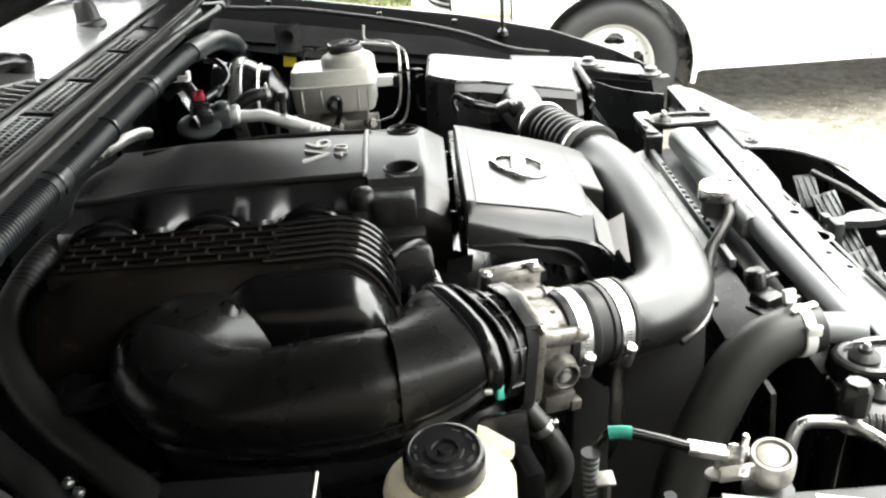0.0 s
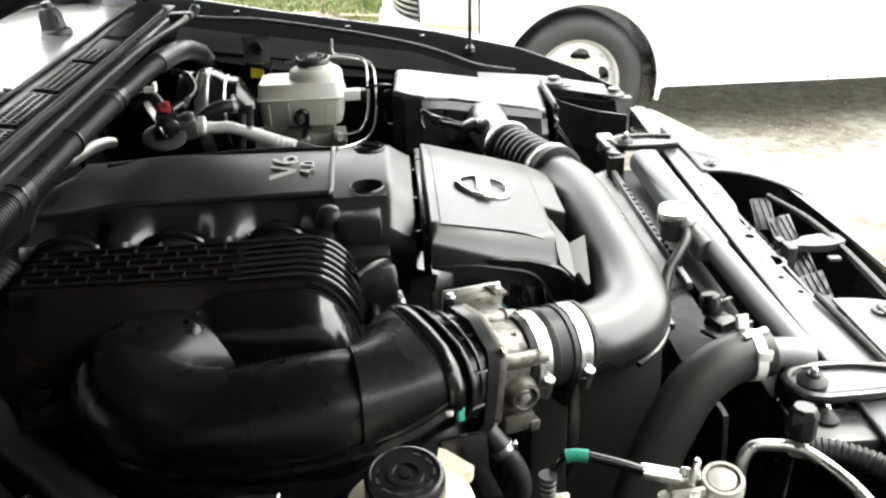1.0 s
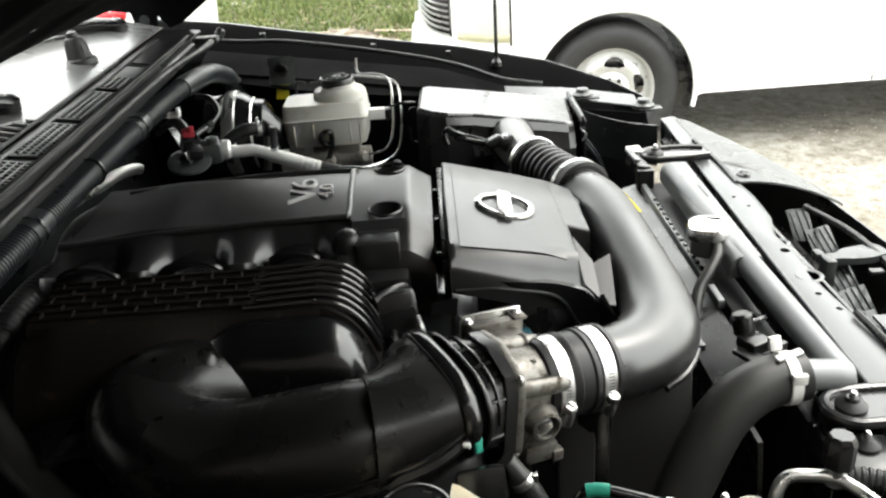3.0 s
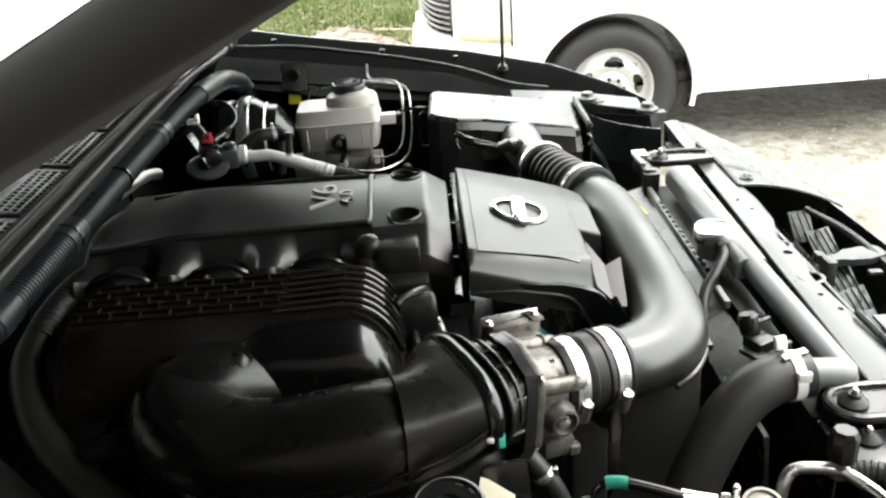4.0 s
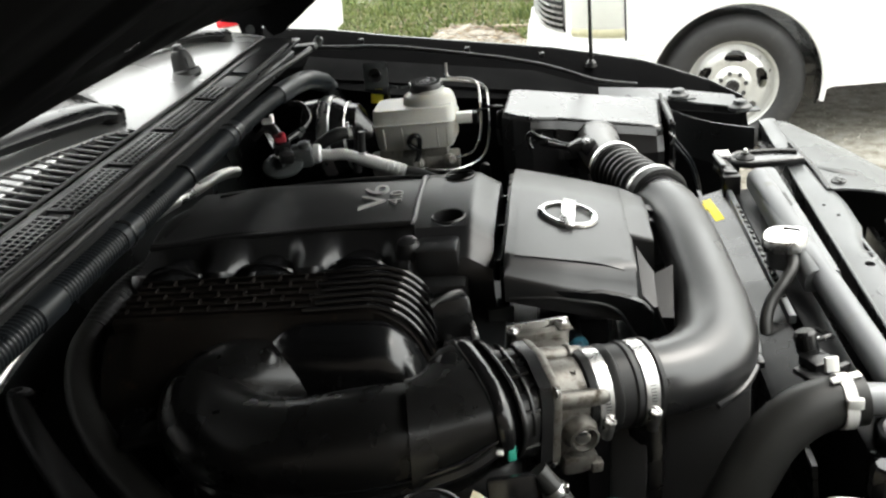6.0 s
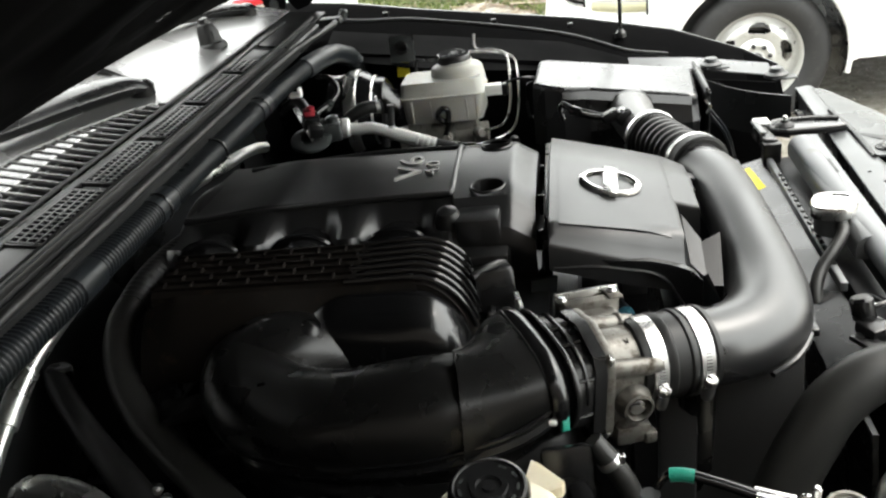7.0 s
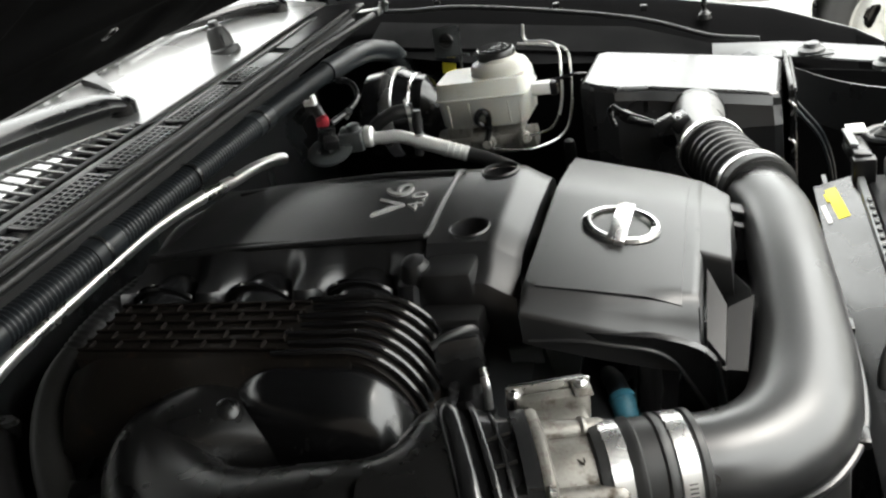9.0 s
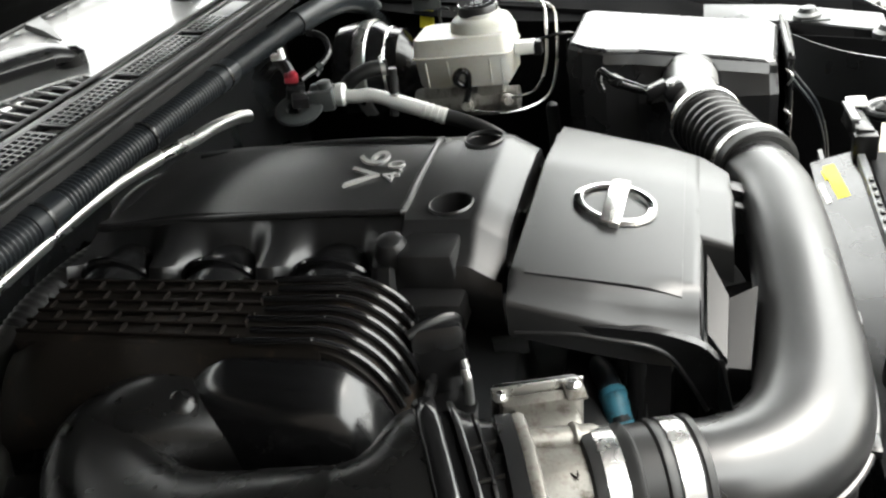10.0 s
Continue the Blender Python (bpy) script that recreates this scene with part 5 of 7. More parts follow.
# ---- intake duct, bellows and air box ----
duct = thing("intake_duct", "smooth grey-black moulded intake duct with a bend", "duct", (0.34, 0.9, 0.95))
dp = [tuple(tb(0.066, 0, 0)), tuple(tb(0.095, 0, -0.001)), (0.298, 0.688, 0.989), (0.324, 0.727, 0.987), (0.335, 0.79, 0.990), (0.336, 0.88, 0.996), (0.333, 0.97, 1.001), (0.327, 1.06, 1.004), (0.316, 1.11, 1.004), (0.303, 1.145, 1.003)]
part("tube", tube(dp, [0.0445, 0.045, 0.048, 0.050, 0.047, 0.0435, 0.0425, 0.042, 0.0415, 0.041], 36, per=8, flat=0.95), DUCT, duct, sharp=60)
sp = [(0.3168, 0.655, 0.9565), (0.351, 0.684, 0.960), (0.376, 0.731, 0.9635), (0.384, 0.79, 0.968), (0.382, 0.88, 0.976), (0.377, 0.97, 0.983), (0.370, 1.06, 0.988), (0.356, 1.115, 0.992)]
part("seam_flange", tube(sp, 0.0042, 8, per=6), DUCT, duct, "moulded seam along the outer side")
part("heel", loft([[(0.256, 0.645, 1.000), (0.270, 0.640, 0.985), (0.300, 0.664, 0.968), (0.345, 0.700, 0.958), (0.376, 0.738, 0.966), (0.372, 0.755, 0.985), (0.30, 0.70, 0.98)],
                   [(0.262, 0.655, 0.975), (0.275, 0.652, 0.965), (0.303, 0.674, 0.952), (0.345, 0.707, 0.945), (0.370, 0.742, 0.952), (0.366, 0.755, 0.965), (0.30, 0.705, 0.96)]]), DUCT, duct, "flat keel under the bend", sharp=25)
part("fin", loft([[(0.268, 0.69, 1.030), (0.262, 0.745, 1.036), (0.258, 0.75, 1.032)], [(0.268, 0.692, 0.98), (0.262, 0.75, 0.98), (0.258, 0.755, 0.98)]]), DUCT, duct)
for s0 in (0.30, 0.62):
    i = int(s0 * (len(sp) - 1))
    part("seam_clip", box(sp[i], (0.012, 0.022, 0.010), 0.002), BLACK, duct)
bell = thing("bellows", "black rubber bellows between duct and air box", "hose", (0.27, 1.25, 0.96))
bp_ = [(0.311, 1.135, 1.003), (0.296, 1.175, 1.001), (0.283, 1.215, 0.999), (0.270, 1.255, 0.997), (0.258, 1.29, 0.995), (0.25, 1.315, 0.993)]
part("folds", tube(bp_, 0.045, 30, ripple=(0.0185, 0.0046)), RUBBER, bell)


def collar(p, d, r, mat, w, nm, lab, par):
    part(nm, lathe([(r - 0.001, -w / 2), (r + 0.001, -w / 2 + 0.001), (r + 0.001, w / 2 - 0.001), (r - 0.001, w / 2)], p, d, 40), mat, par, lab)


DB = Vector((-0.32, 0.94, -0.04)).normalized()
collar((0.308, 1.146, 1.003), DB, 0.0485, RUBBER, 0.018, "cuff", "", bell)
collar((0.303, 1.158, 1.002), DB, 0.0495, STEEL, 0.010, "clamp", "bright steel band clamp", bell)
collar((0.252, 1.306, 0.993), DB, 0.0475, RUBBER, 0.018, "cuff", "", bell)
collar((0.251, 1.309, 0.993), DB, 0.0490, STEEL, 0.010, "clamp", "bright steel band clamp", bell)
meter = thing("air_flow_meter", "grey plastic air flow meter on the air box", "air flow meter", (0.238, 1.38, 0.95))
part("tube", tube([(0.252, 1.312, 0.993), (0.243, 1.35, 0.992), (0.234, 1.40, 0.990), (0.228, 1.47, 0.988)], [0.039, 0.038, 0.039, 0.043], 28), METER, meter)
part("sensor", box((0.205, 1.372, 1.018), (0.03, 0.036, 0.02), 0.003, pose(0, 0, 0, 0, -25, 20)), BLACK, meter)
part("plug", box((0.183, 1.362, 1.022), (0.032, 0.02, 0.018), 0.003, pose(0, 0, 0, 0, -20, 15)), BLACK, meter)
part("pin", lathe([(0.004, 0), (0.0035, 0.006)], (0.205, 1.355, 1.03), (0, 0, 1), 10), STEEL, meter)
lead = thing("sensor_lead", "taped wiring lead to the air flow meter", "cable", (0.12, 1.40, 1.0))
part("lead", tube([(0.172, 1.362, 1.020), (0.145, 1.385, 1.018), (0.12, 1.41, 1.020), (0.098, 1.43, 1.030), (0.092, 1.437, 1.016), (0.098, 1.432, 0.995)], 0.0058, 10, ripple=(0.006, 0.001)), BLACK, lead)
part("wire", tube([(0.175, 1.357, 1.026), (0.15, 1.375, 1.03), (0.12, 1.405, 1.030), (0.10, 1.425, 1.037)], 0.0016, 6), BAYPAINT, lead, "pale wire")
part("tape", tube([(0.13, 1.402, 1.019), (0.115, 1.415, 1.022)], 0.0095, 10), BLACK, lead)

airbox = thing("air_filter_box", "black plastic air filter box with a sloping lid", "air box", (0.2, 1.6, 0.85))


def lid_z(x, y):
    return 1.062 - 0.17 * (x - 0.045) - 0.02 * (1.64 - y)


top = [(0.040, 1.487), (0.064, 1.474), (0.10, 1.470), (0.15, 1.483), (0.31, 1.489), (0.345, 1.487), (0.358, 1.492), (0.372, 1.66), (0.362, 1.672), (0.062, 1.652), (0.048, 1.64)]
cx, cy = 0.205, 1.575
rings_ = []
for k, dz in ((0.955, 0.0), (0.985, -0.003), (1.0, -0.009), (1.006, -0.022)):
    rings_.append([(cx + (x - cx) * k, cy + (y - cy) * k, lid_z(x, y) + dz) for x, y in top])
rings_.append([(cx + (x - cx) * 1.015, 1.5 + (y - 1.5) * 0.995 - (0.0 if y > 1.55 else 0.012), 0.955) for x, y in top])
rings_.append([(cx + (x - cx) * 1.015, 1.5 + (y - 1.5) * 0.995 - (0.0 if y > 1.55 else 0.012), 0.70) for x, y in top])
part("lid", loft(rings_), LID, airbox, "smooth black lid that mirrors the sky", sharp=9)
part("front_bevel", loft([[(0.098, 1.463, 1.044), (0.098, 1.459, 1.030), (0.100, 1.470, 1.030)], [(0.15, 1.480, 1.036), (0.15, 1.470, 1.022), (0.15, 1.485, 1.022)], [(0.345, 1.484, 1.004), (0.345, 1.475, 0.990), (0.345, 1.49, 0.990)]]), GLOSSB, airbox)
part("side_flange", box((0.374, 1.575, 0.90), (0.006, 0.185, 0.24), 0.002), BLACK, airbox)
part("flange_edge", tube([(0.377, 1.482, 0.78), (0.377, 1.482, 0.99), (0.379, 1.50, 1.006), (0.382, 1.66, 1.008)], 0.004, 8), BLACK, airbox)
for z in (0.985, 0.92, 0.86):
    part("spring_clip", tube([(0.368, 1.474, z + 0.012), (0.378, 1.470, z), (0.372, 1.474, z - 0.014)], 0.002, 6), STEEL, airbox)
part("rear_clip", tube([(0.036, 1.60, 1.03), (0.022, 1.60, 1.02), (0.022, 1.60, 0.96), (0.036, 1.60, 0.95)], 0.003, 8), BLACK, airbox)
part("spout", lathe([(0.047, 0.0), (0.046, -0.008), (0.042, -0.010)], (0.228, 1.478, 0.985), (0, 1, 0), 28), BLACK, airbox)

# ---- brake servo, master cylinder, reservoir ----
servo = thing("brake_servo", "black round brake servo on the firewall", "brake servo", (-0.36, 1.55, 0.95))
part("shell", lathe([(0.068, -0.09), (0.089, -0.075), (0.092, -0.02), (0.090, 0.0), (0.078, 0.02), (0.073, 0.045), (0.05, 0.06), (0.03, 0.075)], (-0.335, 1.635, 0.988), (1, 0, 0), 40), GLOSSB, servo)
# two bright metal bands stand in for sky highlights on the glossy shell
part("rim", lathe([(0.088, -0.026), (0.0945, -0.020), (0.0965, -0.004), (0.0945, 0.003), (0.090, 0.006)], (-0.350, 1.635, 0.988), (1, 0, 0), 44), PIPE, servo, "rolled rim of the servo, bright to stand for its highlight")
part("shell_highlight", lathe([(0.0775, -0.004), (0.080, 0.0), (0.076, 0.005)], (-0.315, 1.635, 0.988), (1, 0, 0), 44), PIPE, servo, "bright band standing for a highlight on the shell")
part("vacuum_hose", tube([(-0.36, 1.46, 1.00), (-0.335, 1.45, 1.035), (-0.30, 1.455, 1.052), (-0.268, 1.47, 1.050)], 0.013, 12), RUBBER, servo, "short black vacuum hose")
part("hose_clip", lathe([(0.0142, -0.004), (0.0142, 0.004)], (-0.275, 1.467, 1.051), (0.9, 0.4, 0), 16), STEEL, servo)
part("clip_ear", box((-0.274, 1.462, 1.068), (0.004, 0.010, 0.012), 0.001), STEEL, servo)
part("check_valve", tube([(-0.262, 1.475, 1.03), (-0.264, 1.465, 1.0), (-0.27, 1.46, 0.965)], 0.008, 10), RUBBER, servo)

mc = thing("brake_master_cylinder", "cast aluminium brake master cylinder, brown with grime", "brake cylinder", (-0.16, 1.56, 0.92))
part("cylinder", join(lathe([(0.026, 0), (0.028, 0.01), (0.028, 0.16), (0.022, 0.165), (0.022, 0.19), (0.01, 0.192)], (-0.255, 1.555, 0.945), (1, 0, 0), 24), box((-0.21, 1.555, 0.968), (0.05, 0.045, 0.03), 0.006), box((-0.11, 1.555, 0.968), (0.05, 0.045, 0.03), 0.006)), CASTING, mc)
part("port", lathe([(0.012, 0), (0.012, 0.02), (0.008, 0.022), (0.008, 0.03)], (-0.085, 1.53, 0.955), (0.4, -0.9, 0.2), 12), CASTING, mc)
part("port", lathe([(0.012, 0), (0.012, 0.02), (0.008, 0.022), (0.008, 0.03)], (-0.15, 1.53, 0.95), (0, -1, 0.2), 12), CASTING, mc)

res = thing("brake_fluid_reservoir", "translucent cream brake fluid reservoir with a black cap", "reservoir", (-0.15, 1.555, 0.99))
lower = []
for z, k in ((0.985, 0.88), (0.992, 0.94), (1.035, 0.97), (1.0405, 1.0), (1.0455, 1.0), (1.049, 0.97), (1.068, 0.955), (1.074, 0.93)):
    oc = [(-0.238, 1.525), (-0.228, 1.515), (-0.075, 1.512), (-0.062, 1.524), (-0.060, 1.60), (-0.070, 1.614), (-0.225, 1.612), (-0.238, 1.60)]
    lower.append([(-0.15 + (x + 0.15) * k, 1.563 + (y - 1.563) * k, z) for x, y in oc])
part("tank", loft(lower), FLUID, res, sharp=50)
for x in (-0.215, -0.175, -0.10, -0.08):
    part("tank_rib", box((x, 1.5155, 1.012), (0.003, 0.004, 0.044), 0.001), FLUID, res)
part("tank_seam", tube([(-0.236, 1.521, 1.043), (-0.226, 1.513, 1.043), (-0.15, 1.5115, 1.043), (-0.076, 1.5105, 1.043), (-0.062, 1.523, 1.043)], 0.0024, 8, per=4), FLUID, res)
for x in (-0.205, -0.115):
    part("feed_neck", lathe([(0.016, 0), (0.016, 0.02), (0.014, 0.024)], (x, 1.555, 0.968), (0, 0, 1), 20), FLUID, res)
part("tower", loft([[(-0.118 + rx * math.cos(a), 1.568 + ry * math.sin(a), z) for a in (2 * math.pi * k / 28 for k in range(28))] for z, rx, ry in ((1.045, 0.057, 0.045), (1.085, 0.055, 0.044), (1.092, 0.050, 0.041), (1.097, 0.036, 0.034), (1.103, 0.034, 0.032))]), FLUID, res)
cap_ = part("cap", lathe([(0.034, 0.0), (0.0355, 0.002), (0.0355, 0.014), (0.034, 0.017), (0.032, 0.0178)], (-0.122, 1.572, 1.098), (0.05, -0.03, 1), 40), BLACK, res, "black screw cap")
part("cap_label", lathe([(0.0315, 0.0172), (0.0315, 0.0186), (0.0001, 0.0188)], (-0.122, 1.572, 1.098), (0.05, -0.03, 1), 40), LEDGE, cap_, "matt black disc on the cap")
bars = [box((-0.122 + 0.024 * math.cos(a), 1.572 + 0.024 * math.sin(a), 1.1170), (0.006, 0.002, 0.0006), 0, pose(0, 0, 0, 0, 0, math.degrees(a) + 90)) for a in np.linspace(0, 5.8, 14)]
bars += [box((-0.122, 1.572 + d, 1.1170), (0.02, 0.002, 0.0006), 0) for d in (-0.008, 0, 0.008)]
part("label_print", join(*bars), BAYPAINT, cap_, "worn pale print")
part("sensor_plug", box((-0.045, 1.56, 1.035), (0.035, 0.02, 0.022), 0.002), PAPER, res, "white plug on the reservoir's end")
part("plug_body", box((-0.022, 1.562, 1.033), (0.014, 0.022, 0.026), 0.003), BLACK, res)
part("wire_loop", tube([(-0.142, 1.512, 0.985), (-0.160, 1.500, 1.005), (-0.150, 1.498, 1.022), (-0.138, 1.502, 1.015), (-0.143, 1.506, 0.98), (-0.155, 1.51, 0.95)], 0.006, 8), BLACK, res)

lines = thing("brake_lines", "thin dull steel brake lines bent in steps", "brake pipe", (-0.05, 1.6, 0.95))
for pts in ([(-0.085, 1.66, 1.13), (-0.083, 1.655, 1.10), (-0.045, 1.64, 1.098), (-0.018, 1.62, 1.090), (-0.012, 1.60, 1.06), (-0.014, 1.575, 1.0), (-0.03, 1.54, 0.965), (-0.075, 1.51, 0.962)],
            [(-0.10, 1.66, 1.094), (-0.05, 1.655, 1.088), (-0.006, 1.63, 1.082), (0.004, 1.61, 1.05), (0.002, 1.58, 0.985), (-0.015, 1.55, 0.945), (-0.07, 1.515, 0.935), (-0.14, 1.50, 0.948)],
            [(-0.20, 1.66, 1.085), (-0.22, 1.67, 1.083), (-0.225, 1.675, 1.05), (-0.22, 1.68, 0.98)],
            [(-0.19, 1.655, 1.085), (-0.15, 1.66, 1.088), (-0.12, 1.665, 1.09)]):
    part("line", tube(pts, 0.0027, 8, per=6), PIPE if pts[0][2] > 1.09 else BAYPAINT, lines)
part("wire", tube([(-0.02, 1.565, 1.045), (0.02, 1.57, 1.05), (0.045, 1.59, 1.035), (0.05, 1.6, 1.0)], 0.003, 8), BLACK, lines)

plate = thing("bracket_plate", "grey steel bracket with a round hole on the inner wing", "bracket", (-0.33, 1.72, 1.05))
part("plate", join(box((-0.257, 1.71, 1.103), (0.055, 0.004, 0.060), 0.004, pose(0, 0, 0, -15, 0, 4))), BAYPAINT, plate)
part("hole_ring", lathe([(0.016, 0.0), (0.014, 0.005), (0.010, 0.005), (0.009, 0.0)], (-0.257, 1.706, 1.106), (0, -1, 0.2), 24), BLACK, plate)
tag = thing("yellow_tag", "small yellow plastic tag", "label", (-0.30, 1.70, 1.02))
part("tag", box((-0.259, 1.700, 1.058), (0.028, 0.004, 0.032), 0.001, pose(0, 0, 0, -15, 6, 4)), YELLOW, tag)

# ---- cowl side: corrugated loom, pipes, connectors ----
loom = thing("wiring_loom", "thick corrugated blue-black wiring loom along the cowl", "wiring loom", (-0.41, 0.9, 1.15))
lp = [(-0.352, 1.722, 1.00), (-0.362, 1.718, 1.06), (-0.376, 1.695, 1.103), (-0.388, 1.62, 1.130), (-0.396, 1.54, 1.141), (-0.404, 1.44, 1.147), (-0.412, 1.30, 1.149), (-0.417, 1.10, 1.149), (-0.419, 0.91, 1.149), (-0.420, 0.70, 1.149),
      (-0.420, 0.52, 1.150), (-0.420, 0.42, 1.150), (-0.420, 0.355, 1.135), (-0.42, 0.31, 1.09), (-0.42, 0.285, 1.03), (-0.42, 0.27, 0.92)]
part("conduit", tube(lp, [0.018, 0.019, 0.020, 0.020, 0.020] + [0.0185] * 6 + [0.0195] * 5, 16, ripple=(0.0066, 0.0016)), LOOM, loom)
for a, b in ((3, 5), (6, 7), (8, 9), (9, 10)):
    p, q = Vector(lp[a]), Vector(lp[b])
    if (a, b) == (3, 5):
        part("tape", tube([lp[2], lp[3], lp[4], lp[5]], 0.0212, 14), LOOM, loom, "smooth taped stretch")
    else:
        m_ = p.lerp(q, 0.5)
        d = (q - p).normalized()
        part("tape", tube([m_ - d * 0.024, m_, m_ + d * 0.024], 0.0198, 14), LOOM, loom, "smooth taped stretch")
for p in ((-0.418, 1.0, 1.149), (-0.4195, 0.80, 1.149), (-0.4145, 1.197, 1.149), (-0.395, 1.56, 1.139)):
    part("cable_tie", lathe([(0.0212, -0.0025), (0.0216, 0), (0.0212, 0.0025)], p, (0.03, -1, 0), 18), BLACK, loom)

acp = thing("heater_pipe", "bright bare aluminium pipe below the loom", "pipe", (-0.53, 0.9, 1.03))
part("pipe", tube([(-0.482, 1.345, 1.028), (-0.487, 1.318, 1.037), (-0.493, 1.26, 1.048), (-0.497, 1.20, 1.054), (-0.497, 1.14, 1.064), (-0.504, 1.08, 1.070), (-0.512, 1.0, 1.074), (-0.516, 0.90, 1.072), (-0.522, 0.80, 1.066), (-0.524, 0.70, 1.060), (-0.526, 0.60, 1.040), (-0.524, 0.53, 1.010), (-0.52, 0.47, 0.98)],
                  0.0105, 14), PIPE, acp)
part("sleeve", tube([(-0.526, 0.60, 1.040), (-0.5255, 0.565, 1.026), (-0.524, 0.535, 1.012)], 0.0135, 12), PIPE, acp)
alu = thing("coolant_pipe", "polished aluminium pipe elbow low beside the engine", "pipe", (-0.45, 0.5, 0.9))
part("pipe", tube([(-0.62, 0.52, 0.90), (-0.56, 0.50, 0.905), (-0.515, 0.492, 0.912), (-0.508, 0.495, 0.945), (-0.487, 0.498, 0.958), (-0.44, 0.492, 0.957), (-0.40, 0.476, 0.950), (-0.374, 0.458, 0.93), (-0.365, 0.448, 0.90)], 0.0142, 14), PIPE, alu)
part("foot", box((-0.505, 0.485, 0.905), (0.03, 0.03, 0.006), 0.002), PIPE, alu)
hl = thing("heater_hose", "thick black heater hose dropping past the plenum", "hose", (-0.42, 0.65, 0.95))
part("hose", tube([(-0.44, 0.96, 1.035), (-0.455, 0.86, 1.045), (-0.462, 0.78, 1.042), (-0.466, 0.71, 1.028), (-0.442, 0.645, 1.0), (-0.388, 0.583, 0.97), (-0.306, 0.518, 0.95), (-0.208, 0.444, 0.93), (-0.15, 0.40, 0.90)], 0.0195, 16), HOSE, hl)
part("spiral_sleeve", tube([(-0.44, 0.95, 1.037), (-0.455, 0.86, 1.046), (-0.462, 0.79, 1.044), (-0.465, 0.745, 1.036)], 0.0215, 14, ripple=(0.009, 0.0012)), RUBBER, hl, "spiral guard sleeve")
hl2 = thing("lower_hose", "black rubber hose low beside the firewall", "hose", (-0.45, 0.58, 0.93))
part("hose", tube([(-0.57, 0.69, 0.975), (-0.55, 0.664, 0.970), (-0.49, 0.605, 0.960), (-0.425, 0.548, 0.95), (-0.375, 0.505, 0.94), (-0.33, 0.47, 0.90)], [0.014, 0.015, 0.016, 0.017, 0.019, 0.02], 14), RUBBER, hl2)
part("end_nut", lathe([(0.018, 0), (0.018, 0.02), (0.012, 0.024)], (-0.565, 0.685, 0.962), (0.2, 0.3, 1), 10), BLACK, hl2)
sh = thing("steering_shield", "black plastic shield low at the bay's side", "shield", (-0.40, 0.38, 0.95))
part("panel", sheet(lambda u, v: (-0.50 + 0.24 * u, 0.395 - 0.10 * v, 0.975 - 0.02 * v), [0, 0.4, 0.8, 1], [0, 0.4, 1], 0.01), LEDGE, sh)
part("edge_bead", tube([(-0.50, 0.395, 0.977), (-0.38, 0.395, 0.977), (-0.26, 0.395, 0.977)], 0.004, 8), RUBBER, sh)
part("clip", box((-0.34, 0.36, 0.971), (0.03, 0.018, 0.012), 0.003), BLACK, sh)
for at, ax in (((-0.286, 0.582, 1.003), (0.2, -0.6, 0.7)), ((-0.331, 0.485, 0.966), (0, -0.5, 1)), ((-0.318, 0.475, 0.962), (0, -0.5, 1))):
    bt = thing("bolt", "small bright bolt head among dark parts", "bolt", at, group="loose bright bolts")
    part("head", bolt(at, ax, 0.0042, 0.006), STEEL, bt)
splash = thing("splash_shield", "black plastic splash shield low beside the engine", "shield", (-0.30, 0.36, 0.55))
part("wall", box((-0.32, 0.33, 0.70), (0.56, 0.22, 0.32), 0.02), LEDGE, splash)
part("flange", box((-0.32, 0.445, 0.80), (0.54, 0.02, 0.02), 0.004), LEDGE, splash)
part("lower_panel", box((-0.40, 0.55, 0.72), (0.36, 0.22, 0.20), 0.02), LEDGE, splash)
brk = thing("dark_bracket", "black steel bracket holding a bolt under the plenum", "bracket", (-0.31, 0.58, 0.99))
part("arm", box((-0.32, 0.59, 0.99), (0.09, 0.03, 0.012), 0.004, pose(0, 0, 0, 25, 0, 14)), BLACK, brk)
dip = thing("flat_clip", "thin worn steel strip below the plenum", "clip", (-0.245, 0.565, 0.925))
part("strip", box((-0.245, 0.560, 0.930), (0.05, 0.006, 0.003), 0.001, pose(0, 0, 0, 10, 4, 3)), PIPE, dip)

# ---- air-conditioning line with its block and connectors at the back ----
ac = thing("air_conditioning_line", "aluminium air-conditioning line with a crimped hose end", "pipe", (-0.25, 1.4, 1.0))
part("block", join(box((-0.352, 1.372, 1.04), (0.045, 0.04, 0.036), 0.005, pose(0, 0, 0, 0, 0, 8)), lathe([(0.012, 0), (0.012, 0.012), (0.008, 0.014)], (-0.345, 1.372, 1.056), (0, 0, 1), 14)), BAYPAINT, ac, "dull aluminium union block")
part("union", lathe([(0.016, -0.02), (0.0185, -0.016), (0.0185, 0.014), (0.016, 0.018)], (-0.352, 1.376, 1.045), (1, 0.2, -0.1), 22), BAYPAINT, ac, "dull grey union body")
part("nut", lathe([(0.018, 0.0), (0.019, 0.004), (0.019, 0.012), (0.015, 0.016)], (-0.332, 1.383, 1.040), (1, 0.2, -0.1), 14), PALEPIPE, ac)
part("pipe", tube([(-0.325, 1.385, 1.037), (-0.30, 1.39, 1.032), (-0.275, 1.395, 1.030), (-0.24, 1.398, 1.016), (-0.20, 1.40, 1.000), (-0.165, 1.401, 0.986)], 0.0115, 14), PALEPIPE, ac)
part("ferrule", tube([(-0.245, 1.398, 1.018), (-0.20, 1.400, 1.000), (-0.155, 1.402, 0.982)], 0.0132, 16), PALEPIPE, ac, "crimped aluminium ferrule")
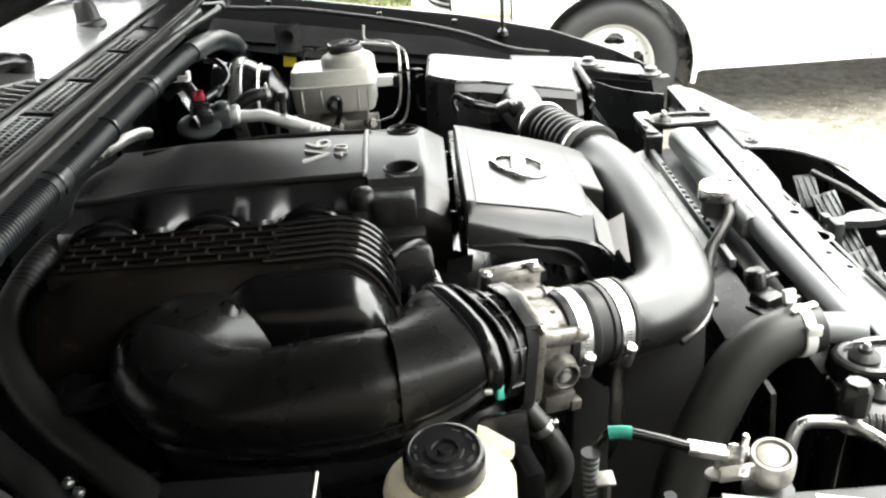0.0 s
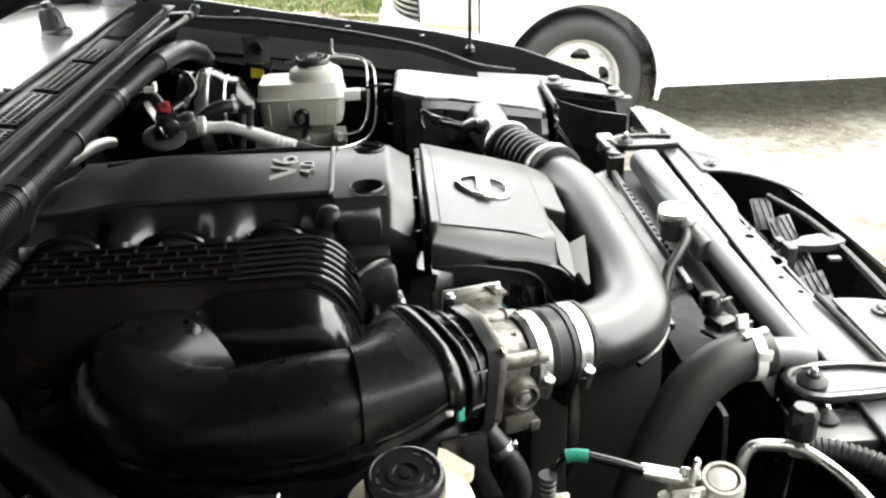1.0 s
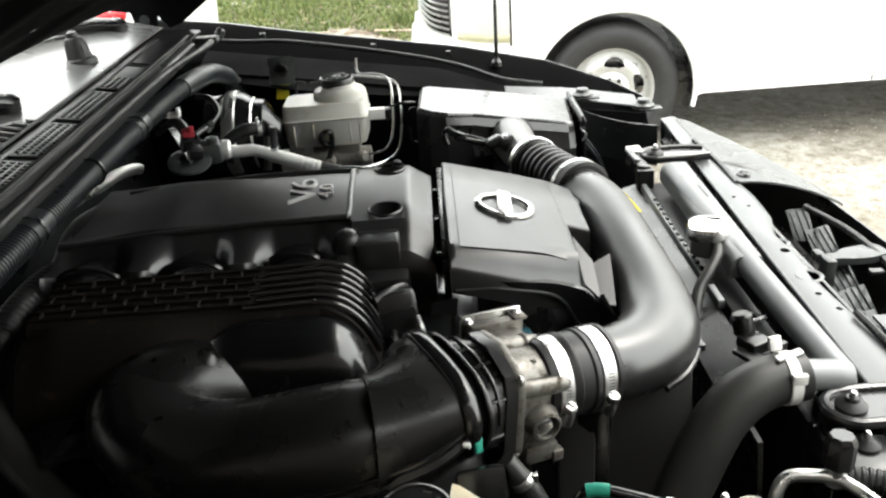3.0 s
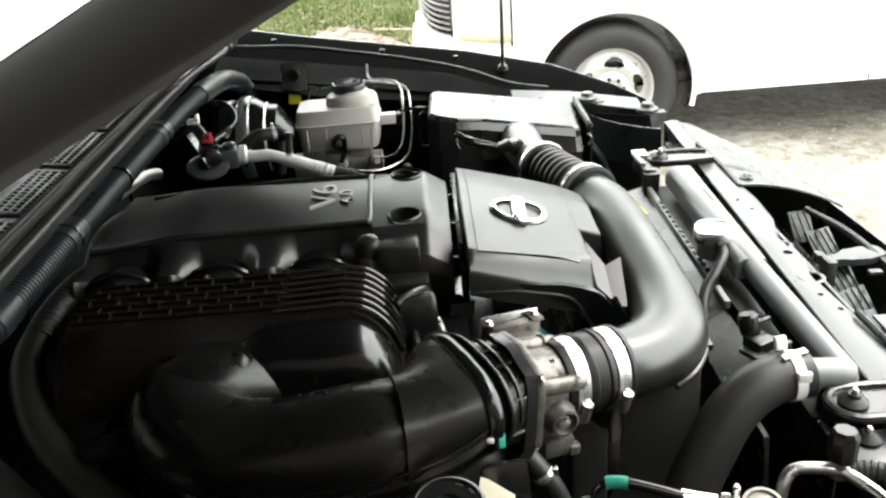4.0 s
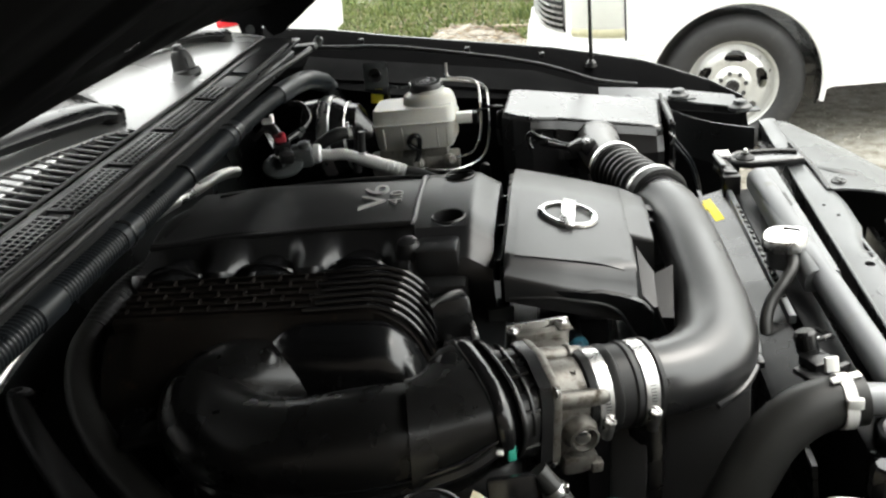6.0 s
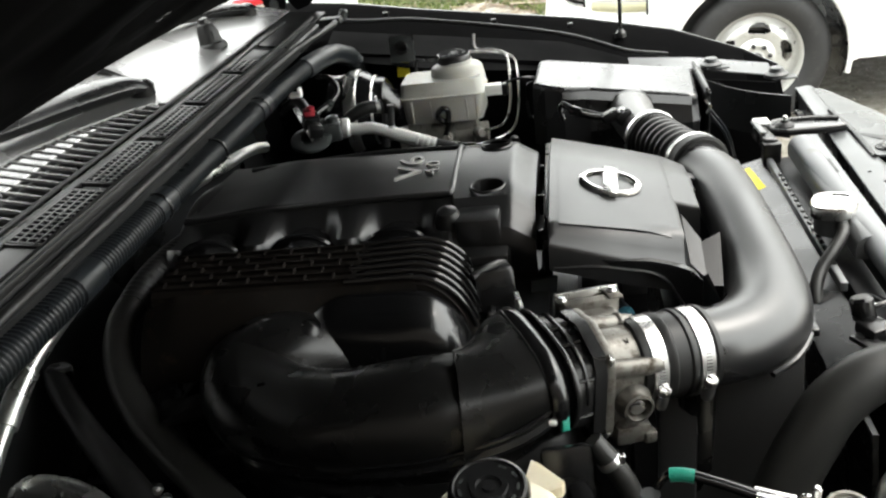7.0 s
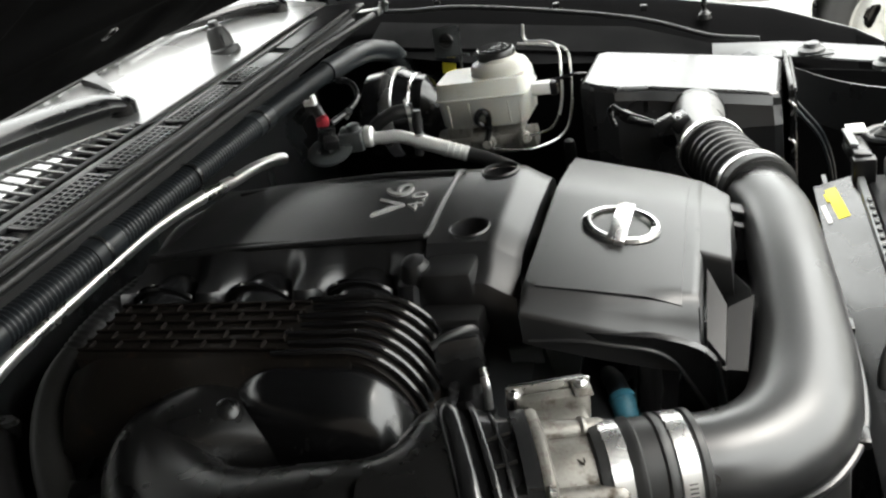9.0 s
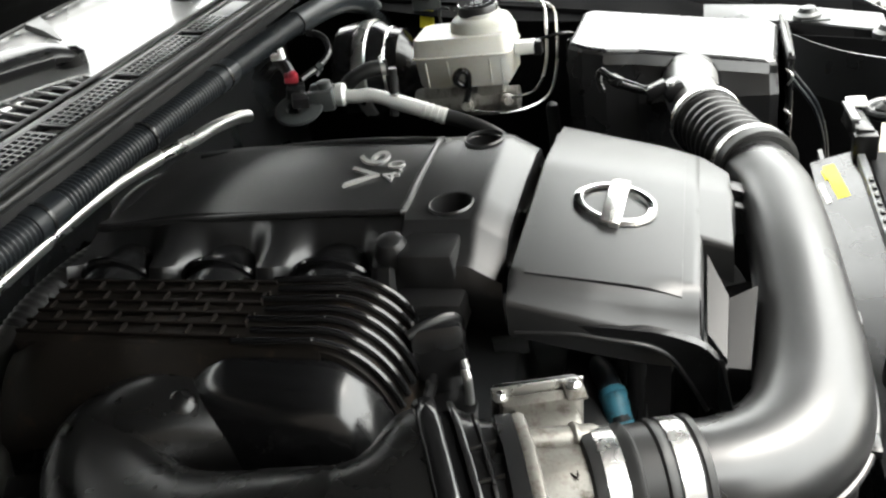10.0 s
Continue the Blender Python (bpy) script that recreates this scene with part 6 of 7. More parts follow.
for k in range(4):
    part("crimp", lathe([(0.0132, -0.003), (0.0142, -0.002), (0.0142, 0.002), (0.0132, 0.003)], (-0.19 + 0.010 * k, 1.4005 + 0.0004 * k, 0.9958 - 0.004 * k), (0.93, 0.02, -0.37), 18), PALEPIPE, ac)
part("hose", tube([(-0.16, 1.402, 0.984), (-0.12, 1.400, 0.970), (-0.06, 1.37, 0.95), (-0.02, 1.30, 0.92)], 0.0125, 14), RUBBER, ac, "black rubber hose")
part("valve_stub", tube([(-0.238, 1.400, 1.022), (-0.236, 1.404, 1.05), (-0.234, 1.406, 1.07)], 0.007, 10), RUBBER, ac)
part("valve_base", lathe([(0.009, 0), (0.009, 0.012)], (-0.238, 1.400, 1.018), (0, 0, 1), 10), STEEL, ac)
ring = thing("lifting_eye", "dull steel lifting eye with a ring end", "bracket", (-0.38, 1.35, 1.05))
part("arm", sheet(lambda u, v: (-0.43 + 0.05 * u, 1.40 - 0.07 * u + 0.03 * v, 1.085 - 0.045 * u), list(np.linspace(0, 1, 6)), [0, 1], 0.006), BAYPAINT, ring)
part("eye", lathe([(0.040, 0.0), (0.040, 0.005), (0.036, 0.007), (0.020, 0.007), (0.018, 0.0)], (-0.384, 1.340, 1.034), (0.1, -0.3, 1), 28), BAYPAINT, ring)
conn = thing("red_plug", "red and black electrical plug with taped wires", "connector", (-0.37, 1.32, 1.06))
part("body", join(box((-0.372, 1.325, 1.078), (0.03, 0.024, 0.028), 0.003, pose(0, 0, 0, 20, 10, 30)), box((-0.362, 1.312, 1.062), (0.026, 0.02, 0.02), 0.003, pose(0, 0, 0, 20, 10, 30))), BLACK, conn)
part("cap", join(box((-0.368, 1.314, 1.099), (0.022, 0.018, 0.012), 0.003, pose(0, 0, 0, 10, 10, 25)), lathe([(0.007, 0), (0.007, 0.006), (0.003, 0.008)], (-0.362, 1.31, 1.104), (0, -0.3, 1), 10)), RED, conn, "red locking cap")
part("wire", join(tube([(-0.372, 1.325, 1.09), (-0.395, 1.35, 1.11), (-0.42, 1.36, 1.105), (-0.44, 1.36, 1.09)], 0.010, 10), tube([(-0.36, 1.33, 1.09), (-0.338, 1.36, 1.10), (-0.325, 1.38, 1.115), (-0.34, 1.40, 1.135), (-0.37, 1.41, 1.14)], 0.0055, 10)), BLACK, conn)
part("white_clip", join(box((-0.392, 1.335, 1.128), (0.022, 0.012, 0.010), 0.002), box((-0.382, 1.33, 1.136), (0.006, 0.012, 0.012), 0.001)), PAPER, conn, "chipped white plastic clip")
part("grey_tie", tube([(-0.345, 1.352, 1.088), (-0.338, 1.358, 1.096), (-0.334, 1.352, 1.102)], 0.006, 8), BAYPAINT, conn)

# ---- steering fluid bottle, coolant hose, brackets ----
ps = thing("steering_fluid_bottle", "cream translucent power steering bottle with a ribbed black cap", "reservoir", (0.04, 0.37, 0.92))
rings_ = []
for z, k in ((0.90, 0.78), (0.96, 0.92), (1.01, 1.0), (1.035, 0.99), (1.043, 0.94), (1.047, 0.85)):
    oc = []
    for a in (2 * math.pi * j / 36 for j in range(36)):
        rx, ry = 0.052, 0.045
        bulge = 0.008 * max(0, math.cos(a - 0.45)) ** 4
        oc.append((0.036 + (rx + bulge) * k * math.cos(a), 0.372 + (ry + bulge * 0.5) * k * math.sin(a), z))
    rings_.append(oc)
part("bottle", loft(rings_), FLUID2, ps, sharp=50)
part("spout_lip", loft([[(0.060, 0.396, z0 - 0.001), (0.0665, 0.4295, z0), (0.0725, 0.4265, z0), (0.0950, 0.4035, z0), (0.0925, 0.3985, z0 - 0.001), (0.0840, 0.3955, z0 - 0.002)] for z0 in (1.047, 1.035)]), FLUID2, ps, "moulded bracket lip of the bottle")
pcap = part("cap", lathe([(0.0315, 0.0), (0.033, 0.003), (0.033, 0.022), (0.031, 0.027), (0.0288, 0.0278), (0.028, 0.0262), (0.0155, 0.0262), (0.0150, 0.0282), (0.0105, 0.0282), (0.010, 0.026), (0.0055, 0.026), (0.005, 0.0278), (0.0001, 0.028)],
                         (0.036, 0.376, 1.044), (0.03, -0.05, 1), 56), BLACK, ps, "black screw cap with raised rings of print")
for k in range(28):
    a = 2 * math.pi * k / 28
    part("grip", box((0.036 + 0.0328 * math.cos(a), 0.376 + 0.0328 * math.sin(a), 1.056), (0.0012, 0.0040, 0.018), 0.0004, pose(0, 0, 0, 0, 0, math.degrees(a)), 1), BLACK, pcap)
bars = [box((0.036 + r * math.cos(a) + 0.0008, 0.376 + r * math.sin(a) - 0.0013, 1.0708), (0.0022, ln, 0.0008), 0, pose(0, 0, 0, 0, 0, math.degrees(a))) for r, ln, n_ in ((0.0235, 0.007, 11), (0.0185, 0.004, 0)) for a in np.linspace(0, 6.28, n_, endpoint=False)]
part("print_bars", join(*bars), BAYPAINT, pcap)
coolant = thing("throttle_coolant_hose", "short black coolant hose curling under the throttle body", "hose", (0.15, 0.53, 0.9))
part("hose", tube([(0.118, 0.515, 0.992), (0.127, 0.512, 0.980), (0.141, 0.508, 0.960), (0.153, 0.505, 0.932), (0.151, 0.503, 0.908), (0.138, 0.50, 0.893), (0.122, 0.497, 0.886)], 0.0112, 14), HOSE, coolant)
part("clip", lathe([(0.0128, -0.004), (0.0132, -0.003), (0.0132, 0.003), (0.0128, 0.004)], (0.134, 0.510, 0.970), (0.5, -0.15, -0.8), 16), STEEL, coolant)
part("clip_ear", box((0.147, 0.506, 0.977), (0.003, 0.007, 0.009), 0.001), STEEL, coolant)
dk = thing("dark_bracket", "black plastic bracket below the intake flange", "bracket", (0.10, 0.50, 0.95))
part("plate", box((0.095, 0.485, 0.975), (0.05, 0.006, 0.06), 0.006, pose(0, 0, 0, -20, 0, 8)), BLACK, dk)
part("tab", box((0.108, 0.425, 0.985), (0.022, 0.045, 0.05), 0.009, pose(0, 0, 0, 0, 0, 15)), LEDGE, dk)
pstrap = thing("relay_box", "black plastic relay box with a pale edge", "box", (-0.13, 0.36, 0.98))
part("body", box((-0.135, 0.34, 0.995), (0.13, 0.11, 0.09), 0.004), LEDGE, pstrap)
part("lid", box((-0.135, 0.34, 1.0415), (0.122, 0.102, 0.004), 0.001), LEDGE, pstrap)
part("edge_strip", tube([(-0.0705, 0.394, 1.0395), (-0.0705, 0.34, 1.0395), (-0.0705, 0.29, 1.039)], 0.0014, 6), PAPER, pstrap, "thin pale edge strip")
part("edge_strip", tube([(-0.2, 0.365, 1.0), (-0.204, 0.30, 1.0)], 0.0018, 6), PAPER, pstrap)

# blue-taped lead and dark duct wall beneath the front cover
bl = thing("taped_lead", "wiring lead wrapped in worn blue tape", "cable", (0.17, 0.76, 0.9))
part("lead", tube([(0.128, 0.87, 0.925), (0.145, 0.83, 0.950), (0.158, 0.795, 0.966), (0.168, 0.768, 0.962), (0.178, 0.742, 0.93), (0.184, 0.722, 0.87)], 0.0115, 14), LOOM, bl, "blue-black lead")
part("tape", tube([(0.1625, 0.783, 0.9655), (0.168, 0.768, 0.962), (0.173, 0.755, 0.948), (0.178, 0.742, 0.93)], [0.0118, 0.0128, 0.0122, 0.0132], 14, per=5), BLUE, bl, "worn blue tape")
for k, (p, d) in enumerate((((0.1655, 0.775, 0.9645), (0.5, -1.0, -0.35)), ((0.1735, 0.7535, 0.947), (0.45, -1.1, -1.4)))):
    part("tape_turn", lathe([(0.0128, -0.004), (0.0136, -0.003), (0.0138, 0.003), (0.0128, 0.004)], p, d, 18, cap=False), BLUE, bl)
fanshroud = thing("fan_shroud", "black plastic radiator fan shroud", "fan shroud", (0.38, 0.98, 0.7))
part("wall", sheet(lambda u, v: (0.405 + 0.012 * math.sin(math.pi * v), u, 0.916 - 0.38 * v), list(np.linspace(0.60, 1.36, 20)), list(np.linspace(0, 1, 8)), 0.006, (1, 0, 0)), BLACK, fanshroud)
part("upper_lip", sheet(lambda u, v: (0.390 + 0.055 * v, u, 0.921 + 0.016 * v), list(np.linspace(0.66, 1.31, 20)), list(np.linspace(0, 1, 4)), 0.004), BLACK, fanshroud, "sloping grey top lip of the shroud")
part("lip_bar", box((0.447, 1.08, 0.943), (0.010, 0.46, 0.014), 0.002), RADTANK, fanshroud, "notched aluminium strip")
part("front_web", box((0.297, 0.690, 0.800), (0.132, 0.012, 0.30), 0.004, pose(0, 0, 0, -14, 0, -6)), WEB, fanshroud, "flat black web below the duct, greyed for reflected light")
part("front_web", box((0.215, 0.665, 0.78), (0.045, 0.012, 0.30), 0.004, pose(0, 0, 0, -14, 0, -12)), WEB, fanshroud)
for k in range(16):
    part("lip_tooth", box((0.4475, 0.90 + 0.020 * k, 0.951), (0.006, 0.008, 0.005), 0.001), BLACK, fanshroud)

lbl = thing("caution_label", "yellow caution label with dark print bars", "label", (0.413, 1.24, 0.96))
part("sheet", box((0.4135, 1.240, 0.9292), (0.015, 0.088, 0.0012), 0, pose(0, 0, 0, 0, -16, 6)), YELLOW, lbl)
part("white_strip", box((0.398, 1.215, 0.9247), (0.006, 0.05, 0.0012), 0, pose(0, 0, 0, 0, -16, 6)), PAPER, lbl, "white printed strip")
part("side_tab", box((0.4035, 1.262, 0.9264), (0.006, 0.024, 0.0012), 0, pose(0, 0, 0, 0, -16, 6)), YELLOW, lbl)

# thin wires in the well beside the air box, a stub post behind it
ww = thing("well_wires", "thin black wires hanging in the well beside the air box", "cable", (0.40, 1.56, 0.9))
for dy, dx in ((0.0, 0.0), (0.018, 0.006)):
    part("wire", tube([(0.371 + dx, 1.56 + dy, 0.966), (0.394 + dx, 1.56 + dy, 0.935), (0.422 + dx, 1.558 + dy, 0.893), (0.438 + dx, 1.556 + dy, 0.841), (0.446 + dx, 1.555 + dy, 0.78)], 0.003, 8), LOOM, ww)
sp2 = thing("stub_post", "short dark steel post with a rounded top", "bracket", (-0.015, 1.592, 0.86))
part("post", lathe([(0.012, -0.09), (0.012, -0.01), (0.010, 0.0), (0.004, 0.004)], (-0.015, 1.592, 0.913), (0, 0, 1), 16), BAYPAINT, sp2)

# ---- radiator, cap, hoses ----
rad = thing("radiator", "aluminium radiator with a round top tank", "radiator", (0.5, 0.95, 0.6))
part("tank", tube([(0.506, 0.640, 0.972), (0.503, 0.75, 0.973), (0.499, 0.90, 0.975), (0.494, 1.10, 0.978), (0.490, 1.245, 0.981)], 0.0175, 22, round_ends=True), RADTANK, rad, "dull aluminium tube tank")
def tank_ring(y):
    """Rounded box section of the tank's upper half, flat on top."""
    x0, x1 = 0.4735 + 0.002 * (y - 0.9), 0.5175 + 0.012 * (y - 0.9)
    z1 = 0.9905 + 0.004 * (y - 0.9)
    return [(x0, y, z1 - 0.034), (x0 - 0.001, y, z1 - 0.018), (x0 + 0.002, y, z1 - 0.008), (x0 + 0.009, y, z1 - 0.0018), (x0 + 0.020, y, z1), (x1 - 0.008, y, z1 - 0.0008), (x1 - 0.002, y, z1 - 0.003), (x1, y, z1 - 0.008), (x1, y, z1 - 0.034)]


part("tank_upper", loft([tank_ring(y) for y in (0.896, 0.899, 1.0, 1.1, 1.2, 1.262, 1.266)]), RADTANK, rad, "flat-topped aluminium end of the tank", sharp=35)
part("tank_label", box((0.507, 1.13, 0.9917), (0.004, 0.05, 0.0008), 0), BATTERY, rad, "worn printed label")
part("outlet", tube([(0.508, 0.632, 0.975), (0.49, 0.628, 0.980), (0.455, 0.624, 0.985), (0.43, 0.622, 0.985)], [0.0165, 0.0175, 0.0175, 0.017], 20), RADTANK, rad)
part("outlet_end", lathe([(0.015, -0.006), (0.0165, 0.0), (0.010, 0.006), (0.002, 0.008)], (0.511, 0.632, 0.973), (1, 0, 0.1), 22), RADTANK, rad)
part("core", box((0.475, 0.95, 0.68), (0.035, 0.70, 0.52), 0.003), DARKFINS, rad, "dark finned core")
part("side_tank", box((0.49, 0.60, 0.74), (0.05, 0.035, 0.46), 0.008), BLACK, rad)
part("neck", lathe([(0.024, -0.02), (0.024, 0.006), (0.028, 0.008), (0.028, 0.010)], (0.464, 0.973, 0.982), (-0.05, 0, 1), 28), RADTANK, rad)
oc = [((0.030 + 0.006 * max(0, math.cos(2 * a)) ** 3) * math.cos(a + 0.5), (0.030 + 0.006 * max(0, math.cos(2 * a)) ** 3) * math.sin(a + 0.5)) for a in (2 * math.pi * k / 48 for k in range(48))]
part("filler_cap", loft([[(0.464 + x * k, 0.973 + y * k, z) for x, y in oc] for z, k in ((0.990, 0.97), (0.994, 1.0), (1.004, 1.0), (1.008, 0.93), (1.0085, 0.72), (1.0065, 0.66), (1.0065, 0.3), (1.007, 0.05))]), CHROME, rad, "bright pressed-steel radiator cap with two ears")
of = thing("overflow_hose", "thin black overflow hose from the radiator neck", "hose", (0.44, 0.88, 0.95))
part("hose", tube([(0.470, 0.962, 0.984), (0.4655, 0.930, 0.979), (0.4455, 0.903, 0.966), (0.428, 0.885, 0.952), (0.416, 0.860, 0.935), (0.415, 0.838, 0.915), (0.421, 0.815, 0.90), (0.432, 0.79, 0.885)], 0.0085, 12), HOSE, of)
part("stub", tube([(0.474, 0.985, 0.985), (0.470, 0.955, 0.9835)], 0.0065, 10), STEEL, of)
th = thing("top_hose", "thick grey-black radiator hose with a moulded bend", "hose", (0.36, 0.55, 0.9))
part("hose", tube([(0.456, 0.624, 0.985), (0.425, 0.621, 0.984), (0.392, 0.612, 0.976), (0.362, 0.600, 0.955), (0.340, 0.587, 0.924), (0.319, 0.573, 0.888), (0.298, 0.556, 0.845), (0.280, 0.53, 0.79)], [0.0275, 0.028, 0.0285, 0.029, 0.0295, 0.0295, 0.029, 0.029], 24), HOSE, th)
cl = part("clamp", lathe([(0.0285, -0.0065), (0.0297, -0.006), (0.0297, 0.006), (0.0285, 0.0065)], (0.437, 0.622, 0.9845), (1, 0.06, 0.02), 40), PAPER, th, "white spring clamp")
part("clamp_bar", box((0.437, 0.622, 1.0150), (0.034, 0.008, 0.003), 0.001, pose(0, 0, 0, 12, 0, 20)), PAPER, cl)
part("clamp_ear", box((0.428, 0.640, 1.019), (0.014, 0.006, 0.016), 0.001, pose(0, 0, 0, -20, 0, 10)), PAPER, cl)
part("clamp_ear", box((0.440, 0.597, 1.000), (0.016, 0.006, 0.012), 0.001), PAPER, cl)
sw = thing("pressure_switch", "black switch with a bent wire beside the tank", "switch", (0.443, 0.73, 0.97))
part("body", join(lathe([(0.013, 0), (0.013, 0.022), (0.010, 0.026)], (0.432, 0.73, 0.975), (-0.2, 0.3, 1), 16), box((0.438, 0.715, 0.970), (0.03, 0.03, 0.016), 0.003, pose(0, 0, 0, 0, 0, 25))), BLACK, sw)
part("wire", tube([(0.44, 0.735, 0.985), (0.457, 0.742, 0.987), (0.466, 0.76, 0.975), (0.462, 0.80, 0.96)], 0.003, 8), BLACK, sw)
part("terminal", box((0.447, 0.738, 0.987), (0.012, 0.004, 0.003), 0.0005), STEEL, sw)
part("bracket", join(box((0.43, 0.690, 0.965), (0.02, 0.05, 0.006), 0.001, pose(0, 0, 0, 0, 0, 30)), box((0.447, 0.668, 0.985), (0.022, 0.006, 0.026), 0.001, pose(0, 0, 0, 0, 0, 30))), BLACK, sw)


def rad_mount(y, far_):
    """Rubber-bushed bracket that ties the tank to the crossmember."""
    m = thing("radiator_bracket", "pressed grey steel bracket with a rubber bush and stud", "bracket", (0.52, y, 0.96), group="radiator brackets")
    sgn = -1 if far_ else 1
    oc = []
    for k in range(13):
        a = math.pi / 2 + math.pi * k / 12
        oc.append((0.497 + 0.031 * math.cos(a), y + 0.028 * math.sin(a)))
    oc += [(0.545, y - 0.027), (0.592, y - 0.022), (0.592, y + 0.018), (0.55, y + 0.028)]
    z = 0.966
    part("plate", loft([[(x, yy_, z - 0.006) for x, yy_ in oc], [(0.53 + (x - 0.53) * 0.985, y + (yy_ - y) * 0.96, z + 0.002) for x, yy_ in oc]]), PAINT, m)
    part("raised_rim", tube([(x, yy_, z + 0.003) for x, yy_ in [(0.590, y + 0.018)] + oc[-1:] + oc[:13] + [(0.545, y - 0.027), (0.590, y - 0.022)]], 0.0056, 8, per=3), PAINT, m)
    part("bush", lathe([(0.0165, 0), (0.0165, 0.004), (0.012, 0.008), (0.008, 0.010), (0.0065, 0.014)], (0.493, y, z + 0.002), (0, 0, 1), 24), RUBBER, m, "round rubber bush")
    part("stud", lathe([(0.004, 0.006), (0.004, 0.015), (0.0025, 0.017)], (0.493, y, z + 0.006), (0, 0, 1), 10), STEEL, m)
    return m


rad_mount(0.585, False)
rad_mount(1.372, True)
lm = thing("lower_mount", "grey steel step with a rubber bush below the bracket", "bracket", (0.50, 0.53, 0.93))
part("step", box((0.502, 0.535, 0.935), (0.085, 0.055, 0.03), 0.005), BAYPAINT, lm)
part("bush", lathe([(0.0145, 0), (0.0145, 0.004), (0.010, 0.008), (0.006, 0.011)], (0.492, 0.545, 0.950), (0, 0, 1), 22), RUBBER, lm)
part("stud", lathe([(0.0035, 0.006), (0.0035, 0.014), (0.002, 0.016)], (0.492, 0.545, 0.952), (0, 0, 1), 10), STEEL, lm)
post = thing("slam_support", "dark steel side post of the radiator panel", "bracket", (0.53, 0.5, 0.8))
part("post", box((0.56, 0.49, 0.93), (0.05, 0.20, 0.02), 0.004), PAINT, post)
part("rail", tube([(0.556, 0.60, 0.948), (0.556, 0.50, 0.950), (0.552, 0.40, 0.952)], 0.005, 8), BAYPAINT, post)
part("wall", box((0.545, 0.50, 0.80), (0.006, 0.24, 0.26), 0.002), PAINT, post)
part("wall", box((0.46, 0.56, 0.78), (0.012, 0.05, 0.34), 0.003), BLACK, post)
fb = thing("far_tank_bracket", "pale pressed bracket and black clip at the tank's far end", "bracket", (0.45, 1.33, 0.97))
part("tab", box((0.452, 1.372, 0.982), (0.026, 0.03, 0.004), 0.001), PAPER, fb, "pale plastic tab")
part("clip", join(box((0.447, 1.32, 0.970), (0.024, 0.07, 0.02), 0.003, pose(0, 0, 0, 0, 10, 6)), box((0.452, 1.285, 0.955), (0.03, 0.02, 0.04), 0.003)), BLACK, fb)
part("rail", box((0.440, 1.335, 0.985), (0.012, 0.06, 0.004), 0.001, pose(0, 0, 0, 0, 10, 4)), RADTANK, fb)

# service port, pipe and corrugated lead by the battery
sp_ = thing("service_pipe", "bare aluminium pipe with a black valve cap", "pipe", (0.42, 0.48, 0.95))
part("pipe", tube([(0.372, 0.478, 0.90), (0.376, 0.487, 0.945), (0.388, 0.495, 0.962), (0.41, 0.492, 0.966), (0.435, 0.482, 0.966), (0.455, 0.455, 0.962), (0.468, 0.42, 0.958), (0.475, 0.37, 0.95)], 0.0065, 12), PIPE, sp_)
part("valve", lathe([(0.010, 0), (0.010, 0.03)], (0.432, 0.488, 0.958), (0.05, 0.1, 1), 14), PIPE, sp_)
part("cap", lathe([(0.014, 0.02), (0.0145, 0.024), (0.0145, 0.048), (0.012, 0.052), (0.011, 0.054), (0.003, 0.054)], (0.432, 0.488, 0.958), (0.05, 0.1, 1), 8), BLACK, sp_, "black hexagonal valve cap")
cor = thing("corrugated_lead", "black corrugated cable conduit by the battery", "wiring loom", (0.5, 0.46, 0.95))
part("conduit", tube([(0.445, 0.50, 0.952), (0.475, 0.488, 0.955), (0.505, 0.465, 0.956), (0.535, 0.425, 0.955), (0.55, 0.36, 0.945)], 0.0125, 14, ripple=(0.0062, 0.0018)), RUBBER, cor)

# ---- battery with its clamp and positive lead ----
bat = thing("battery", "dark grey car battery with white stickers on top", "battery", (0.36, 0.30, 0.8))
part("case", box((0.375, 0.30, 0.875), (0.30, 0.20, 0.20), 0.008), BATTERY, bat)
part("lid_step", box((0.375, 0.285, 0.978), (0.27, 0.15, 0.012), 0.004), BATTERY, bat)
part("sticker", box((0.290, 0.362, 0.9846), (0.050, 0.046, 0.001), 0, pose(0, 0, 0, 0, 0, -14)), PAPER, bat, "blank white sticker")
part("sticker", box((0.383, 0.335, 0.9846), (0.09, 0.075, 0.001), 0, pose(0, 0, 0, 0, 0, -14)), PAPER, bat, "white sticker with dark print bars")
pb = [box((0.36 + 0.016 * (k % 3), 0.36 - 0.014 * (k // 3) - 0.004 * (k % 3), 0.9855), (0.010, 0.006, 0.0006), 0, pose(0, 0, 0, 0, 0, -14)) for k in range(12)]
for bar_ in pb:
    part("print_bar", bar_, BATTERY, bat)
part("post", lathe([(0.012, 0), (0.0095, 0.022)], (0.318, 0.405, 0.97), (0, 0, 1), 20), ALU, bat)
part("post_base", lathe([(0.022, 0), (0.022, 0.008), (0.016, 0.012)], (0.318, 0.405, 0.966), (0, 0, 1), 24), BATTERY, bat)
lead = thing("battery_lead", "thick battery lead with a plated terminal clamp and green tape", "cable", (0.25, 0.43, 1.0))
TT = pose(0.318, 0.405, 0.998, 10, -6, 0)
loop_ = lathe([(0.0145, -0.008), (0.0185, -0.008), (0.0192, 0.0), (0.0192, 0.014), (0.0178, 0.017), (0.0150, 0.017), (0.0142, 0.013), (0.0142, -0.006)], (0, 0, 0), (0, 0, 1), 36, cap=False)
jaws = [box((-0.031, q, 0.006), (0.034, 0.005, 0.018), 0.0018) for q in (-0.0055, 0.0055)]
clamp_ = join(loop_, *jaws)
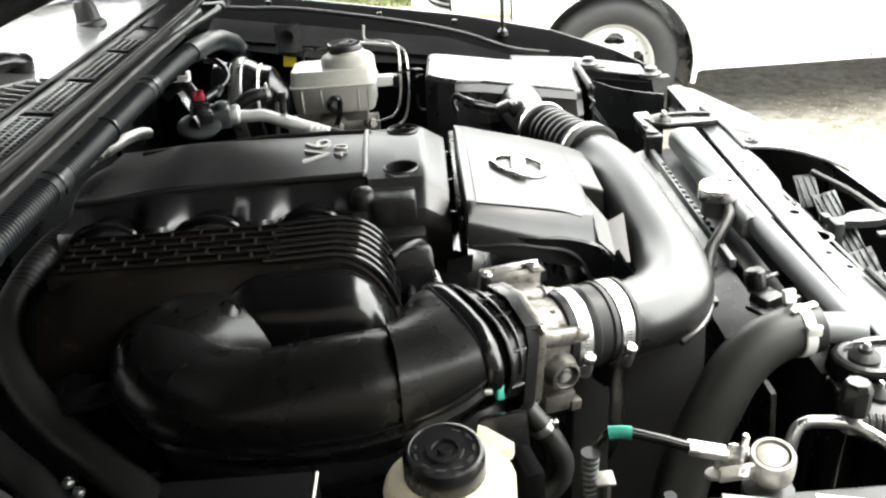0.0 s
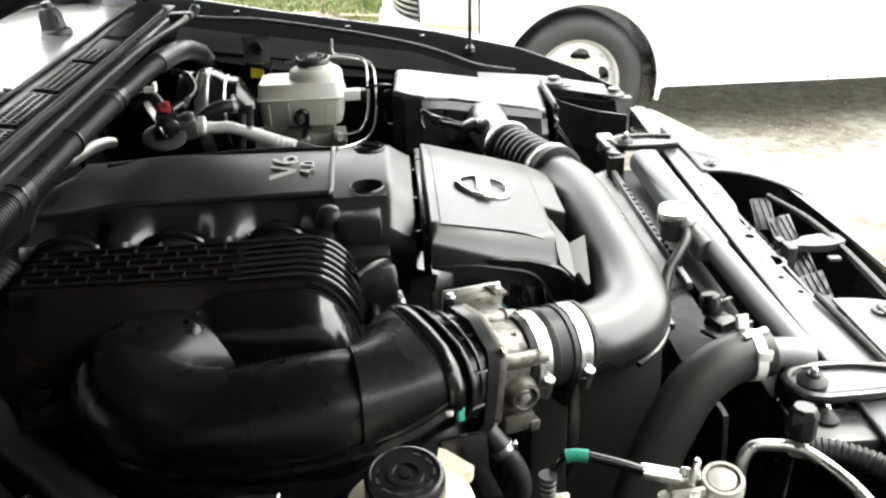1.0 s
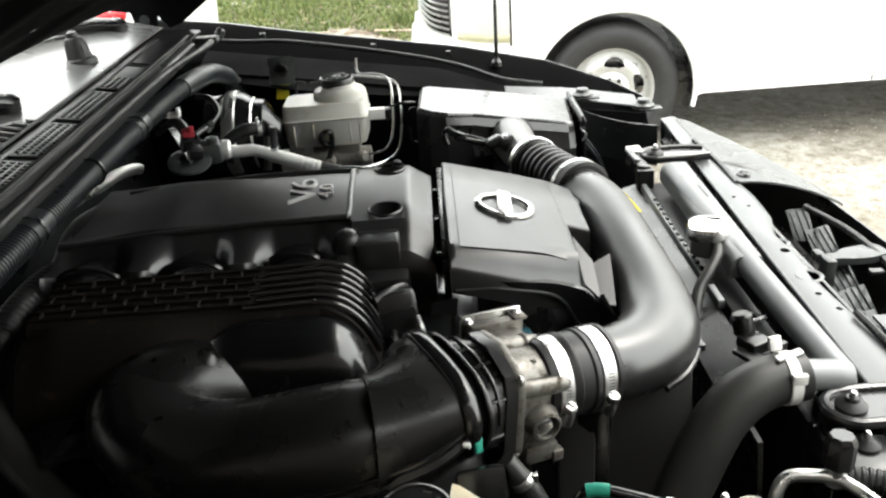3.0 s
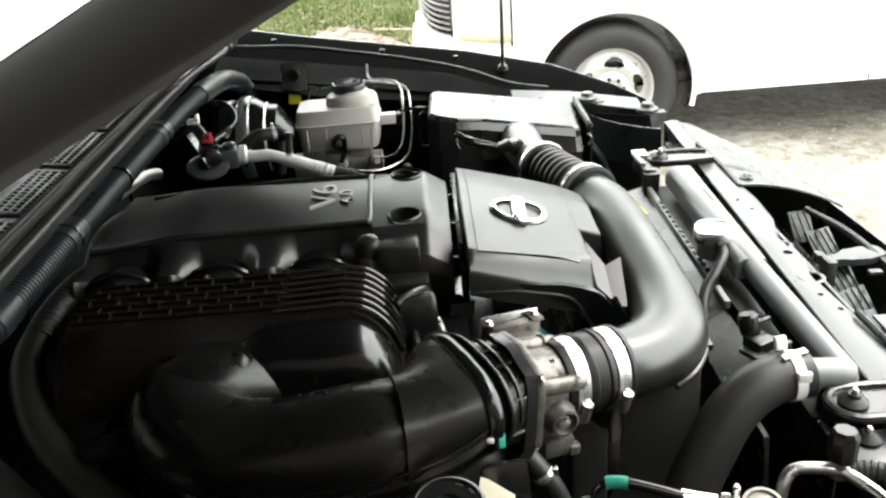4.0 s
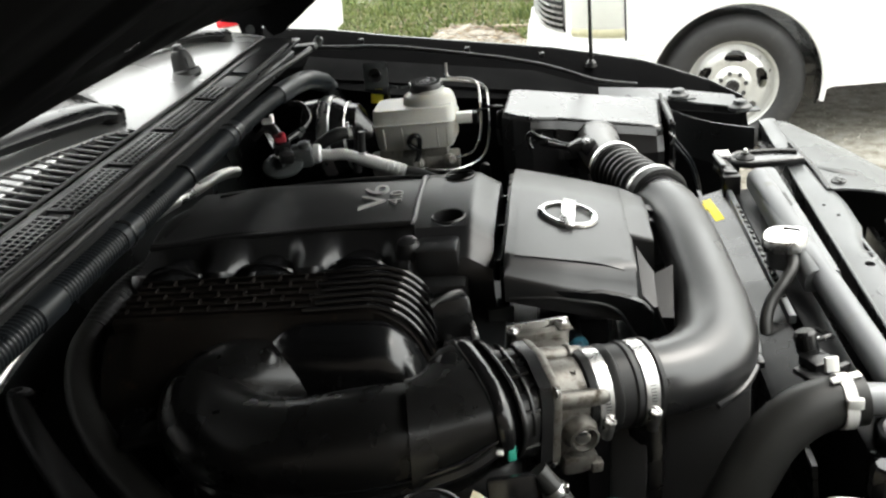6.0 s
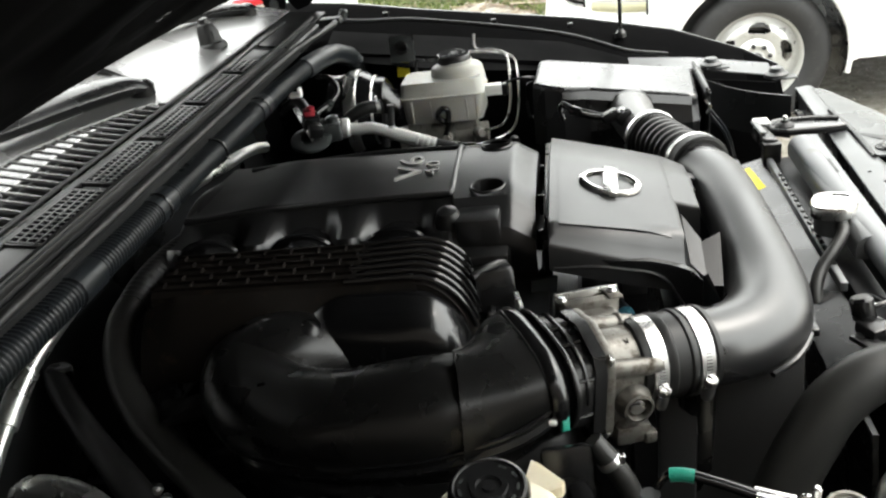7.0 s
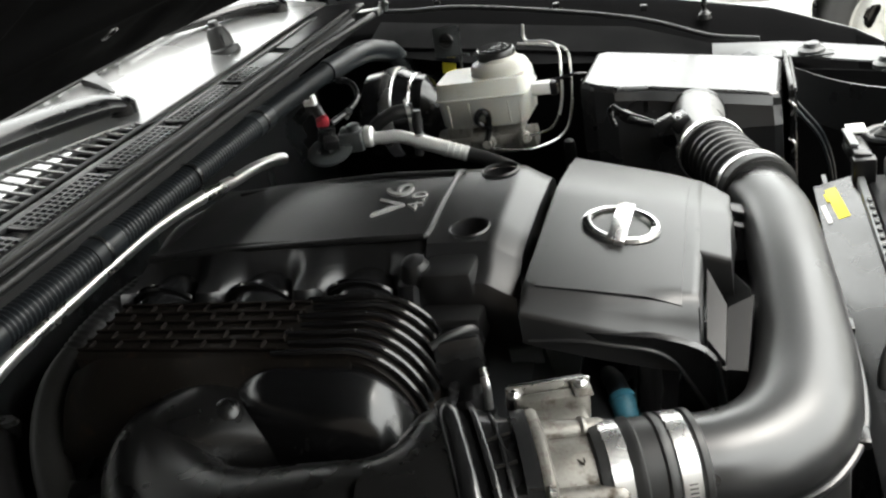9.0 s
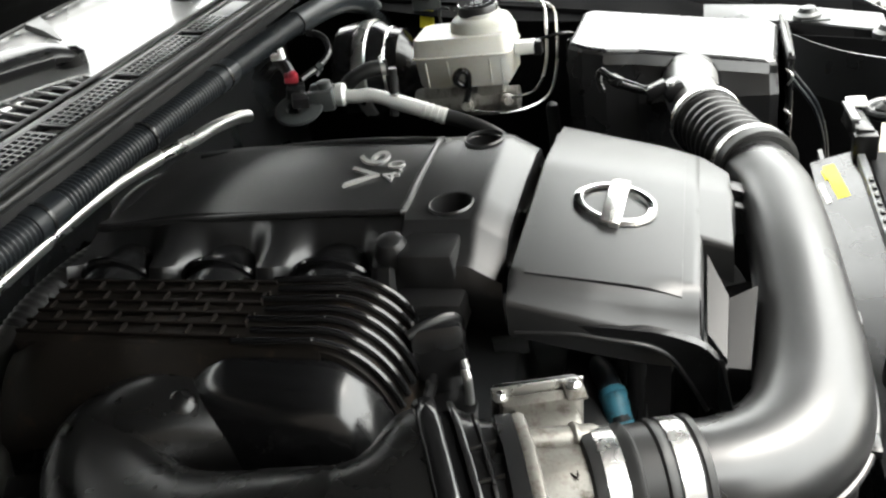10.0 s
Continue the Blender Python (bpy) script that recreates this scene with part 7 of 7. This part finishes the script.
bmesh.ops.transform(clamp_, matrix=TT, verts=clamp_.verts)
part("terminal", clamp_, CASTING, lead, "plated terminal clamp")
part("terminal_bolt", join(tube([(0.290, 0.392, 1.003), (0.290, 0.424, 1.003)], 0.0032, 8), bolt((0.290, 0.421, 1.003), (0, 1, 0), 0.0052, 0.006), box((0.290, 0.397, 1.003), (0.010, 0.005, 0.010), 0.001)), STEEL, lead)
part("stud", lathe([(0.005, -0.004), (0.005, 0.008), (0.0035, 0.010), (0.0035, 0.020), (0.002, 0.022)], (0.2925, 0.409, 1.010), (0.05, 0, 1), 10), STEEL, lead, "short upright stud")
part("post_top", lathe([(0.0143, -0.004), (0.0143, 0.008), (0.0125, 0.0105), (0.0002, 0.0115)], (0.3175, 0.4055, 1.002), (-0.1, -0.17, 1), 28), CASTING, lead, "dull lead post top")
part("eye_plate", loft([[(0.270 + 0.010 * math.cos(q), 0.405 + 0.007 * math.sin(q), z) for q in np.linspace(0, 6.283, 18, endpoint=False)] for z in (0.992, 0.9955)]), CASTING, lead, "flat grey connector plate")
for q in (-0.0036, 0.0036):
    part("lug", tube([(0.280, 0.413 + q, 1.009), (0.264, 0.417 + q, 1.0105), (0.249, 0.421 + q, 1.012)], 0.0052, 12), STEEL, lead, "crimped bright lug")
part("lead", tube([(0.254, 0.420, 1.011), (0.225, 0.430, 1.016), (0.200, 0.437, 1.0195), (0.184, 0.440, 1.0185), (0.173, 0.440, 1.006), (0.165, 0.438, 0.975), (0.160, 0.434, 0.93)], [0.0050, 0.0048, 0.0047, 0.0042, 0.0034, 0.003, 0.003], 12), GLOSSB, lead)
part("tape", tube([(0.203, 0.4362, 1.0191), (0.193, 0.4385, 1.0194), (0.183, 0.4400, 1.0178)], [0.0062, 0.0060, 0.0063], 14), GREEN, lead, "green tape on the lead")
con = thing("small_conduit", "grey corrugated conduit beside the battery", "wiring loom", (0.16, 0.42, 0.93))
part("conduit", tube([(0.1655, 0.432, 1.004), (0.1645, 0.43, 0.975), (0.166, 0.428, 0.94), (0.168, 0.42, 0.89)], 0.0088, 12, ripple=(0.006, 0.0012)), BAYPAINT, con)
part("holder", join(box((0.181, 0.428, 0.950), (0.003, 0.018, 0.05), 0.001), box((0.178, 0.428, 0.9755), (0.018, 0.018, 0.003), 0.001)), CASTING, con, "pale steel angle bracket")
hold = thing("battery_clamp", "black battery hold-down clamp with a bolt", "bracket", (0.24, 0.36, 0.96))
part("arm", join(box((0.238, 0.365, 0.975), (0.07, 0.022, 0.010), 0.003, pose(0, 0, 0, 0, 4, -30)), box((0.255, 0.345, 0.972), (0.06, 0.018, 0.012), 0.003, pose(0, 0, 0, 0, 4, -62))), BLACK, hold)
part("bolt", join(lathe([(0.009, 0), (0.009, 0.008), (0.0055, 0.010), (0.0055, 0.022)], (0.222, 0.378, 0.978), (0, 0, 1), 8)), BAYPAINT, hold)


# ---- white van beyond the truck ----
van = thing("white_van", "white van with a silver steel wheel, parked alongside", "van", (1.0, 4.6, GZ))
VY = 4.10
WC = Vector((1.025, 4.14, 0.28))
AR = 0.43


def van_side():
    pts = [(0.62, 0.42)]
    for k in range(25):
        a = math.pi + 0.22 - (math.pi + 0.5) * k / 24
        x, z = WC.x + AR * math.cos(a), WC.z + AR * 0.99 * math.sin(a)
        pts.append((x, z))
    pts = [p for p in pts if p[1] > 0.2]
    pts += [(WC.x + 0.48, 0.245), (3.0, 0.245), (5.2, 0.25), (5.2, 1.95), (1.3, 1.95), (0.95, 1.5), (0.62, 1.02)]
    bm = bmesh.new()
    vs_ = [bm.verts.new((x, VY - 0.03 * smooth(0.25, 0.9, z), z)) for x, z in pts]
    f = bm.faces.new(vs_)
    ex = bmesh.ops.extrude_face_region(bm, geom=[f])
    bmesh.ops.translate(bm, verts=[v for v in ex["geom"] if isinstance(v, bmesh.types.BMVert)], vec=(0, 0.05, 0))
    return bm


part("side_panel", van_side(), VANWHITE, van, "white painted side panel")
lip = [(WC.x + (AR + 0.004) * math.cos(a), VY - 0.022, WC.z + (AR + 0.004) * math.sin(a)) for a in (math.pi + 0.1 - (math.pi + 0.32) * k / 14 for k in range(15))]
part("arch_lip", tube(lip, 0.014, 8, per=3), VANWHITE, van)
arch = [[(WC.x + (AR - 0.002) * math.cos(a), y, WC.z + (AR - 0.002) * math.sin(a)) for a in (math.pi + 0.3 - (math.pi + 0.6) * k / 30 for k in range(31))] for y in (VY + 0.02, VY + 0.35)]
part("arch_liner", loft(arch, closed=False), BLACK, van, "black wheel arch liner")
part("mud_flap", box((WC.x + 0.44, VY + 0.07, 0.28), (0.03, 0.12, 0.22), 0.008), BLACK, van)
NOSE = spline([(0.64, VY - 0.005), (0.45, VY + 0.015), (0.30, VY + 0.09), (0.16, VY + 0.24), (0.09, VY + 0.45), (0.05, VY + 0.85), (0.05, VY + 1.3)], 6)


def nose_band(prof):
    """A band round the van's nose; prof: (z, how far it stands out)."""
    rings = []
    for i, p in enumerate(NOSE):
        q = NOSE[min(i + 1, len(NOSE) - 1)] - NOSE[max(i - 1, 0)]
        nrm = Vector((q[1], -q[0])).normalized()
        if nrm.y > 0.1 and nrm.x > 0:
            nrm = -nrm
        if nrm.x > 0.5:
            nrm = -nrm
        k = smooth(0, 5, i)
        rings.append([(p[0] + nrm.x * d * k, p[1] + nrm.y * d * k, z) for z, d in prof])
    return loft(rings)


part("bumper", nose_band([(0.20, 0.03), (0.27, 0.075), (0.40, 0.085), (0.475, 0.07), (0.49, 0.0), (0.40, -0.05), (0.22, -0.05)]), VANWHITE, van, "white painted bumper")
part("bumper_step", nose_band([(0.485, 0.02), (0.50, 0.055), (0.545, 0.05), (0.555, 0.0), (0.52, -0.03)]), VANWHITE, van)
part("nose_skin", nose_band([(0.55, 0.0), (0.55, -0.02), (1.0, -0.05), (1.02, -0.03), (0.85, 0.0)]), VANWHITE, van)
part("bonnet", sheet(lambda u, v: (0.1 + 0.75 * v, VY + 0.06 + 1.6 * u, 0.98 + 0.2 * v + 0.08 * math.sin(math.pi * u)), list(np.linspace(0, 1, 12)), list(np.linspace(0, 1, 8)), 0.02), VANWHITE, van)


def nose_patch(i0, i1, z0, z1, d, rows=5):
    rings = []
    for i in np.linspace(i0, i1, 14):
        a = int(i)
        b_ = min(a + 1, len(NOSE) - 1)
        p = NOSE[a] + (NOSE[b_] - NOSE[a]) * (i - a)
        q = NOSE[b_] - NOSE[max(a - 1, 0)]
        nrm = Vector((-abs(q[1]), -abs(q[0]))).normalized()
        rings.append([(p[0] + nrm.x * (d + 0.01 * math.sin(math.pi * k)), p[1] + nrm.y * (d + 0.01 * math.sin(math.pi * k)), z0 + (z1 - z0) * k) for k in np.linspace(0, 1, rows)])
    bm = loft(rings, closed=False)
    bmesh.ops.solidify(bm, geom=bm.faces[:], thickness=0.008)
    return bm


lamp = part("headlamp", nose_patch(5.0, 14.5, 0.64, 0.82, 0.006), LENS, van, "clear headlamp with a chrome bowl behind")
part("turn_lens", nose_patch(4.6, 14.5, 0.588, 0.632, 0.008), AMBER, lamp, "yellowed lower turn lens")
part("lamp_gap", nose_patch(4.3, 4.6, 0.57, 0.83, 0.004), BLACK, lamp)
grille = part("grille", nose_patch(16, 33, 0.60, 0.82, 0.0), BLACK, van, "dark grille with pale bars")
for k in range(7):
    part("grille_bar", nose_patch(16, 33, 0.605 + 0.031 * k, 0.617 + 0.031 * k, 0.012, 3), WHEEL, grille)
part("roof_block", box((3.2, 5.1, 1.95), (4.0, 1.95, 0.2), 0.08), VANWHITE, van)
part("far_side", box((2.7, 6.05, 1.1), (5.2, 0.05, 1.7), 0.02), VANWHITE, van)
part("underbody", box((2.9, 5.1, 0.33), (4.6, 1.8, 0.12), 0.03), BLACK, van)
part("sill_seam", box((2.4, VY - 0.002, 0.262), (0.006, 0.012, 0.025), 0.002), BLACK, van)


def van_wheel(at):
    wheel = part("wheel", lathe([(0.222, 0.0), (0.232, -0.006), (0.229, 0.012), (0.212, 0.03), (0.205, 0.10), (0.2, 0.18)], at, (0, 1, 0), 48, cap=False), WHEEL, van, "silver steel wheel with five oval windows")
    tyre = [(0.226, 0.005), (0.235, -0.016), (0.262, -0.035), (0.30, -0.041), (0.335, -0.03), (0.356, -0.008), (0.364, 0.015), (0.366, 0.06), (0.366, 0.16), (0.35, 0.2), (0.23, 0.2)]
    part("tyre", lathe(tyre, at, (0, 1, 0), 64, cap=False), TYRE, wheel, "worn black tyre with a dusty sidewall")
    # dished disc with five windows
    prof = lambda r: lerp_table([(0.0, 0.0), (0.05, -0.006), (0.07, -0.010), (0.085, 0.0), (0.10, 0.010), (0.12, 0.002), (0.15, -0.006), (0.175, 0.004), (0.195, 0.022), (0.214, 0.03)], r)
    rr = list(np.linspace(0.032, 0.214, 30))
    na = 180
    bm = bmesh.new()
    m = Matrix.Translation(at) @ frame_of((0, 1, 0))
    V = [[bm.verts.new(m @ Vector((r * math.cos(2 * math.pi * k / na), r * math.sin(2 * math.pi * k / na), prof(r)))) for k in range(na)] for r in rr]
    for i in range(len(rr) - 1):
        for k in range(na):
            r, a = (rr[i] + rr[i + 1]) / 2, 2 * math.pi * (k + 0.5) / na
            skip = False
            for w in range(5):
                c = math.pi / 2 + 2 * math.pi * w / 5 + 0.1
                da = (a - c + math.pi) % (2 * math.pi) - math.pi
                if ((r - 0.153) / 0.029) ** 2 + (da * r / 0.056) ** 2 < 1:
                    skip = True
            if not skip:
                bm.faces.new((V[i][k], V[i][(k + 1) % na], V[i + 1][(k + 1) % na], V[i + 1][k]))
    loose = [v for v in bm.verts if not v.link_faces]
    bmesh.ops.delete(bm, geom=loose, context="VERTS")
    bmesh.ops.solidify(bm, geom=bm.faces[:], thickness=0.005)
    part("disc", bm, WHEEL, wheel)
    part("hub_cap", lathe([(0.036, 0.0), (0.036, -0.018), (0.030, -0.024), (0.022, -0.024), (0.02, -0.012), (0.0001, -0.011)], at, (0, 1, 0), 28), TYRE, wheel, "dark open hub centre")
    part("hub_ring", lathe([(0.046, 0.0), (0.044, -0.012), (0.036, -0.014), (0.034, 0.0)], at, (0, 1, 0), 28), WHEEL, wheel)
    for k in range(8):
        a = 2 * math.pi * k / 8 + 0.2
        p = Vector(at) + Vector((0.068 * math.cos(a), -0.010, 0.068 * math.sin(a)))
        part("wheel_nut", lathe([(0.0115, 0.004), (0.0115, -0.008), (0.007, -0.013), (0.0001, -0.013)], p, (0, 1, 0), 8), TYRE, wheel)
    part("valve", tube([Vector(at) + Vector((0.185, 0.0, 0.07)), Vector(at) + Vector((0.178, -0.02, 0.066))], 0.0035, 8), RUBBER, wheel)


van_wheel(tuple(WC))
part("brake_drum", lathe([(0.15, 0.05), (0.15, 0.12), (0.05, 0.13)], tuple(WC), (0, 1, 0), 24), BLACK, van)

# ---- white car farther off, only its rear corner in sight ----
car = thing("white_car", "white car with red tail lamps parked on the grass", "car", (-2.3, 6.2, GZ))
body = [[(x, 5.7 + 1.0 + (y - 1.0) * k, z) for y, z in ((0.12, 0.25), (0.0, 0.4), (0.0, 0.62), (0.06, 0.80), (0.35, 0.88), (1.65, 0.88), (1.94, 0.80), (2.0, 0.62), (2.0, 0.4), (1.88, 0.25))]
        for x, k in [(-5.7, 0.9), (-5.1, 1.0)] + [(-2.53 + 0.80 * math.sin(a), 0.35 + 0.65 * math.cos(a) ** 0.6) for a in (0.0, 0.25, 0.5, 0.75, 0.95, 1.12, 1.26, 1.37, 1.46, 1.53)]]
part("body", loft(body), VANWHITE, car)
part("roof", box((-3.7, 6.7, 1.15), (1.9, 1.5, 0.55), 0.2, taper=0.75), GLASS, car)
part("tail_lamp", box((-2.16, 5.77, 0.60), (0.30, 0.12, 0.07), 0.03, pose(0, 0, 0, 0, -4, 12)), REDLENS, car, "red tail lamp")
part("tail_lamp", box((-1.84, 5.93, 0.67), (0.16, 0.12, 0.12), 0.03, pose(0, 0, 0, 0, -10, 38)), REDLENS, car, "red tail lamp")
for x in (-4.7, -2.6):
    part("tyre", lathe([(0.18, -0.1), (0.29, -0.1), (0.305, -0.07), (0.305, 0.07), (0.29, 0.1), (0.18, 0.1)], (x, 5.82, GZ + 0.305), (0, 1, 0), 36), TYRE, car)

# ---- yard: stones, grass, litter, old planks ----
rng = np.random.default_rng(4)


def scatter(n, make):
    verts, faces = [], []
    for _ in range(n):
        v, f = make()
        o = len(verts)
        verts += v
        faces += [[i + o for i in q] for q in f]
    me = bpy.data.meshes.new("scatter")
    me.from_pydata(verts, [], faces)
    bm = bmesh.new()
    bm.from_mesh(me)
    bpy.data.meshes.remove(me)
    return bm


def stone():
    x, y = rng.uniform(0.9, 4.6), rng.uniform(1.2, 6.5)
    s = rng.uniform(0.003, 0.009) * (1.8 if rng.random() < 0.05 else 1)
    z = ground_height(x, y)
    a = rng.uniform(0, 6.28)
    v = [(x + s * math.cos(a + k * 1.57) * rng.uniform(0.7, 1.2), y + s * math.sin(a + k * 1.57) * rng.uniform(0.7, 1.2), z + s * rng.uniform(0, 0.3)) for k in range(4)]
    v.append((x + s * rng.uniform(-.3, .3), y + s * rng.uniform(-.3, .3), z + s * rng.uniform(0.5, 0.9)))
    return v, [(0, 1, 4), (1, 2, 4), (2, 3, 4), (3, 0, 4)]


tagged(part("gravel", scatter(9000, stone), STONES, None, sharp=20), "loose pale pebbles on the yard", "gravel", kind="stuff")


def blade():
    x = rng.uniform(-4.5, 1.2)
    y = rng.uniform(6.2, 13.5)
    if noise.noise((x * 0.8, y * 0.8, 3)) < -0.25 + 0.35 * smooth(7.6, 6.4, y):
        x, y = rng.uniform(-4, 0.5), rng.uniform(9.5, 13)
    z = ground_height(x, y)
    h = rng.uniform(0.02, 0.07) * (1.6 if noise.noise((x, y, 9)) > 0.2 else 1)
    a = rng.uniform(0, 6.28)
    w = rng.uniform(0.006, 0.012)
    c, s = math.cos(a), math.sin(a)
    l = rng.uniform(0.01, 0.06)
    b_ = rng.uniform(0, 6.28)
    lx, ly = l * math.cos(b_), l * math.sin(b_)
    v = [(x - w * c, y - w * s, z), (x + w * c, y + w * s, z), (x + 0.6 * w * c + lx * 0.4, y + 0.6 * w * s + ly * 0.4, z + h * 0.6),
         (x - 0.6 * w * c + lx * 0.4, y - 0.6 * w * s + ly * 0.4, z + h * 0.6), (x + lx, y + ly, z + h)]
    return v, [(0, 1, 2, 3), (3, 2, 4)]


tagged(part("grass", scatter(75000, blade), GRASS, None, sharp=180), "patchy short green grass beyond the cars", "grass", kind="stuff")


def leaf():
    x, y = rng.uniform(-4, 1.6), rng.uniform(5.6, 10)
    z = ground_height(x, y) + rng.uniform(0.005, 0.03)
    s = rng.uniform(0.012, 0.04)
    a = rng.uniform(0, 6.28)
    t = rng.uniform(-0.5, 0.5)
    v = [(x + s * math.cos(a + k), y + s * math.sin(a + k) * 0.6, z + t * s * math.cos(a + k)) for k in (0, 0.9, 2.4, 3.14, 4.1, 5.4)]
    return v, [(0, 1, 2, 3), (0, 3, 4, 5)]


tagged(part("leaf_litter", scatter(9000, leaf), LITTER, None, sharp=180), "dry brown leaves and twigs on the ground", "litter", kind="stuff")
for x, y, ln, a in ((-0.05, 7.75, 0.8, -14), (0.2, 7.5, 0.6, 20)):
    pl = box((x, y, ground_height(x, y) + 0.025), (ln, 0.06, 0.03), 0.006, pose(0, 0, 0, 2, 1, a))
    tagged(part("plank", pl, OLDWOOD), "grey weathered timber offcut lying on the ground", "plank", group="timber offcuts")
